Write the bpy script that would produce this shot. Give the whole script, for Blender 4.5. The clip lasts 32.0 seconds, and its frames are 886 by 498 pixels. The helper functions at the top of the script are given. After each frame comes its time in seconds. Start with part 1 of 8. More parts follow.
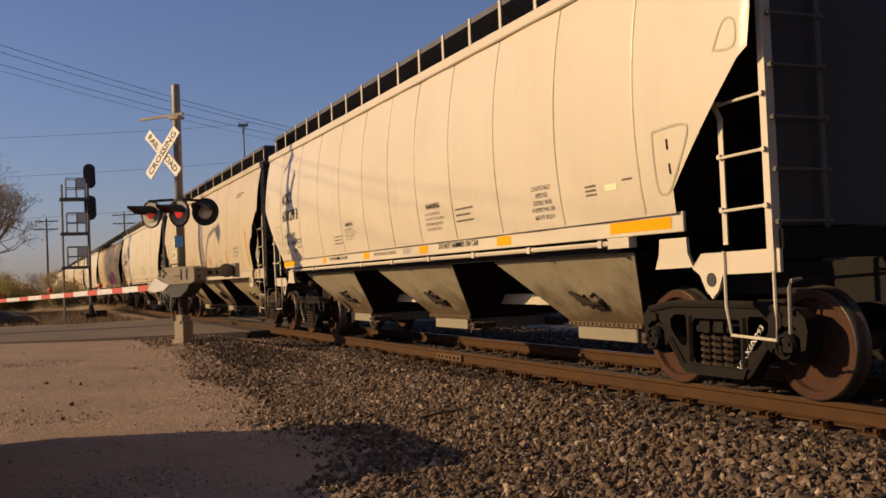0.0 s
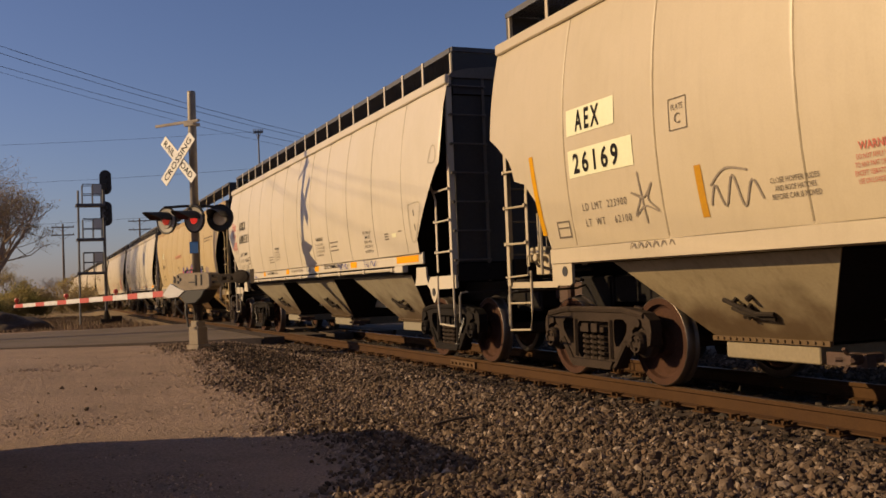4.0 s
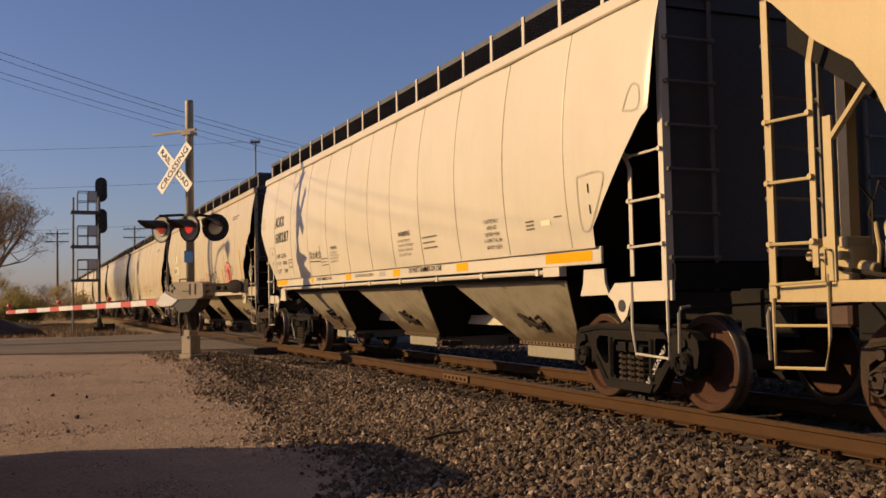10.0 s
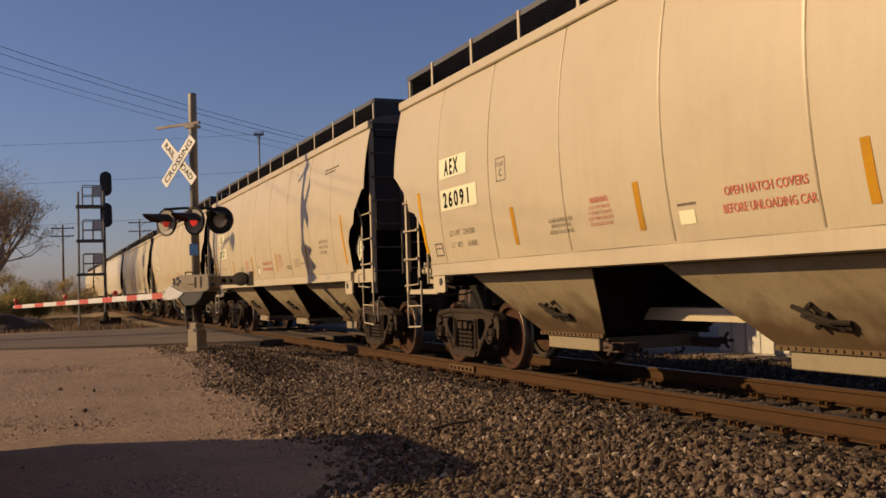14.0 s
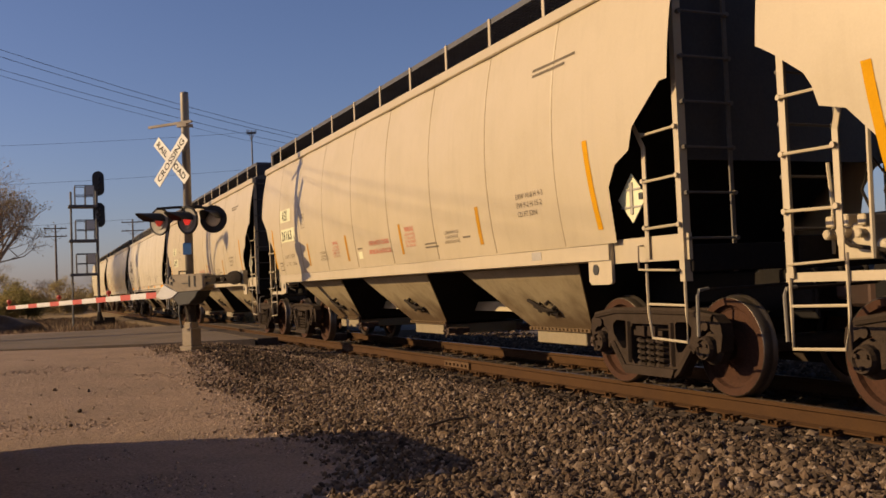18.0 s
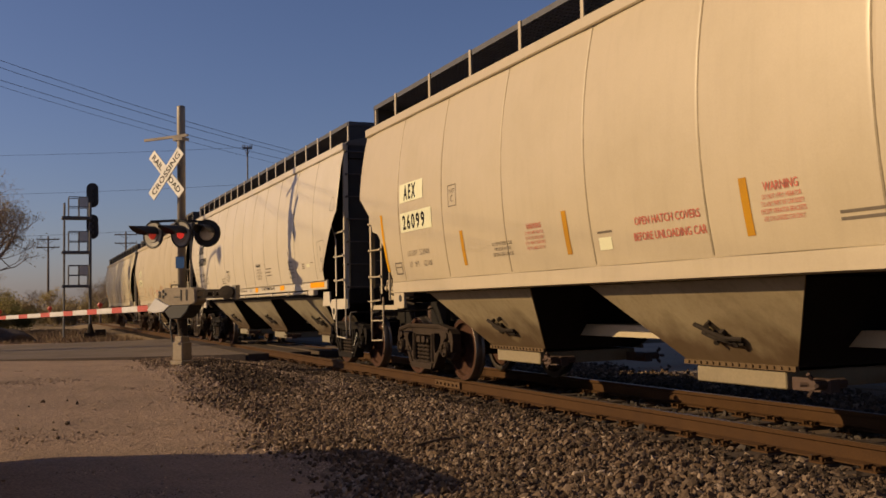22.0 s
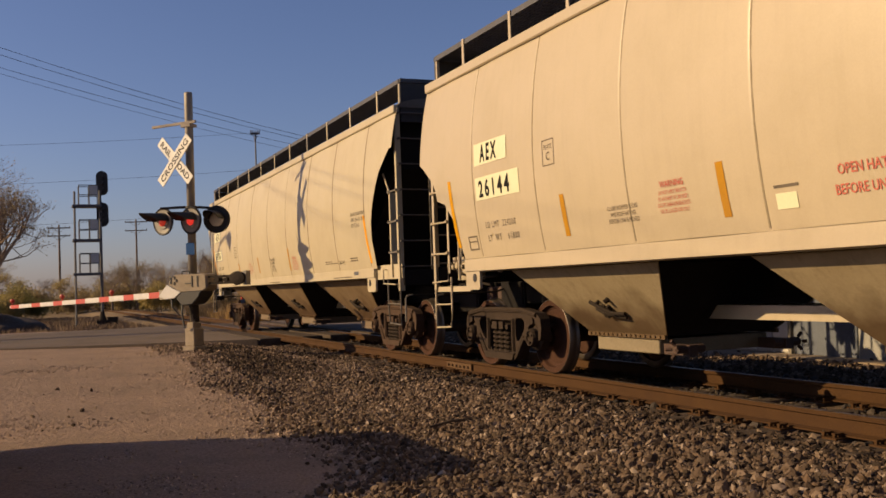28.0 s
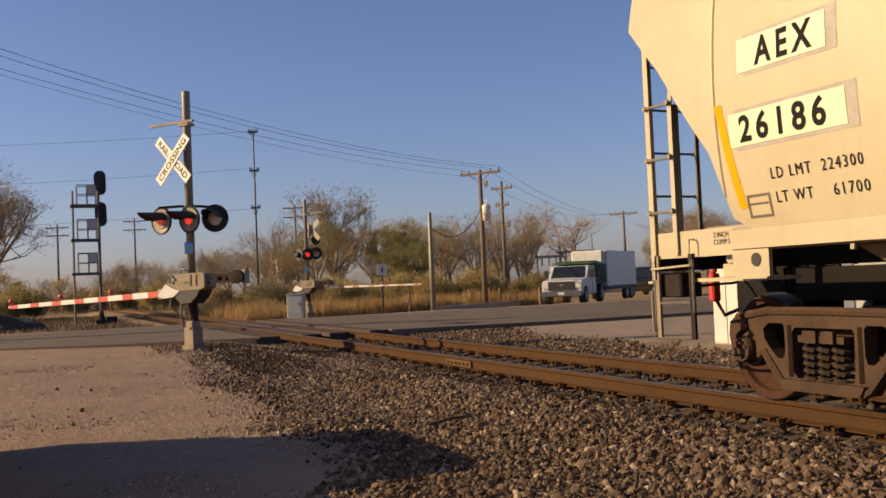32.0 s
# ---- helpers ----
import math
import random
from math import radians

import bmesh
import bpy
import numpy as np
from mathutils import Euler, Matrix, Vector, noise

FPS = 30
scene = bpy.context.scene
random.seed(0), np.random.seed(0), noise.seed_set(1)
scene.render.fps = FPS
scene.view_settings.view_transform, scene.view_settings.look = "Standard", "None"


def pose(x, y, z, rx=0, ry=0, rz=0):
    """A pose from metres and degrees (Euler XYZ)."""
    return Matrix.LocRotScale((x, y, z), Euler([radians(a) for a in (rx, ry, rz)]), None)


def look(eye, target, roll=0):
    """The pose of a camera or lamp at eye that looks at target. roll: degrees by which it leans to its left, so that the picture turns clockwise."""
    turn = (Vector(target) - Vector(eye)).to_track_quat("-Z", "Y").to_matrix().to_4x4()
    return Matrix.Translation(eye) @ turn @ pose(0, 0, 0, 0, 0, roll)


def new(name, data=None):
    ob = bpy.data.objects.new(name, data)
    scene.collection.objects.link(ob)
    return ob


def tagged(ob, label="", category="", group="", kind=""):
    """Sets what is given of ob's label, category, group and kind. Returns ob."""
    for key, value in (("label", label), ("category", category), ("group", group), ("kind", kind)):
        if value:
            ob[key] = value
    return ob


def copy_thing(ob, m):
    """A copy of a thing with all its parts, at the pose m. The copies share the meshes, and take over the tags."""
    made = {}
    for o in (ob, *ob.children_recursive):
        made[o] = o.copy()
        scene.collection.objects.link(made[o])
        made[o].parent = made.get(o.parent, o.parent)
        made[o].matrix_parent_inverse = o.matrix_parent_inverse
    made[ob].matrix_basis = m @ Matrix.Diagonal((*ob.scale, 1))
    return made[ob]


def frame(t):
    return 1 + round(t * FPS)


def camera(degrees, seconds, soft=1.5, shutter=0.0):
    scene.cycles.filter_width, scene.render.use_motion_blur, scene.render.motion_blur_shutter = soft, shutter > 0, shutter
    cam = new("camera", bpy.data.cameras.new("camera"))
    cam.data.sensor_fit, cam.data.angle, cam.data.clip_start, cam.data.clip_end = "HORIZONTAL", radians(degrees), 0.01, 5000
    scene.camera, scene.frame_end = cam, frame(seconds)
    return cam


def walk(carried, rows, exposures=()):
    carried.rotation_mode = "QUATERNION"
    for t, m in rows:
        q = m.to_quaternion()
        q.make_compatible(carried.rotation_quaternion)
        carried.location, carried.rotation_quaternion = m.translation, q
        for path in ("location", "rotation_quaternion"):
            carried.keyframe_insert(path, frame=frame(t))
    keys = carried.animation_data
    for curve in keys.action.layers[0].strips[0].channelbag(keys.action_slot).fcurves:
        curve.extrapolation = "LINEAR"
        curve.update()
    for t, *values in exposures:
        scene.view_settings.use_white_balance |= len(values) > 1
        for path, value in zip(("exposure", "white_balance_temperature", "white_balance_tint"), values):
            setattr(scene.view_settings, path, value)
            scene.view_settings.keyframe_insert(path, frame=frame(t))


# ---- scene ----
# ======== camera ========
LENS = 49.08
EYE = (0.0, -6.736, 1.146)
# seconds, yaw, pitch, roll of the camera held by hand at one spot
TURNS = [
    (0, 66.55, 1.58, 2.39), (0.5, 66.71, 1.80, 2.41), (1, 66.70, 1.87, 2.30), (1.5, 66.79, 1.95, 2.02), (2, 66.95, 2.06, 2.15),
    (2.5, 67.05, 2.08, 2.00), (3, 67.21, 2.07, 1.96), (3.5, 67.35, 2.06, 2.04), (4, 67.37, 2.01, 2.21), (4.5, 67.22, 1.98, 2.20),
    (6.5, 67.07, 2.40, 1.76), (7, 67.10, 2.52, 1.82), (7.5, 67.18, 2.69, 1.91), (8, 67.27, 2.87, 1.62), (8.5, 67.27, 2.96, 1.59),
    (9, 67.24, 2.97, 1.63), (9.5, 67.14, 2.84, 1.12), (10, 67.03, 2.80, 1.19), (10.5, 66.96, 2.63, 1.18), (11, 66.88, 2.51, 1.57),
    (11.5, 66.83, 2.37, 1.55), (12, 66.74, 2.23, 1.69), (12.5, 66.74, 2.14, 1.93), (13, 66.85, 2.14, 2.01), (13.5, 67.09, 2.22, 1.88),
    (14, 67.34, 2.24, 1.78), (14.5, 67.39, 2.12, 1.71), (16.5, 66.89, 2.17, 1.97), (17, 66.97, 2.15, 2.12), (17.5, 67.00, 2.09, 2.23),
    (18, 67.00, 2.04, 2.32), (18.5, 67.12, 2.14, 2.24), (19, 67.21, 2.37, 1.95), (19.5, 67.21, 2.57, 1.84), (20, 67.15, 2.78, 1.65),
    (20.5, 67.02, 2.89, 1.41), (21, 66.96, 2.86, 1.58), (21.5, 66.85, 2.97, 1.30), (22, 66.56, 3.15, 1.15), (22.5, 66.37, 3.20, 1.61),
    (23, 66.41, 3.18, 1.64), (23.5, 66.37, 3.19, 1.63), (24, 66.17, 3.08, 1.54), (24.5, 66.02, 2.93, 1.49), (25, 65.86, 2.81, 1.59),
    (25.5, 65.80, 2.64, 1.86), (26, 65.97, 2.46, 1.96), (26.5, 66.18, 2.39, 1.72), (28.5, 67.41, 2.05, 2.22), (29, 67.53, 1.94, 2.24),
    (29.5, 67.56, 1.66, 1.93), (30, 67.56, 1.71, 1.62), (30.5, 67.52, 1.68, 2.05), (31, 67.54, 1.76, 2.12), (31.5, 67.38, 1.81, 2.42),
    (32, 67.10, 1.96, 2.44),
]
TRAIN = (102.7771, -4.9237, 0.4667, 0.1046, -0.1628)  # the train's slowing advance along the track

cam = camera(LENS, 32.0, soft=1.6, shutter=0.0)
walk(cam, [(t, pose(*EYE, 90 + pitch, roll, yaw)) for t, yaw, pitch, roll in TURNS],
     exposures=[(0.0, 0.31, 6500, 20), (1.0, 0.11, 6500, 20), (4.0, 0.14, 6500, 20), (7.0, 0.30, 6500, 20), (8.0, 0.54, 6500, 20), (9.0, 0.31, 6500, 20), (10.0, 0.33, 6500, 20), (11.0, 0.03, 6500, 20), (12.0, 0.09, 6500, 20), (13.0, 0.22, 6500, 20), (14.0, 0.16, 6500, 20), (17.0, 0.18, 6500, 20), (18.0, 0.30, 6500, 20), (19.0, 0.16, 6500, 20), (20.0, 0.11, 6500, 20), (22.0, 0.01, 6500, 20), (23.0, -0.02, 6500, 20), (25.0, -0.05, 6500, 20), (26.0, 0.11, 6500, 20), (29.0, 0.31, 6500, 20), (30.0, 0.24, 6500, 20), (31.0, 0.36, 6450, 19), (32.0, 0.64, 6400, 18)])

# ======== daylight: low evening sun behind the camera's left shoulder ========
SUN_DIR = Vector((0.34, 0.94, -0.41)).normalized()   # the way the light travels
world = bpy.data.worlds.new("world")
scene.world = world
world.use_nodes = True
wn = world.node_tree
wn.nodes.clear()
sky = wn.nodes.new("ShaderNodeTexSky")
sky.sky_type = "NISHITA"
sky.sun_disc = False
sky.sun_elevation = math.asin(-SUN_DIR.z)
sky.sun_rotation = math.atan2(-SUN_DIR.x, -SUN_DIR.y)
sky.air_density, sky.dust_density, sky.ozone_density = 1.0, 0.9, 6.0
bg = wn.nodes.new("ShaderNodeBackground")
bg.inputs["Strength"].default_value = 0.072
wo = wn.nodes.new("ShaderNodeOutputWorld")
haze = wn.nodes.new("ShaderNodeMix")          # the evening air's violet cast
haze.data_type, haze.blend_type = "RGBA", "MULTIPLY"
haze.inputs["Factor"].default_value = 1.0
haze.inputs["B"].default_value = (1.28, 1.03, 0.99, 1)
wn.links.new(sky.outputs[0], haze.inputs["A"])
wn.links.new(haze.outputs["Result"], bg.inputs[0])
wn.links.new(bg.outputs[0], wo.inputs[0])

sun_data = bpy.data.lights.new("sun", "SUN")
sun_data.energy, sun_data.angle, sun_data.color = 4.9, radians(0.45), (1.0, 0.745, 0.37)
sun = new("sun", sun_data)
sun.matrix_world = look((-20, -60, 30), Vector((-20, -60, 30)) + SUN_DIR)


# ======== materials ========
BASE_SCALE = 0.78      # lowers every base colour so that shade reads deeper beside sunlit parts


def material(name, color, rough=0.7, metal=0.0, grain=0.12, scale=3.0, fine=40.0, bump=0.15, tint=None, spread=0.5,
             streak=0.0, island=0.0, emit=0.0, alpha=1.0):
    """A surface with stains at a large scale and grain at a small one. tint: the colour of the stains. streak: dirt that runs down."""
    m = bpy.data.materials.new(name)
    m.use_nodes = True
    tint = tuple(c * BASE_SCALE for c in (tint or tuple(c * 0.62 for c in color)))
    color = tuple(c * BASE_SCALE for c in color)
    if rough > 0.85:
        m.node_tree.nodes["Principled BSDF"].inputs["Specular IOR Level"].default_value = 0.15
    nt = m.node_tree
    n, l = nt.nodes, nt.links
    b = n["Principled BSDF"]
    tc = n.new("ShaderNodeTexCoord")
    big = n.new("ShaderNodeTexNoise")
    big.inputs["Scale"].default_value, big.inputs["Detail"].default_value, big.inputs["Roughness"].default_value = scale, 6, 0.65
    small = n.new("ShaderNodeTexNoise")
    small.inputs["Scale"].default_value, small.inputs["Detail"].default_value = fine, 4
    l.new(tc.outputs["Object"], big.inputs["Vector"])
    l.new(tc.outputs["Object"], small.inputs["Vector"])
    ramp = n.new("ShaderNodeMapRange")
    ramp.inputs["From Min"].default_value, ramp.inputs["From Max"].default_value = 0.42, 0.42 + spread
    l.new(big.outputs["Fac"], ramp.inputs["Value"])
    mix = n.new("ShaderNodeMix")
    mix.data_type = "RGBA"
    mix.inputs["A"].default_value = (*color, 1)
    mix.inputs["B"].default_value = (*tint, 1)
    l.new(ramp.outputs["Result"], mix.inputs["Factor"])
    last = mix.outputs["Result"]
    if streak:
        mp = n.new("ShaderNodeMapping")
        mp.inputs["Scale"].default_value = (7.0, 7.0, 0.35)
        l.new(tc.outputs["Object"], mp.inputs["Vector"])
        run = n.new("ShaderNodeTexNoise")
        run.inputs["Scale"].default_value, run.inputs["Detail"].default_value = 1.6, 5
        l.new(mp.outputs["Vector"], run.inputs["Vector"])
        rr = n.new("ShaderNodeMapRange")
        rr.inputs["From Min"].default_value, rr.inputs["From Max"].default_value = 0.5, 0.85
        rr.inputs["To Max"].default_value = streak
        l.new(run.outputs["Fac"], rr.inputs["Value"])
        ms = n.new("ShaderNodeMix")
        ms.data_type = "RGBA"
        ms.inputs["B"].default_value = (*(c * 0.55 for c in tint), 1)
        l.new(rr.outputs["Result"], ms.inputs["Factor"])
        l.new(last, ms.inputs["A"])
        last = ms.outputs["Result"]
    hsv = n.new("ShaderNodeHueSaturation")
    gr = n.new("ShaderNodeMapRange")
    gr.inputs["From Min"].default_value, gr.inputs["From Max"].default_value = 0.25, 0.75
    gr.inputs["To Min"].default_value, gr.inputs["To Max"].default_value = 1 - grain, 1 + grain
    l.new(small.outputs["Fac"], gr.inputs["Value"])
    value = gr.outputs["Result"]
    if island:
        geo = n.new("ShaderNodeNewGeometry")
        ir = n.new("ShaderNodeMapRange")
        ir.inputs["To Min"].default_value, ir.inputs["To Max"].default_value = 1 - island, 1 + island
        l.new(geo.outputs["Random Per Island"], ir.inputs["Value"])
        mul = n.new("ShaderNodeMath")
        mul.operation = "MULTIPLY"
        l.new(value, mul.inputs[0])
        l.new(ir.outputs["Result"], mul.inputs[1])
        value = mul.outputs["Value"]
    l.new(value, hsv.inputs["Value"])
    l.new(last, hsv.inputs["Color"])
    l.new(hsv.outputs["Color"], b.inputs["Base Color"])
    rg = n.new("ShaderNodeMapRange")
    rg.inputs["To Min"].default_value, rg.inputs["To Max"].default_value = max(rough - 0.12, 0.05), min(rough + 0.12, 1)
    l.new(big.outputs["Fac"], rg.inputs["Value"])
    l.new(rg.outputs["Result"], b.inputs["Roughness"])
    b.inputs["Metallic"].default_value = metal
    if bump:
        bp = n.new("ShaderNodeBump")
        bp.inputs["Strength"].default_value, bp.inputs["Distance"].default_value = bump, 0.01
        l.new(small.outputs["Fac"], bp.inputs["Height"])
        l.new(bp.outputs["Normal"], b.inputs["Normal"])
    if emit:
        b.inputs["Emission Color"].default_value = (*color, 1)
        b.inputs["Emission Strength"].default_value = emit
    return m


def rusted_foot(m):
    """Brown product and rust stains gathered round the outlets at the foot of the hoppers."""
    nt = m.node_tree
    n, l = nt.nodes, nt.links
    b = n["Principled BSDF"]
    base = b.inputs["Base Color"].links[0].from_socket
    tc = n.new("ShaderNodeTexCoord")
    sep = n.new("ShaderNodeSeparateXYZ")
    l.new(tc.outputs["Object"], sep.inputs[0])
    nz = n.new("ShaderNodeTexNoise")
    nz.inputs["Scale"].default_value, nz.inputs["Detail"].default_value = 2.2, 7
    l.new(tc.outputs["Object"], nz.inputs["Vector"])
    ad = n.new("ShaderNodeMath")
    ad.operation = "MULTIPLY_ADD"
    ad.inputs[1].default_value = -0.9
    l.new(nz.outputs["Fac"], ad.inputs[0])
    l.new(sep.outputs["Z"], ad.inputs[2])
    mr = n.new("ShaderNodeMapRange")
    mr.inputs["From Min"].default_value, mr.inputs["From Max"].default_value = 0.56, 0.16
    mr.inputs["To Max"].default_value = 0.8
    l.new(ad.outputs[0], mr.inputs["Value"])
    mx = n.new("ShaderNodeMix")
    mx.data_type = "RGBA"
    mx.inputs["B"].default_value = (0.060, 0.030, 0.012, 1)
    l.new(mr.outputs["Result"], mx.inputs["Factor"])
    l.new(base, mx.inputs["A"])
    l.new(mx.outputs["Result"], b.inputs["Base Color"])


def mixed_stones(m, stops):
    """Gives every loose stone a tone of its own, from dark to pale."""
    nt = m.node_tree
    geo = nt.nodes.new("ShaderNodeNewGeometry")
    ramp = nt.nodes.new("ShaderNodeValToRGB")
    ramp.color_ramp.elements[0].position, ramp.color_ramp.elements[0].color = stops[0][0], (*(BASE_SCALE * c for c in stops[0][1]), 1)
    ramp.color_ramp.elements[1].position, ramp.color_ramp.elements[1].color = stops[-1][0], (*(BASE_SCALE * c for c in stops[-1][1]), 1)
    for p, c in stops[1:-1]:
        ramp.color_ramp.elements.new(p).color = (*(BASE_SCALE * q for q in c), 1)
    nt.links.new(geo.outputs["Random Per Island"], ramp.inputs["Fac"])
    nt.links.new(ramp.outputs["Color"], nt.nodes["Principled BSDF"].inputs["Base Color"])


M = {}
M["tan"] = material("tan_car_paint", (0.54, 0.45, 0.305), 0.42, grain=0.03, scale=0.8, fine=60, bump=0.04, tint=(0.42, 0.345, 0.215), spread=0.6, streak=0.12)
M["white"] = material("cream_car_paint", (0.625, 0.55, 0.425), 0.40, grain=0.03, scale=0.7, fine=60, bump=0.04, tint=(0.49, 0.43, 0.31), spread=0.6, streak=0.10)
M["ochre"] = material("weathered_yellow_car_paint", (0.48, 0.36, 0.172), 0.5, grain=0.05, scale=0.9, fine=50, bump=0.06, tint=(0.42, 0.295, 0.13), spread=0.6, streak=0.16)
M["old"] = material("chalky_car_paint", (0.53, 0.455, 0.30), 0.5, grain=0.04, scale=0.9, fine=50, bump=0.05, tint=(0.42, 0.335, 0.215), spread=0.6, streak=0.12)
# darker hopper paint: grime, plus the downward slope's shade put into the colour
for _k, _c in (("tan", (0.38, 0.305, 0.185)), ("white", (0.36, 0.31, 0.215)), ("ochre", (0.32, 0.195, 0.068)), ("old", (0.25, 0.175, 0.10))):
    M["grimy_" + _k] = material("grimy_lower_paint_" + _k, _c, 0.88, grain=0.06, scale=0.9, fine=40, bump=0.06, tint=(_c[0] * 0.45, _c[1] * 0.36, _c[2] * 0.28), spread=0.9, streak=0.35)
    rusted_foot(M["grimy_" + _k])
    M["gate_" + _k] = material("dusty_gate_" + _k, tuple(c * 0.68 for c in _c), 0.8, grain=0.1, scale=3, tint=tuple(c * 0.7 for c in _c), streak=0.3)
    M["seam_" + _k] = material("dirty_weld_" + _k, tuple(c * 0.85 for c in _c), 0.7, grain=0.15, scale=0.7, tint=tuple(c * 0.62 for c in _c), spread=0.3)
# black that puts the shade under and between the cars into the colour
M["undershade"] = material("black_underbody_seal", (0.015, 0.013, 0.012), 0.9, grain=0.2, scale=2.5, fine=30, bump=0.2, tint=(0.026, 0.021, 0.017))
# dark end colour with the shade at the car ends painted in
M["endshade"] = material("grimy_dark_end_paint", (0.040, 0.036, 0.034), 0.62, grain=0.2, scale=3, tint=(0.065, 0.055, 0.046))
# end rungs, steps and roof get their shade from this dark tone
M["endrail"] = material("dusty_dark_steel", (0.14, 0.12, 0.095), 0.6, tint=(0.08, 0.065, 0.05))
M["steelgrey"] = material("dark_grey_steel", (0.085, 0.085, 0.095), 0.6, tint=(0.06, 0.06, 0.065))
M["machine"] = material("warm_grey_cast_housing", (0.27, 0.205, 0.13), 0.6, grain=0.15, scale=5, tint=(0.15, 0.112, 0.07))
M["stiff"] = material("shaded_pressing", (0.44, 0.39, 0.285), 0.5, grain=0.05, bump=0.0)
M["grille"] = material("galvanised_grating", (0.10, 0.10, 0.11), 0.6, metal=0.4)
M["truck"] = material("dirty_cast_steel", (0.014, 0.0112, 0.0095), 0.93, grain=0.25, scale=6, fine=70, bump=0.4, tint=(0.026, 0.020, 0.016))
M["midtruck"] = material("brown_cast_steel", (0.050, 0.034, 0.024), 0.9, grain=0.3, scale=5, fine=70, bump=0.4, tint=(0.026, 0.019, 0.014))
M["rusttruck"] = material("rusty_cast_steel", (0.085, 0.052, 0.034), 0.9, grain=0.3, scale=5, fine=70, bump=0.4, tint=(0.042, 0.028, 0.02))
M["wheel"] = material("rusted_wheel_face", (0.070, 0.032, 0.019), 0.9, grain=0.25, scale=6, fine=60, bump=0.3, tint=(0.045, 0.025, 0.018))
M["tread"] = material("worn_tread", (0.20, 0.165, 0.135), 0.42, metal=0.8, grain=0.1)
M["black"] = material("black_paint", (0.018, 0.017, 0.017), 0.6, tint=(0.03, 0.027, 0.022))
M["orange"] = material("orange_reflective_tape", (0.86, 0.37, 0.0), 0.9, grain=0.04, tint=(0.76, 0.32, 0.0), bump=0.0)
M["amber"] = material("amber_reflective_tape", (0.62, 0.30, 0.0), 0.9, grain=0.05, tint=(0.52, 0.245, 0.0), bump=0.0)
M["dullorange"] = material("faded_reflective_tape", (0.50, 0.245, 0.01), 0.9, grain=0.06, tint=(0.36, 0.18, 0.04), bump=0.0)
M["ink"] = material("black_stencil", (0.014, 0.013, 0.014), 0.92, grain=0.1, bump=0.0, tint=(0.03, 0.027, 0.024))
M["faint"] = material("worn_stencil", (0.17, 0.14, 0.105), 0.9, grain=0.1, bump=0.0)
M["red"] = material("red_stencil", (0.60, 0.15, 0.09), 0.6, grain=0.1, bump=0.0)
M["plate"] = material("white_sheet_label", (0.80, 0.79, 0.52), 0.45, grain=0.03, bump=0.0, tint=(0.74, 0.71, 0.44))
M["rail"] = material("rusty_rail", (0.074, 0.036, 0.013), 0.9, grain=0.2, scale=2.5, fine=60, bump=0.25, tint=(0.05, 0.026, 0.014))
M["jointbar"] = material("dusty_joint_bar", (0.125, 0.072, 0.036), 0.9, grain=0.2, scale=6, tint=(0.085, 0.05, 0.026))
M["rusteave"] = material("rust_stained_yellow_paint", (0.42, 0.29, 0.13), 0.7, grain=0.12, scale=1.6, tint=(0.20, 0.11, 0.05), spread=0.3, streak=0.4)
M["railtop"] = material("worn_rail_head", (0.22, 0.16, 0.11), 0.42, metal=0.8, grain=0.08)
M["tie"] = material("creosoted_timber", (0.075, 0.055, 0.042), 0.9, grain=0.3, scale=5, fine=35, bump=0.5, tint=(0.14, 0.11, 0.085))
M["stone"] = material("granite_ballast", (0.16, 0.118, 0.088), 0.9, grain=0.2, scale=9, fine=60, bump=0.4, tint=(0.09, 0.07, 0.055), island=0.8)
mixed_stones(M["stone"], [(0.0, (0.040, 0.029, 0.021)), (0.25, (0.092, 0.063, 0.043)), (0.45, (0.150, 0.098, 0.062)), (0.62, (0.112, 0.083, 0.062)), (0.80, (0.19, 0.132, 0.09)), (0.94, (0.245, 0.178, 0.126)), (1.0, (0.42, 0.33, 0.255))])
M["darkstone"] = material("dark_ballast", (0.095, 0.070, 0.053), 0.9, grain=0.2, scale=9, fine=60, bump=0.4, tint=(0.05, 0.038, 0.03), island=0.75)
mixed_stones(M["darkstone"], [(0.0, (0.020, 0.015, 0.011)), (0.4, (0.055, 0.038, 0.027)), (0.75, (0.105, 0.072, 0.048)), (0.93, (0.17, 0.118, 0.08)), (1.0, (0.28, 0.21, 0.15))])
M["duststone"] = material("dust_covered_stone", (0.27, 0.195, 0.14), 0.9, grain=0.2, scale=9, fine=60, bump=0.4, tint=(0.17, 0.125, 0.09), island=0.45)
# stone tone lowered to hold the deep shade under the train
M["shadestone"] = material("oily_ballast", (0.050, 0.037, 0.027), 0.85, grain=0.2, scale=9, fine=60, bump=0.4, tint=(0.028, 0.021, 0.016), island=0.6)
M["pebble"] = material("dirt_pebbles", (0.40, 0.295, 0.22), 0.9, grain=0.2, scale=9, fine=60, bump=0.3, tint=(0.26, 0.195, 0.15), island=0.45)
M["asphalt"] = material("grey_asphalt", (0.175, 0.137, 0.107), 0.9, grain=0.3, scale=0.5, fine=45, bump=0.5, tint=(0.115, 0.09, 0.07), spread=0.35)
M["lot"] = material("dusty_paving", (0.32, 0.25, 0.18), 0.95, grain=0.2, scale=0.35, fine=30, bump=0.3, tint=(0.19, 0.155, 0.12))
M["galv"] = material("weathered_galvanised_pole", (0.27, 0.24, 0.195), 0.55, metal=0.35, grain=0.12, scale=4, tint=(0.24, 0.21, 0.17))
M["castcase"] = material("grey_cast_housing", (0.30, 0.27, 0.22), 0.6, grain=0.12, scale=5, tint=(0.19, 0.165, 0.13))
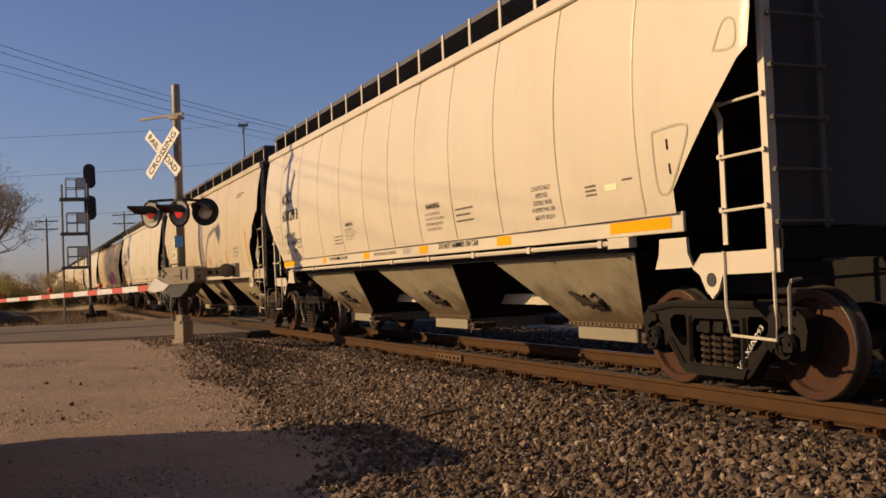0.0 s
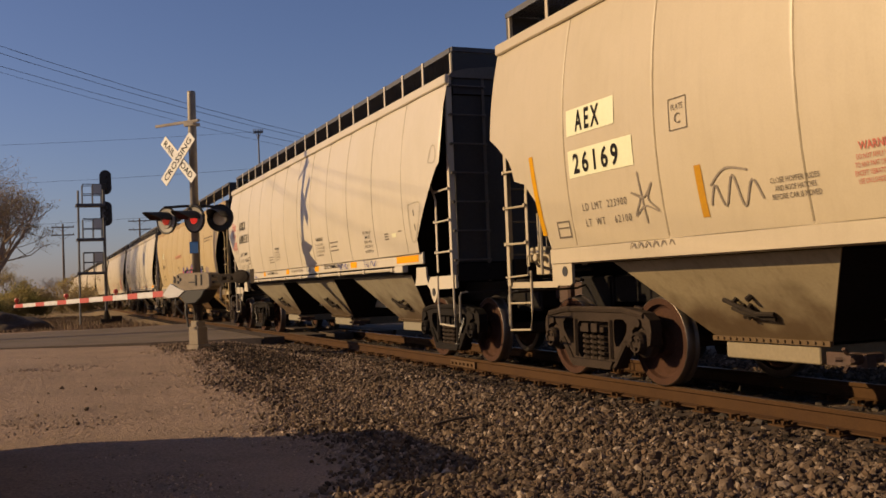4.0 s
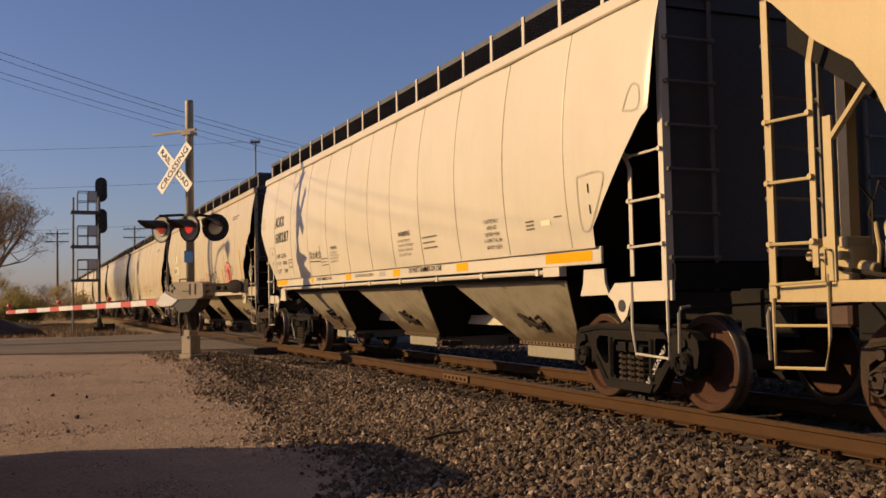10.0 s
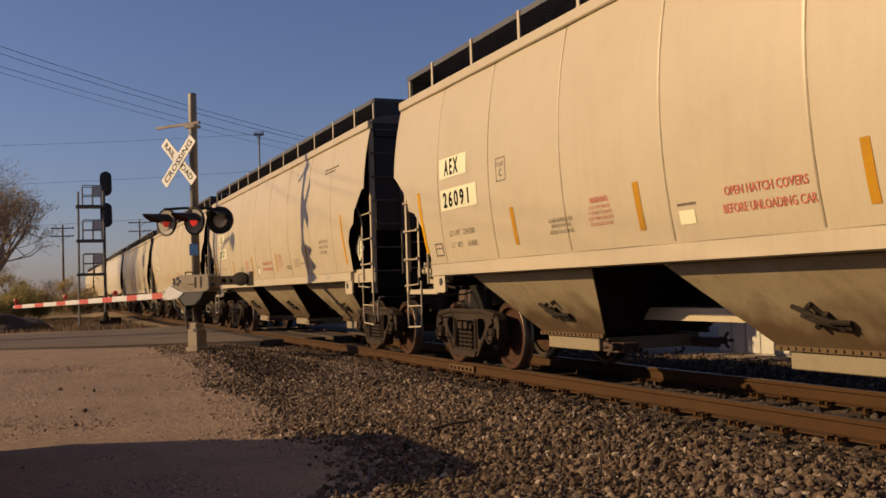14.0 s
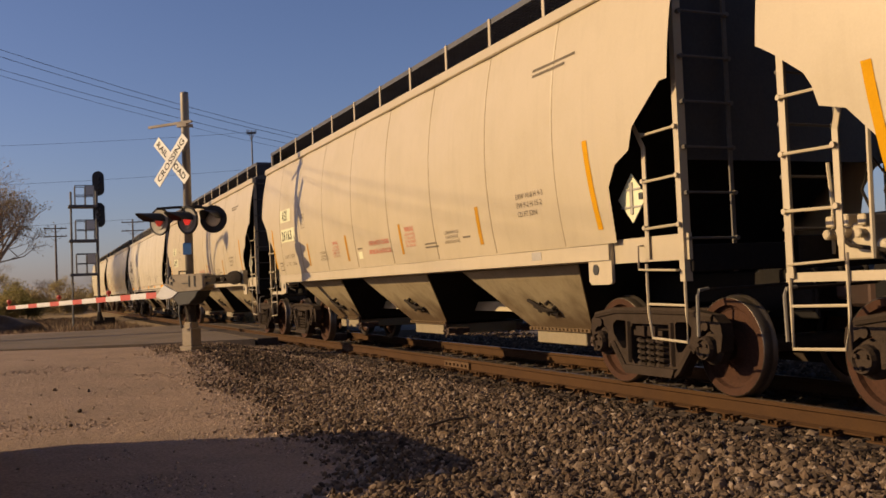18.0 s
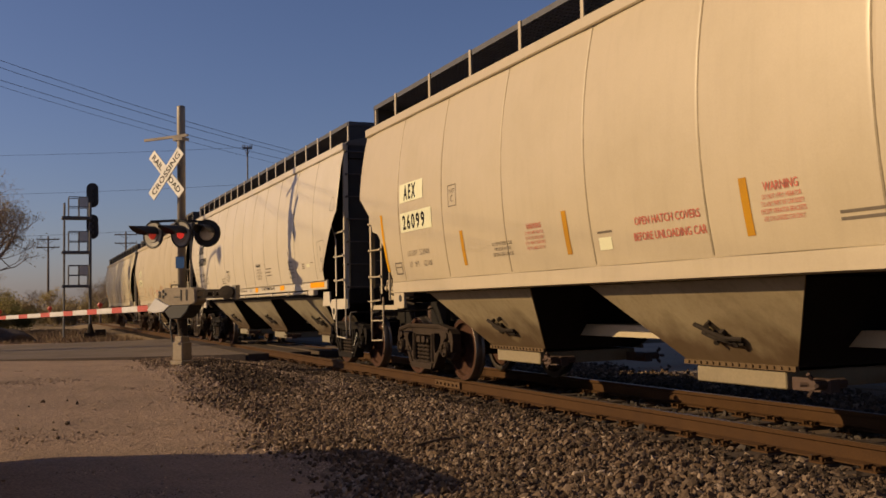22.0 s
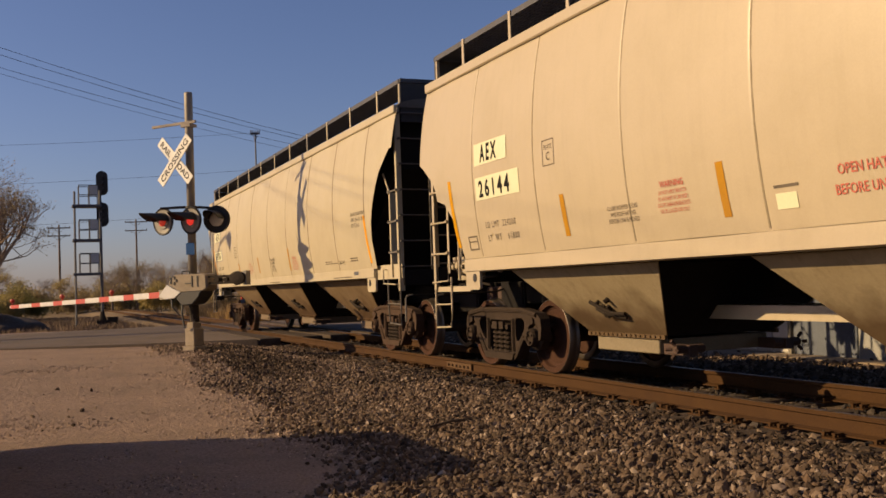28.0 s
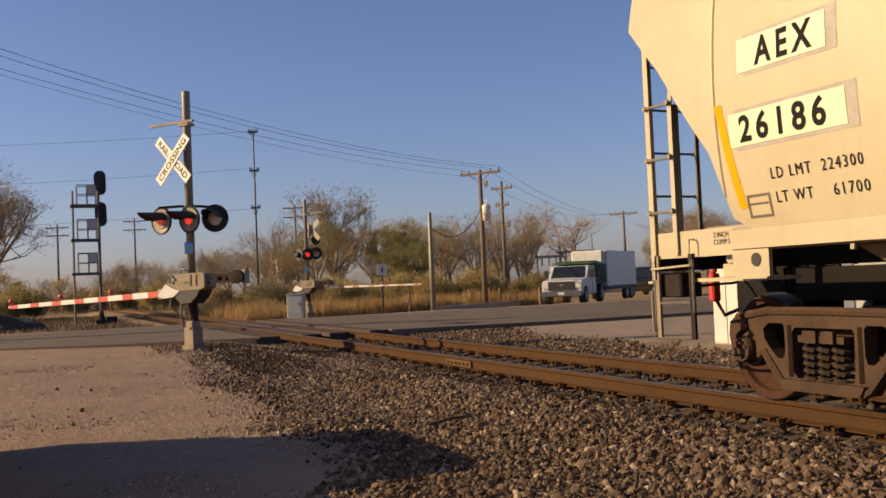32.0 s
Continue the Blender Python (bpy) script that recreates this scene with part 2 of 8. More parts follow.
M["sign"] = material("white_sign_sheet", (0.75, 0.73, 0.66), 0.4, grain=0.03, bump=0.0, tint=(0.62, 0.59, 0.50))
M["gatewhite"] = material("white_gate_stripe", (0.78, 0.76, 0.72), 0.45, grain=0.03, bump=0.0)
M["gatered"] = material("red_gate_stripe", (0.62, 0.05, 0.03), 0.45, grain=0.05, bump=0.0)
M["lampred"] = material("lit_red_lens", (1.0, 0.05, 0.03), 0.3, emit=0.6, bump=0.0)
M["lamphalf"] = material("fading_red_lens", (0.8, 0.06, 0.03), 0.3, emit=0.28, bump=0.0)
M["lampdim"] = material("dark_red_lens", (0.12, 0.015, 0.012), 0.15, bump=0.0)
M["lampgrey"] = material("pale_lens", (0.85, 0.80, 0.72), 0.25, bump=0.0)
M["wood"] = material("weathered_pole_wood", (0.20, 0.15, 0.11), 0.9, grain=0.2, scale=2, fine=25, bump=0.5, tint=(0.13, 0.10, 0.08))
M["concrete"] = material("rough_concrete", (0.40, 0.35, 0.29), 0.9, grain=0.15, scale=4, tint=(0.26, 0.23, 0.19))
M["wire"] = material("wire", (0.05, 0.05, 0.055), 0.6, bump=0.0)
M["bark"] = material("grey_bark", (0.17, 0.13, 0.105), 0.9, grain=0.25, scale=6, fine=40, bump=0.4)
M["twig"] = material("bare_twigs", (0.36, 0.28, 0.21), 0.9, bump=0.0)
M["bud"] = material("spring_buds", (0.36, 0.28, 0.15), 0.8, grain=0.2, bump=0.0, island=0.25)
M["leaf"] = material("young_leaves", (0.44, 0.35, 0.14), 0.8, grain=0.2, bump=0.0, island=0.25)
M["darkleaf"] = material("dark_leaves", (0.30, 0.27, 0.09), 0.75, grain=0.2, bump=0.0, island=0.4)
M["drygrass"] = material("dry_grass", (0.48, 0.32, 0.145), 0.9, grain=0.25, bump=0.0, island=0.4)
M["bankgrass"] = material("dead_bank_grass", (0.25, 0.175, 0.11), 0.9, grain=0.25, bump=0.0, island=0.45)
M["cabinet"] = material("aluminium_cabinet", (0.52, 0.52, 0.50), 0.45, metal=0.3, tint=(0.42, 0.42, 0.40))
M["bluetag"] = material("blue_notice", (0.05, 0.17, 0.42), 0.4, bump=0.0)
M["springsteel"] = material("dirty_spring_steel", (0.050, 0.036, 0.026), 0.9, tint=(0.045, 0.028, 0.018))
M["rustdark"] = material("oily_rust", (0.07, 0.04, 0.028), 0.8, tint=(0.11, 0.05, 0.03))
M["soot"] = material("grimy_mechanism", (0.030, 0.023, 0.018), 0.9, tint=(0.06, 0.045, 0.032))


def thin_leaf(m, share):
    """Lets part of the light through, as thin leaves and dry blades do."""
    nt = m.node_tree
    b = nt.nodes["Principled BSDF"]
    tr = nt.nodes.new("ShaderNodeBsdfTranslucent")
    nt.links.new(b.inputs["Base Color"].links[0].from_socket, tr.inputs["Color"])
    mx = nt.nodes.new("ShaderNodeMixShader")
    mx.inputs[0].default_value = share
    nt.links.new(b.outputs[0], mx.inputs[1])
    nt.links.new(tr.outputs[0], mx.inputs[2])
    nt.links.new(mx.outputs[0], nt.nodes["Material Output"].inputs[0])


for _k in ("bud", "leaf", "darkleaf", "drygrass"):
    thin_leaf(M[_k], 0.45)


def ground_material():
    """Trodden dirt, dry grass and dark soil laid out over the plan."""
    m = material("trodden_dirt", (0.345, 0.246, 0.178), 0.95, grain=0.34, scale=0.8, fine=34, bump=0.9, tint=(0.245, 0.178, 0.132), spread=0.35)
    nt = m.node_tree
    n, l = nt.nodes, nt.links
    b = n["Principled BSDF"]
    base = b.inputs["Base Color"].links[0].from_socket
    tc = n.new("ShaderNodeTexCoord")
    sep = n.new("ShaderNodeSeparateXYZ")
    l.new(tc.outputs["Object"], sep.inputs[0])
    wob = n.new("ShaderNodeTexNoise")
    wob.inputs["Scale"].default_value, wob.inputs["Detail"].default_value = 0.25, 6
    l.new(tc.outputs["Object"], wob.inputs["Vector"])

    def band(axis, lo, hi, color, src, wobble):
        ad = n.new("ShaderNodeMath")
        ad.operation = "MULTIPLY_ADD"
        ad.inputs[1].default_value = wobble
        l.new(wob.outputs["Fac"], ad.inputs[0])
        l.new(sep.outputs[axis], ad.inputs[2])
        mr = n.new("ShaderNodeMapRange")
        mr.inputs["From Min"].default_value, mr.inputs["From Max"].default_value = lo, hi
        l.new(ad.outputs[0], mr.inputs["Value"])
        gr = n.new("ShaderNodeTexNoise")
        gr.inputs["Scale"].default_value, gr.inputs["Detail"].default_value = 6, 6
        l.new(tc.outputs["Object"], gr.inputs["Vector"])
        cm = n.new("ShaderNodeMix")
        cm.data_type = "RGBA"
        cm.inputs["A"].default_value = (*(c * 0.7 for c in color), 1)
        cm.inputs["B"].default_value = (*(c * 1.25 for c in color), 1)
        l.new(gr.outputs["Fac"], cm.inputs["Factor"])
        mx = n.new("ShaderNodeMix")
        mx.data_type = "RGBA"
        l.new(mr.outputs["Result"], mx.inputs["Factor"])
        l.new(src, mx.inputs["A"])
        l.new(cm.outputs["Result"], mx.inputs["B"])
        return mx.outputs["Result"]
    # clods and wheel marks, broader than the grain
    clod = n.new("ShaderNodeTexNoise")
    clod.inputs["Scale"].default_value, clod.inputs["Detail"].default_value, clod.inputs["Roughness"].default_value = 5.0, 7, 0.7
    l.new(tc.outputs["Object"], clod.inputs["Vector"])
    relief = n.new("ShaderNodeBump")
    relief.inputs["Strength"].default_value, relief.inputs["Distance"].default_value = 0.8, 0.06
    l.new(clod.outputs["Fac"], relief.inputs["Height"])
    fine_bump = b.inputs["Normal"].links[0].from_node
    l.new(relief.outputs["Normal"], fine_bump.inputs["Normal"])
    # crushed stone and fines under the ballast
    side = n.new("ShaderNodeMath")
    side.operation = "ABSOLUTE"
    l.new(sep.outputs["Y"], side.inputs[0])
    spread_out = n.new("ShaderNodeMath")
    spread_out.operation = "MULTIPLY_ADD"
    spread_out.inputs[1].default_value = 1.1
    l.new(clod.outputs["Fac"], spread_out.inputs[0])
    l.new(side.outputs[0], spread_out.inputs[2])
    fines = n.new("ShaderNodeMapRange")
    fines.inputs["From Min"].default_value, fines.inputs["From Max"].default_value = 5.0, 3.7
    l.new(spread_out.outputs[0], fines.inputs["Value"])
    bed = n.new("ShaderNodeMix")
    bed.data_type = "RGBA"
    bed.inputs["B"].default_value = (0.14, 0.102, 0.073, 1)
    l.new(fines.outputs["Result"], bed.inputs["Factor"])
    l.new(base, bed.inputs["A"])
    out = band("X", -39.5, -41.5, (0.25, 0.18, 0.10), bed.outputs["Result"], 3.0)
    l.new(out, b.inputs["Base Color"])
    return m


M["ground"] = ground_material()


# ======== building helpers ========
def part(name, bm, mat, parent=None, label="", smooth=False):
    """Links a bmesh as one mesh object, under a thing or a part when parent is given."""
    me = bpy.data.meshes.new(name)
    if smooth:
        for f in bm.faces:
            f.smooth = True
    bm.normal_update()
    bm.to_mesh(me)
    bm.free()
    me.materials.append(M[mat] if isinstance(mat, str) else mat)
    ob = new(name, me)
    ob.parent = parent
    if label:
        ob["label"] = label
    return ob


def again(ob, parent, m=None, name=None):
    """Another piece on the same mesh."""
    o = new(name or ob.name.split(".")[0], ob.data)
    o.parent = parent
    if m is not None:
        o.matrix_basis = m
    for c in ob.children:
        again(c, o, c.matrix_basis)
    return o


def thing(name, label, category, group="", m=None, kind=""):
    """The Empty at the base of a thing."""
    ob = new(name)
    ob.empty_display_size = 0.2
    if m is not None:
        ob.matrix_basis = m
    return tagged(ob, label, category, group, kind)


def hexa(bm, v):
    """A box from its eight corners: four below, four above, in turn."""
    a = [bm.verts.new(p) for p in v]
    for i in ((3, 2, 1, 0), (4, 5, 6, 7), (0, 1, 5, 4), (1, 2, 6, 5), (2, 3, 7, 6), (3, 0, 4, 7)):
        bm.faces.new([a[k] for k in i])


def box(bm, x0, x1, y0, y1, z0, z1):
    hexa(bm, [(x0, y0, z0), (x1, y0, z0), (x1, y1, z0), (x0, y1, z0), (x0, y0, z1), (x1, y0, z1), (x1, y1, z1), (x0, y1, z1)])


def cyl(bm, a, b, r, r2=None, n=10, caps=True):
    a, b = Vector(a), Vector(b)
    r2 = r if r2 is None else r2
    w = (b - a).normalized()
    u = w.orthogonal().normalized()
    v = w.cross(u)
    ra, rb = [], []
    for i in range(n):
        c, s = math.cos(2 * math.pi * i / n), math.sin(2 * math.pi * i / n)
        ra.append(bm.verts.new(a + (u * c + v * s) * r))
        rb.append(bm.verts.new(b + (u * c + v * s) * r2))
    for i in range(n):
        j = (i + 1) % n
        bm.faces.new((ra[i], ra[j], rb[j], rb[i]))
    if caps:
        bm.faces.new(ra[::-1])
        bm.faces.new(rb)


def tube(bm, pts, r, n=6):
    """A bent rod through the points."""
    pts = [Vector(p) for p in pts]
    rings = []
    for i, p in enumerate(pts):
        d = (pts[min(i + 1, len(pts) - 1)] - pts[max(i - 1, 0)]).normalized()
        u = d.cross(Vector((0.31, 0.17, 0.93))).normalized()
        v = d.cross(u)
        rings.append([bm.verts.new(p + (u * math.cos(2 * math.pi * k / n) + v * math.sin(2 * math.pi * k / n)) * r) for k in range(n)])
    for a, b in zip(rings, rings[1:]):
        for k in range(n):
            bm.faces.new((a[k], a[(k + 1) % n], b[(k + 1) % n], b[k]))
    bm.faces.new(rings[0][::-1])
    bm.faces.new(rings[-1])


def prism(bm, pts, y0, y1):
    """An outline in x and z, drawn out from y0 to y1."""
    a = [bm.verts.new((x, y0, z)) for x, z in pts]
    b = [bm.verts.new((x, y1, z)) for x, z in pts]
    bm.faces.new(a)
    bm.faces.new(b[::-1])
    for i in range(len(pts)):
        j = (i + 1) % len(pts)
        bm.faces.new((a[j], a[i], b[i], b[j]))


def lathe(bm, prof, n=24, axis="y", at=(0, 0, 0), caps=True):
    """A turned body: profile of (radius, along the axis)."""
    rings = []
    for r, t in prof:
        ring = []
        for i in range(n):
            c, s = r * math.cos(2 * math.pi * i / n), r * math.sin(2 * math.pi * i / n)
            p = {"x": (t, c, s), "y": (c, t, s), "z": (c, s, t)}[axis]
            ring.append(bm.verts.new((p[0] + at[0], p[1] + at[1], p[2] + at[2])))
        rings.append(ring)
    for a, b in zip(rings, rings[1:]):
        for i in range(n):
            j = (i + 1) % n
            bm.faces.new((a[i], a[j], b[j], b[i]))
    if caps:
        bm.faces.new(rings[0][::-1])
        bm.faces.new(rings[-1])


def bevelled(bm, w=0.01):
    bmesh.ops.recalc_face_normals(bm, faces=bm.faces)
    bmesh.ops.bevel(bm, geom=list(bm.edges), offset=w, segments=1, affect="EDGES", profile=0.5, clamp_overlap=True)
    return bm


def fixed_normals(bm):
    bmesh.ops.recalc_face_normals(bm, faces=bm.faces)
    return bm


def B():
    return bmesh.new()


def sheet_mesh(name, verts, faces, mat, parent=None, label="", category="", kind="", smooth=True):
    me = bpy.data.meshes.new(name)
    me.from_pydata(verts, [], faces)
    me.materials.append(M[mat] if isinstance(mat, str) else mat)
    if smooth:
        me.polygons.foreach_set("use_smooth", [True] * len(me.polygons))
    ob = new(name, me)
    ob.parent = parent
    return tagged(ob, label, category, "", kind)


def smoothstep(a, b, v):
    t = min(max((v - a) / (b - a), 0.0), 1.0)
    return t * t * (3 - 2 * t)


# ======== the ground, the road and the track ========
ROAD_X0, ROAD_X1 = -37.5, -23.6     # the road crosses the track here
MAST = (-20.4, -3.72)               # the near crossing signal


def ground_z(x, y):
    a = abs(y)
    near = -0.42 if y < 0 else -0.185
    near += (-0.02 - near) * smoothstep(-11.0, -19.0, x) if y < 0 else 0.0
    if x < -30:
        near = -0.06 - 0.3 * smoothstep(-38, -46, x)
    z = -0.215 + (near + 0.215) * smoothstep(1.7, 3.0, a)
    if ROAD_X0 - 1 < x < ROAD_X1 + 1:
        z = min(z, -0.10) if a > 1.6 else -0.215
    z += 0.03 * noise.noise((x * 0.35, y * 0.35, 1.0)) * smoothstep(2.4, 4.0, a)
    if y > 30 or x < -70:
        z += 0.25 * noise.noise((x * 0.03, y * 0.03, 4.0))
    return z


def build_ground():
    xs = [-3000, -1500, -800, -400, -250, -160, -120, -90, -75] + [-65 + i for i in range(20)] + [-45 + 0.5 * i for i in range(110)] + [10.5, 14, 20, 30, 50, 90, 200, 600, 2000]
    ys = [-2500, -1000, -400, -150, -70, -40, -25, -16] + [-12 + 0.5 * i for i in range(14)] + [-5 + 0.2 * i for i in range(50)] + [5.5 + i for i in range(12)] + [20, 26, 34, 50, 80, 130, 250, 600, 1500, 3000]
    verts = [(x, y, ground_z(x, y)) for x in xs for y in ys]
    k = len(ys)
    faces = [(i * k + j, (i + 1) * k + j, (i + 1) * k + j + 1, i * k + j + 1) for i in range(len(xs) - 1) for j in range(k - 1)]
    sheet_mesh("ground", verts, faces, "ground", label="trodden pale brown dirt and dry ground beside the track", category="ground", kind="structure")


def strip(name, pts, mat, label, category, thick=0.06):
    """A slab over the ground, from an outline in x and y with a height for each corner."""
    bm = B()
    top = [bm.verts.new(p) for p in pts]
    low = [bm.verts.new((p[0], p[1], p[2] - thick)) for p in pts]
    bm.faces.new(top)
    bm.faces.new(low[::-1])
    for i in range(len(pts)):
        j = (i + 1) % len(pts)
        bm.faces.new((top[j], top[i], low[i], low[j]))
    fixed_normals(bm)
    return tagged(part(name, bm, mat), label, category, "", "structure")


def build_road():
    x0, x1 = ROAD_X0, ROAD_X1
    strip("road", [(x0, -160, -0.16), (x1 - 4, -160, -0.16), (x1 - 3.4, -8, -0.06), (x1 - 1.2, -4.2, -0.03), (x1, -1.75, -0.012), (x0, -1.75, -0.012), (x0, -8, -0.06)], "asphalt",
          "worn grey asphalt road leading up to the level crossing", "road", 0.3)
    strip("road_beyond", [(x0, 1.75, -0.012), (x1, 1.75, -0.012), (x1, 6, -0.05), (x1 + 1, 160, -0.3), (x0 - 1, 160, -0.3), (x0, 6, -0.05)], "asphalt",
          "worn grey asphalt road leaving the level crossing", "road", 0.3)
    strip("paved_lot", [(x1 + 0.05, 5.2, -0.15), (-21, 4.4, -0.168), (-19, 3.8, -0.172), (-8, 4.2, -0.172), (14, 4.6, -0.17), (14, 60, -0.18), (x1 + 0.6, 60, -0.17)], "lot",
          "dusty pale paved yard beside the track", "yard", 0.2)
    # planks of the crossing between and beside the rails
    deck = thing("crossing_deck", "dark timber and asphalt crossing deck between the rails", "crossing", kind="structure")
    bm = B()
    box(bm, 0, 3.45, -0.26, 0.26, -0.2, -0.008)
    bevelled(bm, 0.012)
    first = None
    for i in range(4):
        for y in (-1.42, -0.36, 0.16 + 0.2, 1.42):
            m = pose(x0 + i * 3.47, y, 0)
            if first is None:
                first = part("plank", bm, "tie", deck)
                first.matrix_basis = m
            else:
                again(first, deck, m)


def build_track():
    track = thing("railway_track", "rusty rails on dark timber ties in stone ballast", "railway track", kind="structure")
    prof = [(-0.075, -0.172), (0.075, -0.172), (0.075, -0.160), (0.012, -0.143), (0.010, -0.048), (0.036, -0.036), (0.037, -0.006), (0.030, 0.0), (-0.030, 0.0), (-0.037, -0.006), (-0.036, -0.036), (-0.010, -0.048), (-0.012, -0.143), (-0.075, -0.160)]
    for y in (-0.755, 0.755):
        bm = B()
        xs = [-900, -300, -120, -60, -40, -20, 0, 30, 120]
        rings = [[bm.verts.new((x, y + p, z)) for p, z in prof] for x in xs]
        for a, b in zip(rings, rings[1:]):
            for k in range(len(prof)):
                bm.faces.new((a[k], a[(k + 1) % len(prof)], b[(k + 1) % len(prof)], b[k]))
        fixed_normals(bm)
        rail = part("rail", bm, "rail", track, "rust-brown steel rail")
        bm = B()
        box(bm, -900, 120, y - 0.027, y + 0.027, 0.0005, 0.0025)
        part("worn_head", bm, "railtop", rail, "bright worn running surface")
        for xj in (-13.6, -2.2) if y < 0 else ():
            bm = B()
            box(bm, xj - 0.46, xj + 0.46, y - 0.046, y - 0.014, -0.14, -0.045)
            for q in (-0.36, -0.22, -0.07, 0.07, 0.22, 0.36):
                cyl(bm, (xj + q, y - 0.045, -0.095), (xj + q, y - 0.072, -0.095), 0.02, n=6)
            part("joint_bar", bm, "jointbar", rail, "bolted pale rusty joint bar")
    # ties with their plates and spikes
    bm = B()
    box(bm, -0.115, 0.115, -1.30, 1.30, -0.38, -0.185)
    bevelled(bm, 0.012)
    tie0 = part("tie", bm, "tie", track)
    bm = B()
    for y in (-0.755, 0.755):
        box(bm, -0.10, 0.10, y - 0.19, y + 0.19, -0.188, -0.171)
        for dy in (-0.10, 0.10, -0.155, 0.155):
            for dx in (-0.055, 0.055):
                box(bm, dx - 0.012, dx + 0.012, y + dy - 0.014, y + dy + 0.014, -0.175, -0.142)
                box(bm, dx - 0.018, dx + 0.018, y + dy * 0.96 - 0.022, y + dy * 0.96 + 0.022, -0.150, -0.135)
    plate0 = part("tie_plate", bm, "rail", tie0)
    rng = random.Random(3)
    n = 0
    for i in range(66):
        x = 8.0 - 0.54 * i
        if ROAD_X0 < x < ROAD_X1:
            continue
        m = pose(x + rng.uniform(-0.03, 0.03), rng.uniform(-0.06, 0.06), rng.uniform(-0.012, 0.004), 0, 0, rng.uniform(-1.4, 1.4))
        if n == 0:
            tie0.matrix_basis = m
        else:
            again(tie0, track, m)
        n += 1
    bm = B()
    for i in range(260):
        x = -27.6 - 0.54 * i
        if x > ROAD_X0:
            continue
        box(bm, x - 0.115, x + 0.115, -1.3, 1.3, -0.38, -0.185)
    part("far_ties", bm, "tie", track)["kind"] = "stuff"


def stones(name, count, area, size, sink, mat, label, seed, weight=None):
    """Loose broken stones, each a small jagged lump resting on the ground."""
    rng = np.random.default_rng(seed)
    x0, x1, y0, y1 = area
    px, py = [], []
    while len(px) < count:
        x, y = rng.uniform(x0, x1, 4000), rng.uniform(y0, y1, 4000)
        w = rng.uniform(0, 1, 4000)
        for a, b, c in zip(x, y, w):
            if weight is None or c < weight(a, b):
                px.append(a)
                py.append(b)
                if len(px) >= count:
                    break
    g = (1 + 5 ** 0.5) / 2
    ico = np.array([(-1, g, 0), (1, g, 0), (-1, -g, 0), (1, -g, 0), (0, -1, g), (0, 1, g), (0, -1, -g), (0, 1, -g), (g, 0, -1), (g, 0, 1), (-g, 0, -1), (-g, 0, 1)], float) / 1.9
    tri = np.array([(0, 11, 5), (0, 5, 1), (0, 1, 7), (0, 7, 10), (0, 10, 11), (1, 5, 9), (5, 11, 4), (11, 10, 2), (10, 7, 6), (7, 1, 8), (3, 9, 4), (3, 4, 2), (3, 2, 6), (3, 6, 8), (3, 8, 9), (4, 9, 5), (2, 4, 11), (6, 2, 10), (8, 6, 7), (9, 8, 1)])
    n = len(px)
    s = size * np.minimum(np.exp(rng.normal(0, 0.33, n)), 1.7)
    v = ico[None] * (1 + rng.uniform(-0.42, 0.42, (n, 12, 1)))
    v = v * np.stack([rng.uniform(0.65, 1.45, n), rng.uniform(0.65, 1.3, n), rng.uniform(0.45, 0.9, n)], 1)[:, None]
    q = rng.normal(size=(n, 4))
    q /= np.linalg.norm(q, axis=1)[:, None]
    a, b, c, d = q.T
    rot = np.stack([np.stack([1 - 2 * (c * c + d * d), 2 * (b * c - a * d), 2 * (b * d + a * c)], 1),
                    np.stack([2 * (b * c + a * d), 1 - 2 * (b * b + d * d), 2 * (c * d - a * b)], 1),
                    np.stack([2 * (b * d - a * c), 2 * (c * d + a * b), 1 - 2 * (b * b + c * c)], 1)], 1)
    v = np.einsum("nij,nkj->nki", rot, v) * (s * 0.5)[:, None, None]
    z = np.array([ground_z(x, y) for x, y in zip(px, py)]) + s * sink * rng.uniform(0.3, 1.3, n)
    v = v + np.stack([np.array(px), np.array(py), z], 1)[:, None]
    f = (tri[None] + (np.arange(n) * 12)[:, None, None]).reshape(-1, 3)
    me = bpy.data.meshes.new(name)
    me.vertices.add(n * 12)
    me.vertices.foreach_set("co", v.reshape(-1))
    me.loops.add(len(f) * 3)
    me.loops.foreach_set("vertex_index", f.reshape(-1).astype(np.int32))
    me.polygons.add(len(f))
    me.polygons.foreach_set("loop_start", np.arange(0, len(f) * 3, 3, dtype=np.int32))
    me.polygons.foreach_set("use_smooth", np.zeros(len(f), bool))
    me.update()
    me.validate()
    me.materials.append(M[mat])
    tagged(new(name, me), label, "gravel", kind="stuff")


def ballast_weight(x, y):
    a = abs(y)
    edge = 3.62 + 0.55 * noise.noise((x * 0.5, y * 0.5, 9.0)) + 0.25 * noise.noise((x * 1.7, y * 1.7, 2.0)) + 0.85 * smoothstep(-10, -4, x)
    return 1 - smoothstep(edge - 0.6, edge + 0.8, a)


def grit_weight(x, y):
    patchy = noise.noise((x * 0.6, y * 0.6, 2.0)) + 0.6 * noise.noise((x * 1.9, y * 1.9, 5.0))
    return max(0.004, -0.10 + 0.8 * patchy) + 0.9 * smoothstep(-4.9, -3.9, y + 0.5 * patchy)


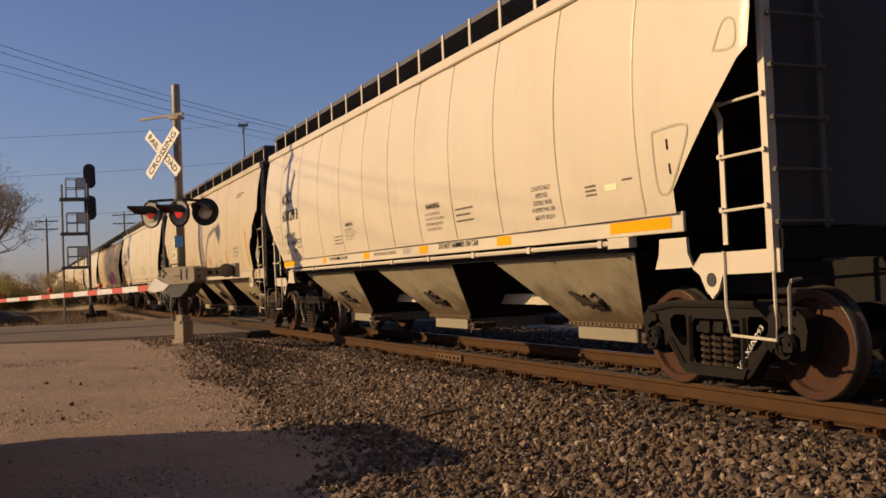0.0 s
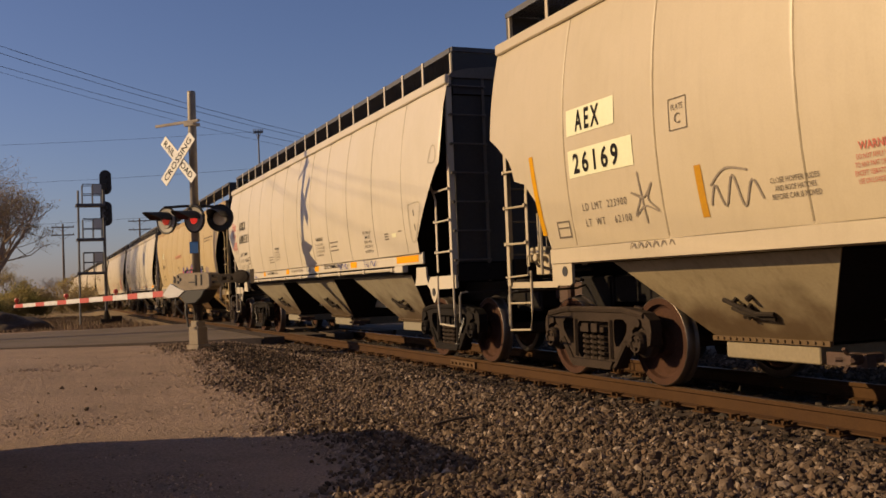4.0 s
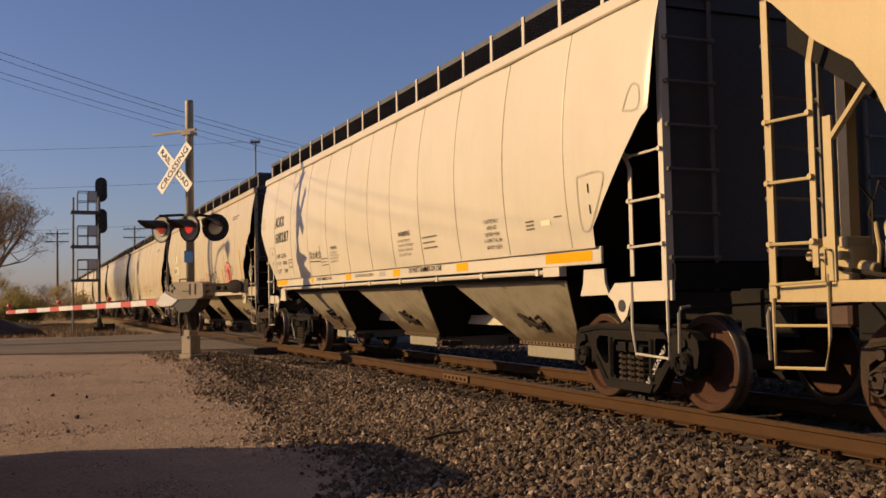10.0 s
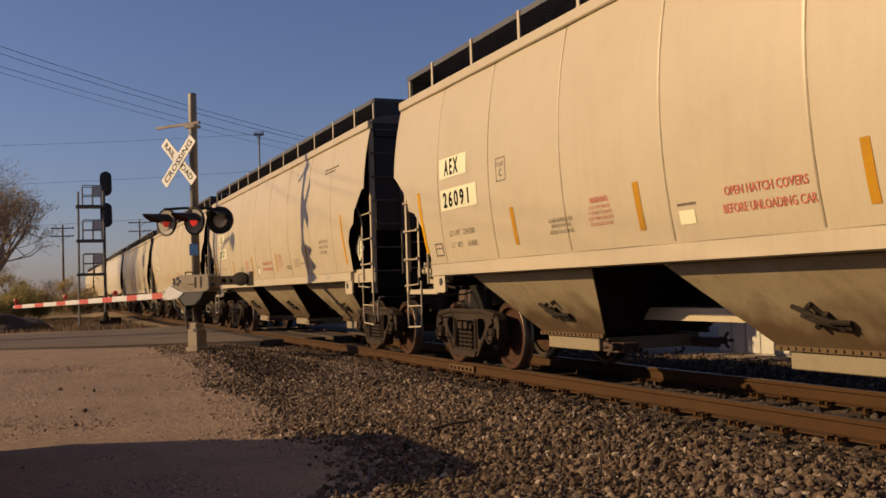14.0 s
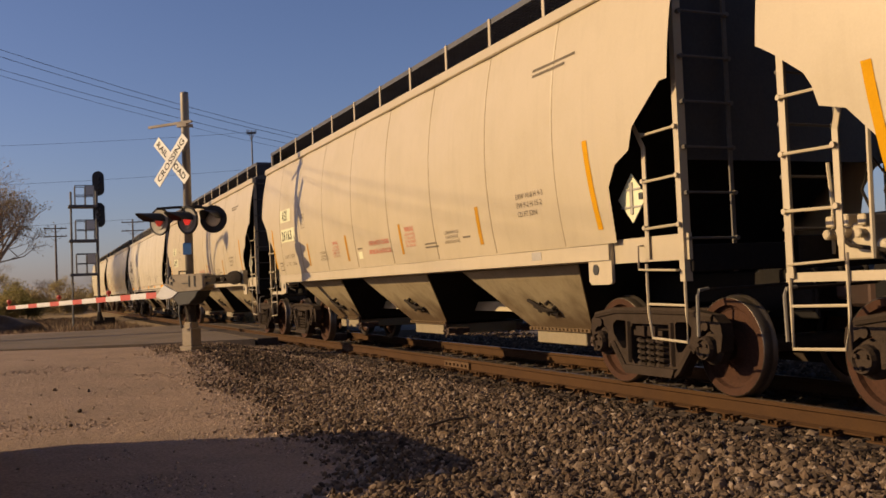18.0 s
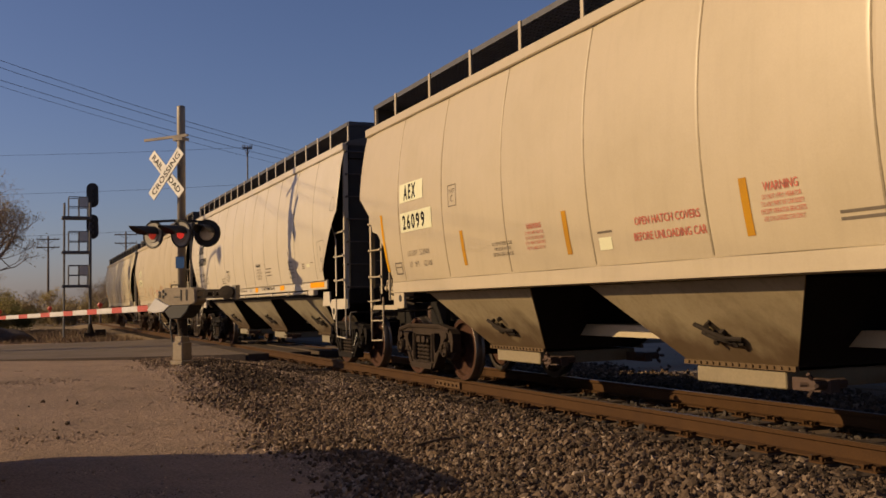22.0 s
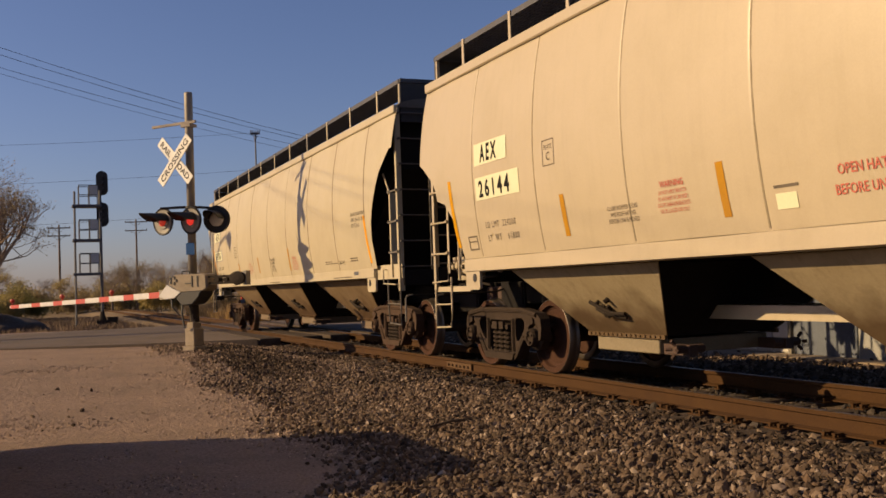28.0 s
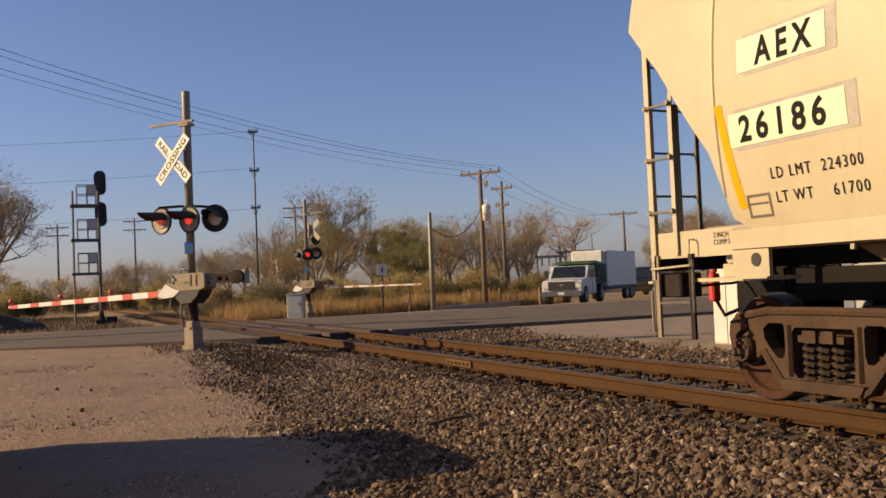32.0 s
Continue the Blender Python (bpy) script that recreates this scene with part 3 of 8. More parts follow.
def build_gravel():
    # darker band by the rail: oil, and the ties' shade painted in
    stones("ballast_shoulder", 7000, (-15, 1.5, -1.5, -0.95), 0.044, 0.2, "darkstone", "oily dark ballast stones against the rail", 11)
    stones("ballast", 44000, (-15, 1.5, -5.4, -1.42), 0.044, 0.26, "stone", "broken grey-brown ballast stones along the rail", 1, ballast_weight)
    stones("ballast_ahead", 7000, (1.5, 11, -5.4, -0.95), 0.05, 0.25, "stone", "broken grey-brown ballast stones along the rail", 12, lambda x, y: ballast_weight(x, y) * (1 - 0.8 * smoothstep(4, 11, x)))
    stones("ballast_far", 17000, (-26, -15, -4.8, -0.95), 0.038, 0.20, "stone", "broken ballast stones near the crossing", 2, ballast_weight)
    stones("oily_ballast", 8000, (-21.5, -12.5, -3.7, -1.3), 0.040, 0.40, "darkstone", "oil-darkened patch of ballast stones", 13,
           lambda x, y: max(0.0, min(1.0, 0.5 + 1.6 * noise.noise((x * 0.45, y * 0.8, 6.0)))))
    # these stones have the train's shade in their colour
    stones("ballast_between", 6000, (-23.6, 2, -0.9, 2.3), 0.058, 0.12, "shadestone", "oily ballast stones between the rails", 3)
    stones("ballast_beyond", 10000, (-30, -8, 2.2, 7.5), 0.05, 0.25, "stone", "scattered ballast stones on the yard's edge", 8, lambda x, y: (1 - smoothstep(2.6, 4.6 + 1.6 * smoothstep(-18, -26, x), y + 0.8 * noise.noise((x * 0.4, y * 0.4, 3.0)))) * (x > ROAD_X1 or y > 40) + 0.002)
    stones("dusty_ballast", 17000, (-25, -7.5, -4.7, -1.55), 0.034, 0.40, "duststone", "dusty brown stones mixed into the ballast", 17,
           lambda x, y: ballast_weight(x, y) * (1 - 0.85 * smoothstep(-12, -7.5, x)) * max(0.0, min(1.0, 0.65 - 1.5 * noise.noise((x * 0.45, y * 0.8, 6.0)))))
    stones("grit", 16000, (-21, -3.5, -7.8, -3.3), 0.022, 0.02, "pebble", "small pebbles and grit on trodden dirt", 4, grit_weight)


build_ground()
build_road()
build_track()
build_gravel()
stones("earth_clods", 14, (-15.74, -12.27, -6.88, -5.99), 0.045, 0.15, "darkstone", "a few dark clods lying on the dirt", 21)
bm = B()
tube(bm, [(-9.45, -2.98, -0.33), (-9.53, -2.68, -0.30), (-9.60, -2.41, -0.31)], 0.016, 5)
tagged(part("stick", bm, "tie"), "dark weathered stick lying on the ballast", "stick")


# ======== lettering ========
def text_mesh(s, height, width=None, bold=0.0, space=1.0):
    """Letters of the built-in font as a flat mesh in x and y, its lower left corner at the origin."""
    cu = bpy.data.curves.new("letters", "FONT")
    cu.body, cu.size, cu.offset = s, 1.0, bold
    cu.resolution_u = 4 if height > 0.15 else 2
    cu.space_character = space
    ob = bpy.data.objects.new("letters", cu)
    scene.collection.objects.link(ob)
    me = bpy.data.meshes.new_from_object(ob)
    bpy.data.objects.remove(ob)
    bpy.data.curves.remove(cu)
    co = np.empty(len(me.vertices) * 3, np.float32)
    me.vertices.foreach_get("co", co)
    co = co.reshape(-1, 3)
    lo, hi = co.min(0), co.max(0)
    co = (co - lo) * (height / (hi[1] - lo[1]))
    if width:
        co[:, 0] *= width / co[:, 0].max()
    me.vertices.foreach_set("co", co.reshape(-1))
    return me


def flat_text(parent, s, m, height, width, mat, name="lettering"):
    me = text_mesh(s, height, width, 0.012)
    me.materials.append(M[mat])
    ob = new(name, me)
    ob.parent = parent
    ob.matrix_basis = m
    return ob




# ======== the train ========
RIBS = {
    "aex": [-6.2, -4.6, -2.85, -1.05, 0.72, 2.5, 4.3, 5.95],
    "aokx": [-6.6, -5.15, -3.8, -2.47, -1.22, -0.02, 1.07, 2.25, 3.55, 4.96, 6.38],
    "cefx": [-6.4, -4.75, -3.15, -1.55, 0.2, 1.9, 3.56, 5.19, 6.64],
    "old": [-7.38, -5.25, -3.68, -1.86, 0.0, 1.82, 3.66, 5.46, 7.29],
}
KINDS = {
    # paint, half length, truck centre, lower edge, eave, outline of the cut away ends (x from the end inwards)
    "aex": dict(paint="tan", half=7.95, tc=6.72, low=1.47, eave=3.95, left=[(-8.0, 2.86), (-7.90, 2.81), (-7.78, 2.74), (-7.48, 2.535), (-7.41, 2.43), (-7.36, 2.28), (-7.12, 2.22), (-6.89, 1.99), (-6.73, 1.47)], right=[(7.86, 2.84), (7.42, 2.5), (7.34, 2.3), (7.1, 2.2), (6.95, 2.0), (6.92, 1.47)]),
    "aokx": dict(paint="white", half=7.95, tc=6.66, low=1.60, eave=3.95, left=[(-7.97, 2.75), (-6.87, 1.68), (-6.85, 1.60)], right=[(7.93, 3.86), (7.89, 2.79), (7.78, 2.73), (6.84, 1.80), (6.82, 1.60)]),
    "cefx": dict(paint="ochre", half=8.80, tc=7.23, low=1.48, eave=3.80, left=[(-8.7, 3.42), (-8.51, 3.29), (-8.25, 3.06), (-8.08, 2.91), (-7.72, 2.67), (-7.54, 2.43), (-7.44, 2.2), (-7.2, 1.48)], right=[(8.75, 3.42), (8.2, 3.05), (7.95, 2.79), (7.72, 2.53), (7.56, 2.33), (7.50, 2.15), (7.49, 1.48)]),
    "old": dict(paint="old", half=8.58, tc=6.95, low=1.45, eave=3.92, left=[(-8.6, 3.38), (-8.1, 2.9), (-7.5, 2.1), (-7.3, 1.45)], right=[(8.5, 3.3), (8.1, 2.98), (7.93, 2.75), (7.74, 2.45), (7.63, 2.2), (7.575, 1.95), (7.56, 1.45)]),
}


def girth(z):
    """Half the body's width at height z: the sides are bowed."""
    return 1.655 - 0.172 * ((z - 2.60) / 1.35) ** 2


def low_edge(k, x):
    pts = sorted(k["left"]) + sorted(k["right"])
    if x <= pts[0][0]:
        return pts[0][1]
    for (xa, za), (xb, zb) in zip(pts, pts[1:]):
        if xa <= x <= xb:
            return za + (zb - za) * (x - xa) / max(xb - xa, 1e-6)
    return pts[-1][1]


def side_panel_mesh(bm, k, xa, xb, side, first, last):
    n = max(4, int((xb - xa) / 0.22))
    xs = [xa, xa + 0.018, xa + 0.05] + [xa + 0.05 + (xb - xa - 0.1) * i / n for i in range(1, n)] + [xb - 0.05, xb - 0.018, xb]
    if first or last:
        xs = sorted(set(xs + [p[0] for p in k["left"] + k["right"] if xa < p[0] < xb]))
    rows = 9
    cols = []
    for x in xs:
        z0 = low_edge(k, x)
        u = (x - xa) / (xb - xa)
        edge = min(x - xa, xb - x)
        swell = 0.010 * math.sin(math.pi * u) - (0.006 if edge < 0.012 and not (first and u < 0.5) and not (last and u > 0.5) else 0)
        col = []
        for j in range(rows + 1):
            z = z0 + (k["eave"] - z0) * j / rows
            dent = 0.006 * noise.noise((x * 0.9, z * 0.9, k["half"] + side))
            col.append(bm.verts.new((x, side * (girth(z) + swell + dent), z)))
        cols.append(col)
    for a, b in zip(cols, cols[1:]):
        for j in range(rows):
            f = (a[j], b[j], b[j + 1], a[j + 1])
            bm.faces.new(f if side < 0 else f[::-1])


def build_wheelset(car, x):
    bm = B()
    cyl(bm, (0, -0.69, 0), (0, 0.69, 0), 0.085, n=12)
    for s in (-1, 1):
        cyl(bm, (0, s * 0.82, 0), (0, s * 1.05, 0), 0.07, n=10)
    axle = part("wheelset", bm, "rusttruck", car, "steel axle with two wheels", smooth=False)
    axle.location = (x, 0, 0.457)
    for s in (-1, 1):
        bm = B()
        prof = [(0.075, 0.835), (0.125, 0.835), (0.14, 0.80), (0.17, 0.765), (0.34, 0.755), (0.372, 0.775), (0.385, 0.818), (0.448, 0.823)]
        lathe(bm, [(r, s * y) for r, y in prof] + [(0.447, s * 0.79), (0.37, s * 0.70), (0.16, s * 0.72), (0.13, s * 0.66), (0.08, s * 0.66)], 32)
        for a in range(4):   # cast marks on the hub
            c, q = math.cos(a * 1.57), math.sin(a * 1.57)
            cyl(bm, (0.105 * c, s * 0.835, 0.105 * q), (0.105 * c, s * 0.845, 0.105 * q), 0.012, n=6)
        fixed_normals(bm)
        w = part("wheel", bm, "wheel", axle, "rust-red steel wheel face", smooth=False)
        bm = B()
        lathe(bm, [(0.449, s * 0.8235), (0.457, s * 0.82), (0.459, s * 0.74), (0.462, s * 0.715), (0.484, s * 0.70), (0.484, s * 0.69), (0.47, s * 0.680), (0.40, s * 0.680)], 40, caps=False)
        fixed_normals(bm)
        part("tread", bm, "tread", axle, "bright worn wheel tread", smooth=True)
    return axle


def build_truck(car, x, mat):
    """Side frames with springs and bearing caps, the bolster between them."""
    bm = B()
    box(bm, x - 0.2, x + 0.2, -0.95, 0.95, 0.42, 0.68)
    box(bm, x - 0.3, x + 0.3, -0.35, 0.35, 0.66, 0.80)
    bevelled(bm, 0.02)
    part("bolster", bm, mat, car)
    half = [(0.0, 0.815), (0.58, 0.815), (0.80, 0.785), (0.98, 0.76), (1.08, 0.69), (1.10, 0.58), (1.07, 0.44), (1.02, 0.42), (1.015, 0.58), (0.93, 0.635),
            (0.84, 0.635), (0.765, 0.58), (0.76, 0.40), (0.71, 0.39), (0.66, 0.44), (0.47, 0.22), (0.42, 0.165), (0.0, 0.15)]
    outer = half + [(-a, b) for a, b in half[-2:0:-1]]
    window = [(0.30, 0.66), (0.33, 0.62), (0.33, 0.30), (0.29, 0.25), (-0.29, 0.25), (-0.33, 0.30), (-0.33, 0.62), (-0.30, 0.66)]
    eye_hole = [(0.44, 0.69), (0.60, 0.69), (0.665, 0.64), (0.655, 0.56), (0.58, 0.47), (0.50, 0.40), (0.44, 0.40), (0.415, 0.46), (0.415, 0.66)]
    for s in (-1, 1):
        bm = B()
        for loop in (outer, window, eye_hole, [(-a, b) for a, b in eye_hole]):
            vs = [bm.verts.new((x + a, s * 0.94, b)) for a, b in loop]
            for q, r in zip(vs, vs[1:] + vs[:1]):
                bm.edges.new((q, r))
        bmesh.ops.triangle_fill(bm, edges=list(bm.edges), use_beauty=True)
        ex = bmesh.ops.extrude_face_region(bm, geom=list(bm.faces))
        for v in ex["geom"]:
            if isinstance(v, bmesh.types.BMVert):
                v.co.y = s * 1.075
        fixed_normals(bm)
        # thick flanges round the openings and along the lower edge
        tube(bm, [(x - 0.98, s * 1.07, 0.735), (x - 0.6, s * 1.075, 0.79), (x, s * 1.075, 0.795), (x + 0.6, s * 1.075, 0.79), (x + 0.98, s * 1.07, 0.735)], 0.035, 6)
        for d in (-1, 1):
            tube(bm, [(x + d * 0.72, s * 1.07, 0.42), (x + d * 0.66, s * 1.075, 0.45), (x + d * 0.46, s * 1.08, 0.21), (x + d * 0.40, s * 1.08, 0.18)], 0.035, 6)
            tube(bm, [(x + d * 0.365, s * 1.075, 0.68), (x + d * 0.365, s * 1.08, 0.27)], 0.032, 6)
            cyl(bm, (x + d * 0.889, s * 1.02, 0.66), (x + d * 0.889, s * 1.10, 0.66), 0.045, n=8)
        prism(bm, [(x - 0.44, 0.24), (x + 0.44, 0.24), (x + 0.39, 0.155), (x - 0.39, 0.155)], s * 0.90, s * 1.13)
        frame_ob = part("side_frame", bm, mat, car, "heavy cast truck side frame")
        bm = B()
        box(bm, x - 0.24, x + 0.24, min(s * 0.9, s * 1.1), max(s * 0.9, s * 1.1), 0.545, 0.60)
        box(bm, x - 0.16, x - 0.02, min(s * 1.09, s * 1.13), max(s * 1.09, s * 1.13), 0.545, 0.64)
        box(bm, x + 0.04, x + 0.16, min(s * 1.09, s * 1.13), max(s * 1.09, s * 1.13), 0.545, 0.64)
        part("bolster_end", bm, mat, frame_ob)
        for dx in (-0.155, 0.0, 0.155):
            bm = B()
            turns, per = 5, 9
            tube(bm, [(x + dx + 0.062 * math.cos(2 * math.pi * i / per), s * (1.03 + 0.062 * math.sin(2 * math.pi * i / per)), 0.245 + 0.29 * i / (turns * per)) for i in range(turns * per + 1)], 0.021, 5)
            part("spring", bm, "springsteel", frame_ob)
        for d in (-1, 1):
            bm = B()
            lathe(bm, [(0.02, s * 0.93), (0.155, s * 0.93), (0.155, s * 1.02), (0.115, s * 1.05), (0.115, s * 1.10), (0.10, s * 1.135), (0.085, s * 1.135), (0.075, s * 1.115), (0.01, s * 1.115)], 16, "y", (x + d * 0.889, 0, 0.457))
            for a in range(3):
                c, q = 0.06 * math.cos(a * 2.094 + 0.5), 0.06 * math.sin(a * 2.094 + 0.5)
                cyl(bm, (x + d * 0.889 + c, s * 1.11, 0.457 + q), (x + d * 0.889 + c, s * 1.145, 0.457 + q), 0.018, n=6)
            fixed_normals(bm)
            part("bearing_cap", bm, mat, frame_ob, "round roller bearing end cap with three bolts")
    for d in (-1, 1):   # brake beam and shoes
        bm = B()
        box(bm, x + d * 0.33, x + d * 0.40, -0.80, 0.80, 0.36, 0.42)
        for s in (-1, 1):
            box(bm, x + d * 0.36, x + d * 0.43, s * 0.75 - 0.05, s * 0.75 + 0.05, 0.28, 0.58)
        part("brake_beam", bm, "soot", car)


def build_end(car, k, kind, d):
    """Ladders, posts, steps, platform and coupler at one end; d is the end's direction along the track."""
    paint, h = k["paint"], k["half"]
    for s in (-1, 1):
        px = d * (h - 0.04)
        # corner post and the short post beside it
        bm = B()
        box(bm, min(px - d * 0.07, px), max(px - d * 0.07, px), min(s * 1.50, s * 1.512), max(s * 1.50, s * 1.512), 1.08, k["eave"] + 0.05)
        box(bm, min(px - d * 0.012, px), max(px - d * 0.012, px), min(s * 1.43, s * 1.50), max(s * 1.43, s * 1.50), 1.08, k["eave"] + 0.05)
        lad = part("ladder", bm, paint, car, "steel corner ladder with round rungs")
        qx = d * (h - {"old": 0.41, "cefx": 0.52}.get(kind, 0.58))
        bm = B()
        top = {"cefx": 3.1, "old": 2.94}.get(kind, 2.62 if d > 0 or kind == "aokx" else 2.42)
        hexa(bm, [(qx - 0.028, s * 1.50, 1.3), (qx + 0.028, s * 1.50, 1.3), (qx + 0.028, s * 1.512, 1.3), (qx - 0.028, s * 1.512, 1.3),
                  (qx - 0.028, s * 1.50, top - 0.3), (qx + 0.028, s * 1.50, top - 0.3), (qx + 0.028, s * 1.512, top - 0.3), (qx - 0.028, s * 1.512, top - 0.3)])
        hexa(bm, [(qx - 0.028, s * 1.50, top - 0.3), (qx + 0.028, s * 1.50, top - 0.3), (qx + 0.028, s * 1.512, top - 0.3), (qx - 0.028, s * 1.512, top - 0.3),
                  (qx - 0.028 - d * 0.14, s * 1.55, top + 0.02), (qx + 0.028 - d * 0.14, s * 1.55, top + 0.02), (qx + 0.028 - d * 0.14, s * 1.562, top + 0.02), (qx - 0.028 - d * 0.14, s * 1.562, top + 0.02)])
        if kind == "old":
            box(bm, qx - 0.028 if d < 0 else qx + 0.018, qx - 0.018 if d < 0 else qx + 0.028, min(s * 1.40, s * 1.50), max(s * 1.40, s * 1.50), 1.3, top - 0.3)
        fixed_normals(bm)
        part("stile", bm, paint, lad)
        for i in range(3):
            z = {"old": 1.69 + 0.48 * i, "cefx": 1.49 + 0.47 * i}.get(kind, 1.58 + 0.43 * i)
            bm = B()
            cyl(bm, (qx, s * 1.53, z - 0.01), (px - d * 0.03, s * 1.53, z), 0.013, n=6)
            for e in (qx, px - d * 0.03):
                cyl(bm, (e, s * 1.50, z), (e, s * 1.545, z), 0.024, n=6)
            part("rung", bm, paint if kind != "old" else "galv", lad)
        # rungs across the end
        bm = B()
        box(bm, min(px - d * 0.02, px), max(px - d * 0.02, px), min(s * 0.93, s * 0.97), max(s * 0.93, s * 0.97), 1.15, k["eave"] + 0.05)
        part("end_stile", bm, "endrail", lad)
        for i in range(7):
            z = 1.45 + 0.40 * i
            bm = B()
            cyl(bm, (px + d * 0.03, s * 0.95, z), (px + d * 0.03, s * 1.47, z + 0.005), 0.012, n=6)
            for e in (0.95, 1.47):
                cyl(bm, (px - d * 0.01, s * e, z), (px + d * 0.045, s * e, z), 0.022, n=6)
            part("end_rung", bm, "endrail", lad)
        # stirrup step
        bm = B()
        xa, xb = d * (h - 0.62), d * (h - 0.06)
        tube(bm, [(xa, s * 1.50, 1.25), (xa, s * 1.50, 0.80), (xa + d * 0.05, s * 1.50, 0.57), (xb, s * 1.50, 0.55), (xb, s * 1.50, 0.8), (xb, s * 1.50, 1.25)], 0.014, 6)
        if kind != "aokx":
            tube(bm, [(xa, s * 1.50, 0.88), (xb, s * 1.50, 0.87)], 0.012, 6)
        part("stirrup_step", bm, paint if kind != "old" else "endrail", car, "bent steel stirrup step")
        # end side rail that carries the ladders
        bm = B()
        if kind == "aokx":
            prism(bm, [(d * (h - 1.05), 1.12), (d * (h - 0.92), 1.24), (d * (h + 0.0), 1.25), (d * (h + 0.0), 1.07), (d * (h - 0.66), 1.06), (d * (h - 0.72), 0.93), (d * (h - 0.80), 0.86), (d * (h - 0.88), 0.93), (d * (h - 0.95), 1.06)], s * 1.46, s * 1.49)
        elif kind == "cefx":
            box(bm, min(d * (h - 1.35), d * h), max(d * (h - 1.35), d * h), min(s * 1.45, s * 1.485), max(s * 1.45, s * 1.485), 1.05, 1.20)
        elif kind == "aex" and d < 0:
            box(bm, -h, -h + 1.2, min(s * 1.45, s * 1.485), max(s * 1.45, s * 1.485), 1.05, 1.12)
        else:
            box(bm, min(d * (h - 1.45), d * h), max(d * (h - 1.45), d * h), min(s * 1.45, s * 1.485), max(s * 1.45, s * 1.485), 1.27, 1.50)
        fixed_normals(bm)
        rail = part("end_rail", bm, paint, car)
        if kind == "aokx":
            bm = B()
            cyl(bm, (d * (h - 0.80), s * 1.488, 1.02), (d * (h - 0.80), s * 1.497, 1.02), 0.06, n=12)
            part("pull_hole", bm, "black", rail)
            bm = B()
            prism(bm, [(d * (h - 1.52), 1.39), (d * (h - 1.14), 1.39), (d * (h - 1.13), 1.25), (d * (h - 1.06), 1.13), (d * (h - 1.60), 1.12), (d * (h - 1.54), 1.25)], s * 1.44, s * 1.47)
            fixed_normals(bm)
            part("jacking_pad", bm, paint, car)
        elif kind == "cefx":
            jx = d * (h - 1.41)
            bm = B()
            prism(bm, [(jx - 0.12, 1.47), (jx + 0.12, 1.47), (jx + 0.13, 1.40), (jx + 0.13, 0.97), (jx + 0.10, 0.93), (jx - 0.10, 0.93), (jx - 0.13, 0.97), (jx - 0.13, 1.40)], s * 1.49, s * 1.525)
            fixed_normals(bm)
            jp = part("jacking_plate", bm, paint, car, "plate with a long pulling hole")
            bm = B()
            box(bm, jx - 0.035, jx + 0.035, min(s * 1.52, s * 1.53), max(s * 1.52, s * 1.53), 1.0, 1.13)
            bevelled(bm, 0.03)
            part("pull_hole", bm, "black", jp)
        else:
            jx = d * (h - 1.38)
            bm = B()
            prism(bm, [(jx - 0.20, 1.46), (jx + 0.20, 1.46), (jx + 0.21, 1.40), (jx + 0.21, 1.09), (jx + 0.16, 1.07), (jx - 0.16, 1.07), (jx - 0.21, 1.10), (jx - 0.21, 1.40)], s * 1.49, s * 1.525)
            fixed_normals(bm)
            jp = part("jacking_plate", bm, paint, car, "plate with a round pulling hole")
            bm = B()
            cyl(bm, (jx - d * 0.07, s * 1.524, 1.22), (jx - d * 0.07, s * 1.532, 1.22), 0.055, n=12)
            part("pull_hole", bm, "black", jp)
        # hand hold on the rail
        if kind == "aokx":
            continue
        bm = B()
        gx = d * (h - 0.66)
        tube(bm, [(gx, s * 1.50, 1.42), (gx, s * 1.56, 1.42), (gx, s * 1.56, 1.20), (d * (h - 0.1), s * 1.56, 1.18), (d * (h - 0.1), s * 1.50, 1.18)], 0.011, 6)
        part("grab_iron", bm, paint, car)
    # platform, end sill and draft gear; shade on sill and housing painted black
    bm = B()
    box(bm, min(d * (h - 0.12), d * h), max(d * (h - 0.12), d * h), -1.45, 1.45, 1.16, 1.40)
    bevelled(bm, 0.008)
    part("end_sill", bm, "undershade", car, "dark painted end sill")
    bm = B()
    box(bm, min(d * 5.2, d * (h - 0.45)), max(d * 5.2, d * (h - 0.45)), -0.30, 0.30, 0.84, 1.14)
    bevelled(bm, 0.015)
    part("centre_sill", bm, "undershade", car)
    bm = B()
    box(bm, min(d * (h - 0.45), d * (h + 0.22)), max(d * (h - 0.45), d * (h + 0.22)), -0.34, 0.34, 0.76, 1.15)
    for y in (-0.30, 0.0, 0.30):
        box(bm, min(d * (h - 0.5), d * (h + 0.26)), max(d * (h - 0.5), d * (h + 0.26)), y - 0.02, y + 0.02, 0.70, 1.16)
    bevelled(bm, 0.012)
    part("draft_pocket", bm, "undershade", car, "draft gear housing")
    bm = B()
    c0, c1 = h + 0.22, 8.62 if kind in ("aex", "aokx") else h + 0.32
    box(bm, min(d * c0, d * c1), max(d * c0, d * c1), -0.09, 0.09, 0.86, 1.04)
    box(bm, min(d * (c1 - 0.22), d * (c1 + 0.06)), max(d * (c1 - 0.22), d * (c1 + 0.06)), -0.16, 0.16, 0.80, 1.09)
    bevelled(bm, 0.03)
    part("coupler", bm, "rustdark", car, "rusty knuckle coupler")
    bm = B()
    tube(bm, [(d * (h - 0.3), 0.42, 0.98), (d * (h + 0.1), 0.40, 0.80), (d * (h + 0.38), 0.3, 0.62), (d * (h + 0.62), 0.22, 0.72)], 0.024, 6)
    part("air_hose", bm, "black", car, "black rubber brake hose")
    # uncoupling lever along the end
    bm = B()
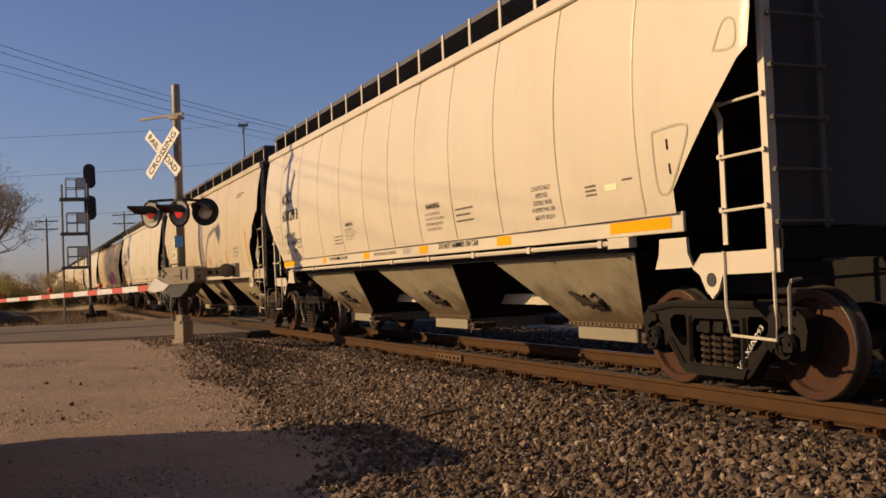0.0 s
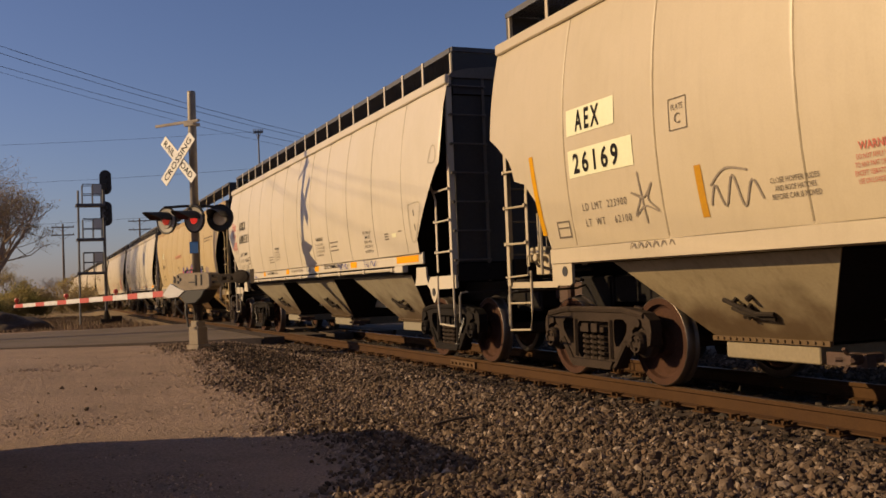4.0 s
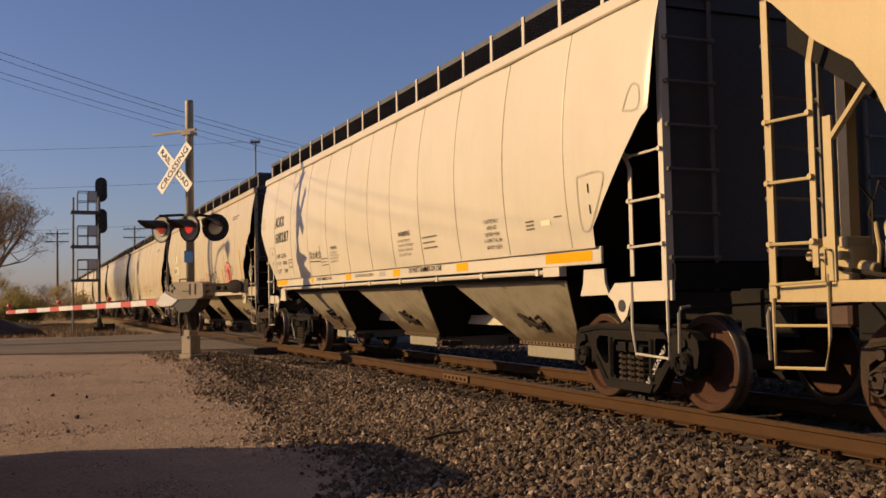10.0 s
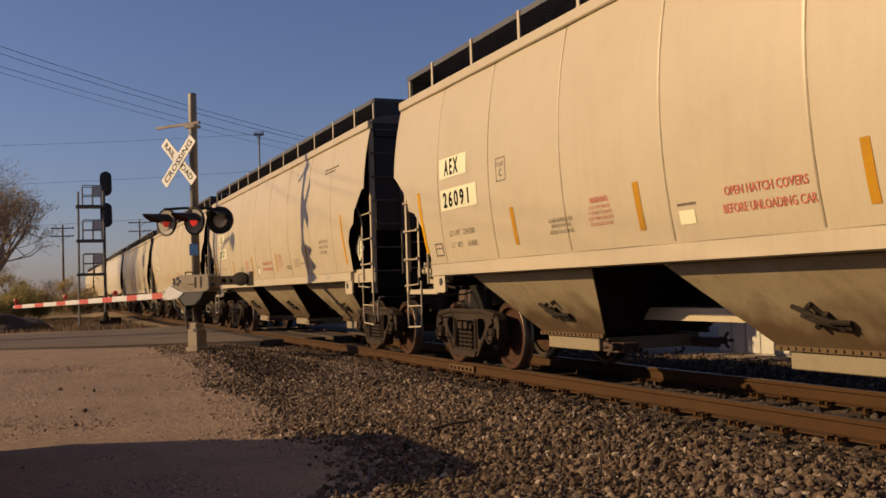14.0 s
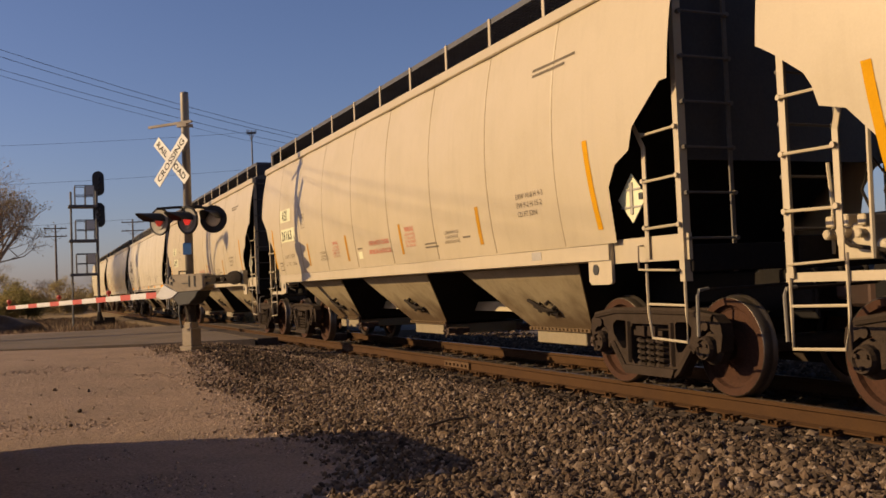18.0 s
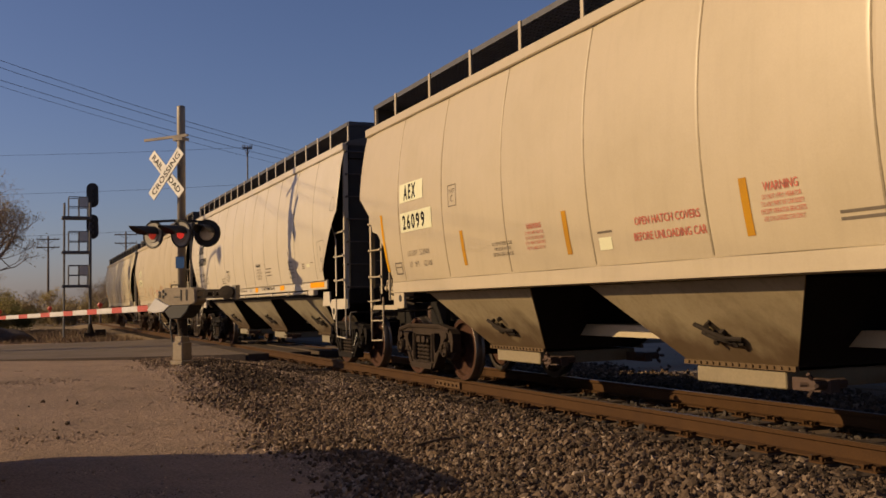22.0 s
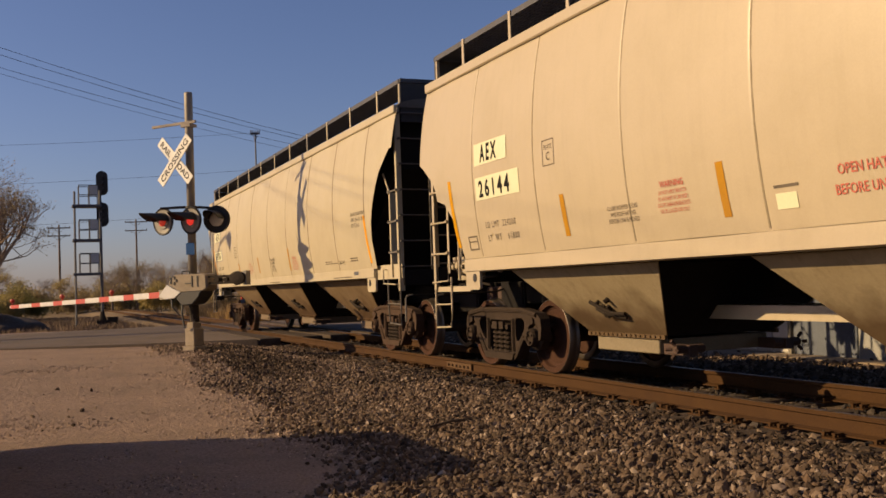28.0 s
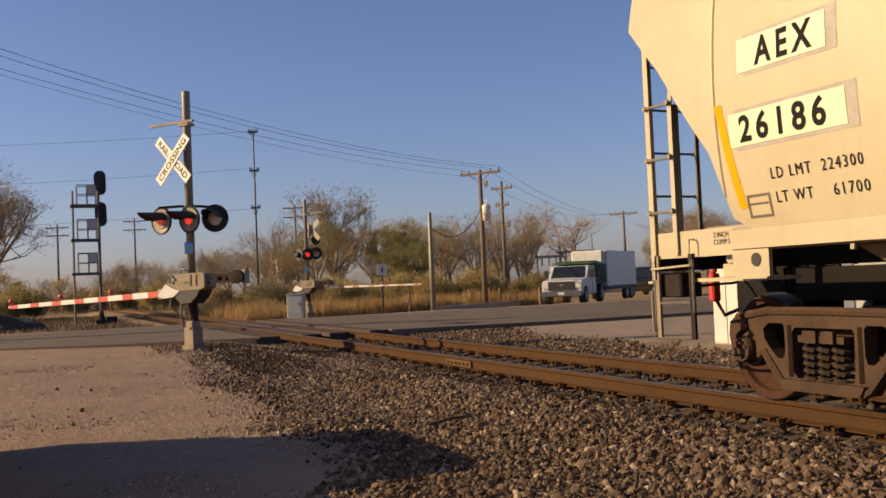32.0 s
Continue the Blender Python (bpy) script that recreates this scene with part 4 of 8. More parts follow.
    tube(bm, [(d * (h + 0.05), -1.40, 1.0), (d * (h + 0.06), -0.5, 1.02), (d * (h + 0.2), -0.15, 1.10)], 0.013, 6)
    lever = part("uncoupling_lever", bm, "soot", car)
    bm = B()
    tube(bm, [(d * (h + 0.04), -1.46, 0.60), (d * (h + 0.05), -1.46, 0.95), (d * (h + 0.05), -1.44, 1.0), (d * (h + 0.05), -1.34, 1.01)], 0.016, 6)
    part("lever_handle", bm, "galv", lever)
    if kind == "cefx" and d < 0:   # frame that carries the brake gear
        for s in (-1, 1):
            bm = B()
            box(bm, -8.175, -8.10, s * 1.49 - 0.012, s * 1.49 + 0.012, 1.20, 2.38)
            part("end_post", bm, paint, car)
            bm = B()
            tube(bm, [(-8.10, s * 1.49, 2.22), (-7.76, s * 1.50, 2.54)], 0.03, 6)
            part("brace", bm, paint, car)
            bm = B()
            box(bm, -8.59, -8.49, s * 0.9 - 0.05, s * 0.9 + 0.05, 1.25, 3.3)
            part("end_post", bm, paint, car)
    if kind == "aex" and d < 0:
        bm = B()
        tube(bm, [(-7.13, -1.46, 1.2), (-7.12, -1.46, 2.16)], 0.018, 6)
        part("end_post", bm, paint, car)
    # the sheet's dark colour carries the shade between the cars
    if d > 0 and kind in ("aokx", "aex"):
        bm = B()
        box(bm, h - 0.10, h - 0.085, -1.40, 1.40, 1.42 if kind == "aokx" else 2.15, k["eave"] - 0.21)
        part("end_sheet", bm, "endshade", car, "flat dark end sheet behind the rungs")
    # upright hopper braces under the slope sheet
    for s in (-1, 1) if d < 0 else ():
        bm = B()
        tube(bm, [(d * (h - 0.35), s * 0.62, 1.30), (d * (h - 0.55), s * 0.62, 2.45)], 0.035, 6)
        part("brace", bm, "endshade" if kind == "aokx" else paint, car)


def fixed_slat(x, top):
    bm = B()
    box(bm, x - 0.012, x + 0.012, -1.40, 1.40, top - 0.045, top - 0.02)
    return bm


def build_roof(car, k, kind):
    h, e = k["half"], k["eave"]
    top = 4.40
    bm = B()
    n = 10
    rings = []
    for x in (-h + 0.02, -h / 2, 0, h / 2, h - 0.02):
        rings.append([bm.verts.new((x, 1.49 * math.cos(math.pi * i / n) * -1, e + 0.02 + 0.20 * math.sin(math.pi * i / n) ** 0.8)) for i in range(n + 1)])
    for a, b in zip(rings, rings[1:]):
        for i in range(n):
            bm.faces.new((a[i], b[i], b[i + 1], a[i + 1]))
    for r in (rings[0], rings[-1]):
        bm.faces.new(r)
    fixed_normals(bm)
    # roof tone is dark in place of shade on its end arch
    roof = part("roof", bm, "endrail", car)
    for s in (-1, 1):
        bm = B()
        w = 0.075 if kind != "cefx" else 0.17
        ya, yb = sorted((s * 1.465, s * 1.545))
        box(bm, -h, h, ya, yb, e - w, e + 0.055)
        if kind == "cefx":
            ya, yb = sorted((s * 1.465, s * 1.53))
            box(bm, -h, h, ya, yb, e - 0.26, e - w - 0.02)
        bevelled(bm, 0.014)
        part("eave_beam", bm, k["paint"] if kind != "cefx" else "rusteave", car)
        # walkway grating on upright posts
        bm = B()
        for i in range(11):
            y = s * (1.40 - 0.054 * i)
            box(bm, -h + 0.1, h - 0.1, y - 0.009, y + 0.009, top - 0.05, top - 0.01)
        step = 0.12
        for i in range(int((2 * h - 0.3) / step)):
            x = -h + 0.15 + i * step
            box(bm, x - 0.012, x + 0.012, min(s * 0.86, s * 1.40), max(s * 0.86, s * 1.40), top - 0.045, top - 0.02)
        box(bm, -h + 0.1, h - 0.1, min(s * 1.40, s * 1.41), max(s * 1.40, s * 1.41), top - 0.07, top)
        walkway = part("walkway", bm, "grille", car, "dark steel roof walkway grating")
        bm = B()
        posts = 11 if kind != "aokx" else 17
        for i in range(posts):
            x = -h + 1.1 + (2 * h - 2.2) * i / (posts - 1)
            p = B()
            box(p, x - 0.03, x + 0.03, min(s * 1.412, s * 1.425), max(s * 1.412, s * 1.425), e + 0.03, top + 0.005)
            part("walkway_post", p, k["paint"], walkway)
        bm.free()
        for x in (-h + 0.12, h - 0.12):
            p = B()
            box(p, x - 0.02, x + 0.02, min(s * 1.36, s * 1.40), max(s * 1.36, s * 1.40), e + 0.03, top - 0.04)
            part("walkway_post", p, k["paint"], walkway)
    bm = B()
    box(bm, -h + 0.5, h - 0.5, -0.34, 0.34, e + 0.18, e + 0.33)
    bevelled(bm, 0.03)
    part("hatch_cover", bm, k["paint"], roof)
    for i in range(14):
        x = -h + 0.9 + (2 * h - 1.8) * i / 13
        bm = B()
        box(bm, x - 0.03, x + 0.03, -0.38, 0.38, e + 0.30, e + 0.36)
        part("hatch_strap", bm, "grille", roof)
    for d in (-1, 1):   # end walkways
        bm = B()
        box(bm, min(d * (h - 0.06), d * (h - 0.03)), max(d * (h - 0.06), d * (h - 0.03)), -1.40, 1.40, top - 0.06, top)
        deck = part("end_walkway", bm, "grille", car, "steel grating across the roof's end")
        for y in (-1.40, -0.7, 0.0, 0.7, 1.39):
            bm = B()
            box(bm, min(d * (h - 0.6), d * (h - 0.06)), max(d * (h - 0.6), d * (h - 0.06)), y, y + 0.012, top - 0.06, top)
            part("bearer", bm, "grille", deck)
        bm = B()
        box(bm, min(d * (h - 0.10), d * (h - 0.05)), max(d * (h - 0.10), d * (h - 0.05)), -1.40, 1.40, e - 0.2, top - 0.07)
        part("end_panel", bm, "endshade", car)
        for i in range(8):
            x = d * (h - 0.06 - 0.07 * i)
            part("slat", fixed_slat(x, top), "grille", deck)


def build_pockets(car, k, kind):
    """Three discharge hoppers with their gates."""
    f = 1.0 if k["half"] < 8.2 else 1.08
    z1 = 1.29
    for c in (-4.32 * f, 0.0, 4.32 * f):
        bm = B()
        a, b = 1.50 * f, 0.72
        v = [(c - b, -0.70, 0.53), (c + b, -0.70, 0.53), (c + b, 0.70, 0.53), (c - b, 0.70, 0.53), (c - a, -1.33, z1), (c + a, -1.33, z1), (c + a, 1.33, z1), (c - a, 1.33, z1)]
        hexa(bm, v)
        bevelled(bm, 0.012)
        # slope faces are black to stand for the shade between hoppers
        hop = part("hopper", bm, "undershade", car, "sloping discharge hopper stained around its outlet")
        for s in (-1, 1):
            bm = B()
            v = [(c - b - 0.01, s * 0.705, 0.525), (c + b + 0.01, s * 0.705, 0.525), (c + a + 0.015, s * 1.34, z1), (c - a - 0.015, s * 1.34, z1)]
            v2 = [(x, y - s * 0.012, z + 0.008) for x, y, z in v]
            hexa(bm, v2 + v)
            fixed_normals(bm)
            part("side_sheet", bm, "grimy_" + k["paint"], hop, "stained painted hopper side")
        for s in (-1, 1):
            bm = B()
            box(bm, c - b - 0.03, c + b + 0.03, s * 0.73 - 0.02, s * 0.73 + 0.02, 0.50, 0.545)
            for i in range(16):
                x = c - b + 0.09 * i + 0.045
                cyl(bm, (x, s * 0.75, 0.525), (x, s * 0.765, 0.525), 0.014, n=6)
            part("flange", bm, "grimy_" + k["paint"], hop, "bolted hopper flange")
        bm = B()
        box(bm, c - 0.60, c + 0.60, -0.715, 0.715, 0.34, 0.497)
        bevelled(bm, 0.01)
        gate = part("gate", bm, "gate_" + k["paint"], hop, "flat discharge gate box")
        for s in (-1, 1):
            bm = B()
            box(bm, c + 0.62, c + 1.05, s * 0.62 - 0.05, s * 0.62 + 0.05, 0.34, 0.45)
            cyl(bm, (c + 0.98, s * 0.45, 0.41), (c + 0.98, s * 0.80, 0.41), 0.045, n=8)
            for q in range(4):
                cyl(bm, (c + 0.98 + 0.05 * math.cos(q * 1.57), s * 0.80, 0.41 + 0.05 * math.sin(q * 1.57)), (c + 0.98 + 0.09 * math.cos(q * 1.57), s * 0.84, 0.41 + 0.09 * math.sin(q * 1.57)), 0.02, n=5)
            fixed_normals(bm)
            part("gate_drive", bm, "rustdark", hop, "rusty gate capstan")
        # vibrator bracket and its oily patch on each sloping side
        for s in (-1, 1):
            bm = B()
            def on(x, t, out):
                y, z = 0.70 + 0.63 * t, 0.53 + (z1 - 0.53) * t
                nrm = Vector((0, 0.77, -0.64))
                return (x, s * (y + nrm.y * out), z + nrm.z * out)
            rnd = random.Random(int(c * 10) + s)
            for i in range(7):
                x = c + 0.12 + rnd.uniform(-0.2, 0.2)
                t = 0.42 + rnd.uniform(-0.12, 0.12)
                cyl(bm, on(x, t, 0.0), on(x + rnd.uniform(-0.02, 0.02), t, 0.06), rnd.uniform(0.02, 0.04), n=6)
            tube(bm, [on(c - 0.18, 0.52, 0.04), on(c, 0.46, 0.07), on(c + 0.16, 0.38, 0.07), on(c + 0.32, 0.34, 0.03)], 0.022, 6)
            tube(bm, [on(c - 0.14, 0.42, 0.04), on(c + 0.02, 0.38, 0.07), on(c + 0.3, 0.28, 0.03)], 0.02, 6)
            part("vibrator_bracket", bm, "soot", hop, "oily vibrator bracket")
            if kind == "cefx":   # raised plate round the bracket
                bm = B()
                loop = [(c - 0.42, 0.64), (c + 0.28, 0.64), (c + 0.40, 0.58), (c + 0.46, 0.36), (c + 0.40, 0.30), (c + 0.10, 0.27)]
                tube(bm, [on(x, t, 0.012) for x, t in loop], 0.016, 5)
                part("pad_rim", bm, "grimy_ochre", hop, "raised rim of a bracket pad")
                bm = B()
                bm.faces.new([bm.verts.new(on(x, t, 0.006)) for x, t in loop + [(c - 0.3, 0.5)]])
                part("bracket_pad", bm, "grimy_ochre", hop)
            for j in range(3):
                bm = B()
                w = (0.30, 0.22, 0.12)[j]
                q = [on(c - 0.25 - w, 0.83 - 0.07 * j, 0.004), on(c - 0.25 + w, 0.83 - 0.07 * j, 0.004), on(c - 0.25 + w, 0.80 - 0.07 * j, 0.004), on(c - 0.25 - w, 0.80 - 0.07 * j, 0.004)]
                f1 = bm.faces.new([bm.verts.new(p) for p in q])
                part("stencil_line", bm, "faint", hop)
    # painted centre beam between the hoppers
    bm = B()
    box(bm, -5.2, 5.2, -0.29, 0.29, 0.70, 0.84)
    part("centre_beam", bm, k["paint"], car, "painted centre beam between the hoppers")


def hopper_car(kind, label):
    k = KINDS[kind]
    car = thing("hopper_car", label, "freight car", "hopper cars of the train")
    h = k["half"]
    edges = [-h - 0.02] + RIBS[kind] + [h + 0.02]
    for s in (-1, 1):
        for i, (a, b) in enumerate(zip(edges, edges[1:])):
            bm = B()
            side_panel_mesh(bm, k, a, b, s, i == 0, i == len(edges) - 2)
            part("side_panel", bm, k["paint"], car, smooth=True)
    for s in (-1, 1):
        for x in RIBS[kind]:
            bm = B()
            za = low_edge(k, x) + 0.02
            rows = [za + (k["eave"] - 0.08 - za) * j / 10 for j in range(11)]
            cs = [[bm.verts.new((x + dx, s * (girth(z) + dy), z)) for dx, dy in ((-0.016, -0.006), (-0.008, 0.0012), (0.008, 0.0012), (0.016, -0.006))] for z in rows]
            for a, b in zip(cs, cs[1:]):
                for j in range(3):
                    bm.faces.new((a[j], a[j + 1], b[j + 1], b[j]))
            fixed_normals(bm)
            part("weld_seam", bm, "seam_" + k["paint"], car)
    # inner body with its slope sheets, black in place of their shade
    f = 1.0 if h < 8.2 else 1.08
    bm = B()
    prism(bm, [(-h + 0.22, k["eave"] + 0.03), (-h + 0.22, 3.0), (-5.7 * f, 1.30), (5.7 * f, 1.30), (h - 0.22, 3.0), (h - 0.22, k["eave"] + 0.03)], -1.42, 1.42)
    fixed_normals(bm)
    part("body", bm, "undershade", car, "inner body and slope sheets under black sealing coat")
    # side sills
    for s in (-1, 1):
        bm = B()
        if kind == "aokx":
            y = sorted((s * 1.495, s * 1.53))
            box(bm, -6.86, 6.86, *y, 1.44, 1.615)
            bevelled(bm, 0.006)
            sill = part("side_sill", bm, k["paint"], car, "flat sill band with orange reflectors")
            bm = B()
            tube(bm, [(-6.3, s * 1.54, 1.385), (5.9, s * 1.54, 1.385)], 0.026, 6)
            for i in range(9):
                x = -6.0 + 1.45 * i
                box(bm, x - 0.035, x + 0.035, s * 1.54 - 0.035, s * 1.54 + 0.035, 1.35, 1.42)
            box(bm, 5.75, 6.1, s * 1.53 - 0.045, s * 1.53 + 0.045, 1.335, 1.435)
            part("pipe", bm, k["paint"], sill)
        else:
            prof = [(1.50, 1.49), (1.545, 1.46), (1.545, 1.31), (1.46, 1.295), (1.44, 1.32), (1.46, 1.49)]
            end = h - 1.18
            a = [bm.verts.new((-end, s * y, z)) for y, z in prof]
            b = [bm.verts.new((end, s * y, z)) for y, z in prof]
            for i in range(len(prof)):
                j = (i + 1) % len(prof)
                bm.faces.new((a[i], a[j], b[j], b[i]))
            bm.faces.new(a)
            bm.faces.new(b)
            fixed_normals(bm)
            part("side_sill", bm, k["paint"], car)
            if kind == "cefx":
                bm = B()
                tube(bm, [(-6.9, s * 1.56, 1.29), (6.2, s * 1.56, 1.29)], 0.022, 6)
                for i in range(10):
                    x = -6.5 + 1.35 * i
                    box(bm, x - 0.03, x + 0.03, s * 1.56 - 0.03, s * 1.56 + 0.03, 1.26, 1.33)
                part("pipe", bm, k["paint"], car)
    build_roof(car, k, kind)
    build_pockets(car, k, kind)
    for d in (-1, 1):
        build_end(car, k, kind, d)
        build_truck(car, d * k["tc"], {"aokx": "truck", "old": "rusttruck"}.get(kind, "midtruck"))
        for e in (-0.889, 0.889):
            build_wheelset(car, d * k["tc"] + e)
    if kind == "old":
        return car
    # brake gear at the rear end: reservoir, valve and hand brake wheel
    bm = B()
    cyl(bm, (-h + 0.45, -0.55, 1.60), (-h + 0.45, 0.45, 1.60), 0.19, n=14)
    part("air_reservoir", bm, k["paint"], car)
    bm = B()
    box(bm, -h + 0.30, -h + 0.62, -1.26, -0.98, 1.20, 1.46)
    for q, w in ((0.26, 0.10), (0.40, 0.13), (0.56, 0.09)):
        cyl(bm, (-h + q, -1.33, 1.34 + 0.5 * w), (-h + q, -1.22, 1.34 + 0.5 * w), w * 0.42, n=6)
        box(bm, -h + q - 0.03, -h + q + 0.05, -1.30, -1.05, 1.44, 1.50 + 0.25 * w)
    cyl(bm, (-h + 0.66, -1.22, 1.30), (-h + 0.80, -1.22, 1.28), 0.05, n=8)
    bevelled(bm, 0.010)
    part("brake_valve", bm, k["paint"] if kind != "aokx" else "soot", car, "brake control valve")
    for dx, z0, z1 in ((0.12, 1.25, 1.95), (0.72, 1.22, 1.62)):
        bm = B()
        tube(bm, [(-h + dx, -1.12, z0), (-h + dx + 0.02, -1.12, (z0 + z1) / 2), (-h + dx - 0.03, -1.10, z1)], 0.016, 6)
        part("brake_rod", bm, k["paint"] if kind != "aokx" else "soot", car)
    bm = B()
    tube(bm, [(-h + 0.3, -1.30, 1.42), (-h + 0.5, -1.33, 1.30), (-h + 1.0, -1.30, 1.22), (-h + 1.6, -1.28, 1.24)], 0.018, 6)
    tube(bm, [(-h + 0.3, -1.10, 1.45), (-h + 0.7, -1.20, 1.18), (-h + 1.3, -1.22, 1.12)], 0.018, 6)
    part("brake_pipe", bm, "soot", car)
    bm = B()
    lathe(bm, [(0.25, -0.012), (0.27, 0.0), (0.25, 0.012), (0.24, 0.0)], 20, "x", (-h - 0.08, 0.45, 2.1))
    for a in range(3):
        c, q = 0.25 * math.cos(a * 2.09), 0.25 * math.sin(a * 2.09)
        cyl(bm, (-h - 0.08, 0.45, 2.1), (-h - 0.08, 0.45 + c, 2.1 + q), 0.014, n=5)
    fixed_normals(bm)
    part("brake_wheel", bm, "soot", car)
    bm = B()
    box(bm, -h + 0.0, -h + 0.16, 0.22, 0.62, 1.92, 2.24)
    cyl(bm, (-h - 0.05, 0.45, 2.1), (-h + 0.05, 0.45, 2.1), 0.09, n=10)
    box(bm, -h + 0.02, -h + 0.12, 0.36, 0.50, 1.45, 1.92)
    bevelled(bm, 0.02)
    part("brake_housing", bm, "rusttruck", car, "rusty hand brake housing")
    for q in (-0.55, -0.30):
        bm = B()
        tube(bm, [(-h + 0.05, q, 1.45), (-h - 0.02, q - 0.1, 1.75), (-h + 0.0, q, 2.02), (-h + 0.03, q + 0.14, 1.85), (-h + 0.05, q + 0.12, 1.5)], 0.014, 6)
        part("brake_hose", bm, "soot", car)
    return car


PROTO = {
    "aex": hopper_car("aex", "tan covered hopper car with seamed bowed sides"),
    "aokx": hopper_car("aokx", "cream white covered hopper car with orange sill reflectors"),
    "cefx": hopper_car("cefx", "weathered ochre covered hopper car covered in graffiti"),
    "old": hopper_car("old", "chalky tan covered hopper car at the train's end"),
}


# ======== paint marks on the cars ========
M["white_paint"] = material("white_spray_paint", (0.78, 0.76, 0.70), 0.6, grain=0.05, bump=0.0, tint=(0.62, 0.58, 0.50))
M["red_spray"] = material("red_spray_paint", (0.58, 0.035, 0.03), 0.5, grain=0.1, bump=0.0, tint=(0.42, 0.02, 0.04), scale=5)
M["blue_spray"] = material("blue_spray_paint", (0.035, 0.06, 0.33), 0.5, grain=0.1, bump=0.0, tint=(0.03, 0.03, 0.18), scale=5)
M["pink_spray"] = material("pink_spray_paint", (0.72, 0.22, 0.17), 0.5, grain=0.05, bump=0.0, tint=(0.62, 0.17, 0.13))
M["grey_spray"] = material("thin_grey_spray_paint", (0.26, 0.21, 0.15), 0.6, grain=0.2, bump=0.0)
M["stain"] = material("grey_patch", (0.40, 0.37, 0.32), 0.6, grain=0.1, bump=0.0)
for _k, _lo, _hi, _sc in (("red_spray", 0.30, 0.44, 8.0), ("blue_spray", 0.30, 0.46, 11.0), ("blue_mist", 0.38, 0.62, 14.0), ("white_paint", 0.34, 0.60, 16.0)):
    if _k not in M:
        M[_k] = material("thin_blue_overspray", (0.075, 0.075, 0.26), 0.6, grain=0.15, bump=0.0, scale=5)
    _nt = M[_k].node_tree      # worn and uneven cover
    _n = _nt.nodes.new("ShaderNodeTexNoise")
    _n.inputs["Scale"].default_value, _n.inputs["Detail"].default_value, _n.inputs["Roughness"].default_value = _sc, 8, 0.75
    _c = _nt.nodes.new("ShaderNodeTexCoord")
    _r = _nt.nodes.new("ShaderNodeMapRange")
    _r.inputs["From Min"].default_value, _r.inputs["From Max"].default_value = _lo, _hi
    _nt.links.new(_c.outputs["Object"], _n.inputs["Vector"])
    _nt.links.new(_n.outputs["Fac"], _r.inputs["Value"])
    _nt.links.new(_r.outputs["Result"], _nt.nodes["Principled BSDF"].inputs["Alpha"])
SKIN = 0.0035     # how far paint and labels stand off the swelling side


PAINTED = {"tan covered": "aex", "cream white": "aokx", "weathered ochre": "cefx", "chalky tan": "old"}


SHIFT = 0.0      # moves all the marks of one car kind along its side


def skin(car, x, z):
    """How far the swelling, dented near side stands from the car's middle."""
    label = car["label"]
    kind = next(k for s, k in PAINTED.items() if label.startswith(s))
    h = KINDS[kind]["half"]
    edges = [-h - 0.02] + RIBS[kind] + [h + 0.02]
    for a, b in zip(edges, edges[1:]):
        if a <= x <= b:
            return girth(z) + 0.010 * math.sin(math.pi * (x - a) / (b - a)) + 0.006 * noise.noise((x * 0.9, z * 0.9, h - 1))
    return girth(z)


def on_side(car, x, z, off=SKIN):
    return (x, -(skin(car, x, z) + off), z)


def patch(car, name, x0, x1, z0, z1, mat, label="", off=SKIN, lean=0.0, flat=None):
    """A strip of tape or sheet laid on the near side; lean: how far its top stands to the rear."""
    bm = B()
    rows = []
    x0, x1 = x0 + SHIFT, x1 + SHIFT
    for j in range(5):
        z = z0 + (z1 - z0) * j / 4
        dx = -lean * j / 4
        n = max(1, int((x1 - x0) / 0.14))
        rows.append([bm.verts.new((x, flat if flat is not None else -(skin(car, x, z) + off), z)) for x in (x0 + dx + (x1 - x0) * q / n for q in range(n + 1))])
    for a, b in zip(rows, rows[1:]):
        for q in range(len(a) - 1):
            bm.faces.new((a[q], a[q + 1], b[q + 1], b[q]))
    return part(name, bm, mat, car, label)


def words(car, s, x, z, h, w, mat, off=SKIN + 0.0015, flat=None, bold=0.012, space=1.0):
    """Letters that follow the bow of the side."""
    me = text_mesh(s, h, w, bold, space)
    co = np.empty(len(me.vertices) * 3, np.float32)
    me.vertices.foreach_get("co", co)
    co = co.reshape(-1, 3)
    out = np.empty_like(co)
    out[:, 0] = co[:, 0] + x + SHIFT
    out[:, 2] = co[:, 1] + z
    out[:, 1] = flat if flat is not None else [-(skin(car, float(a), float(b)) + off) for a, b in out[:, (0, 2)]]
    me.vertices.foreach_set("co", out.reshape(-1))
    me.update()
    me.materials.append(M[mat])
    ob = new("lettering", me)
    ob.parent = car
    return ob


def bars(car, x, z, widths, mat, h=0.022, gap=0.048, centre=False):
    """Lines of small writing that cannot be read."""
    for i, w in enumerate(widths):
        x0 = x - w / 2 if centre else x
        patch(car, "stencil_line", x0, x0 + w, z - i * gap, z - i * gap + h, mat)


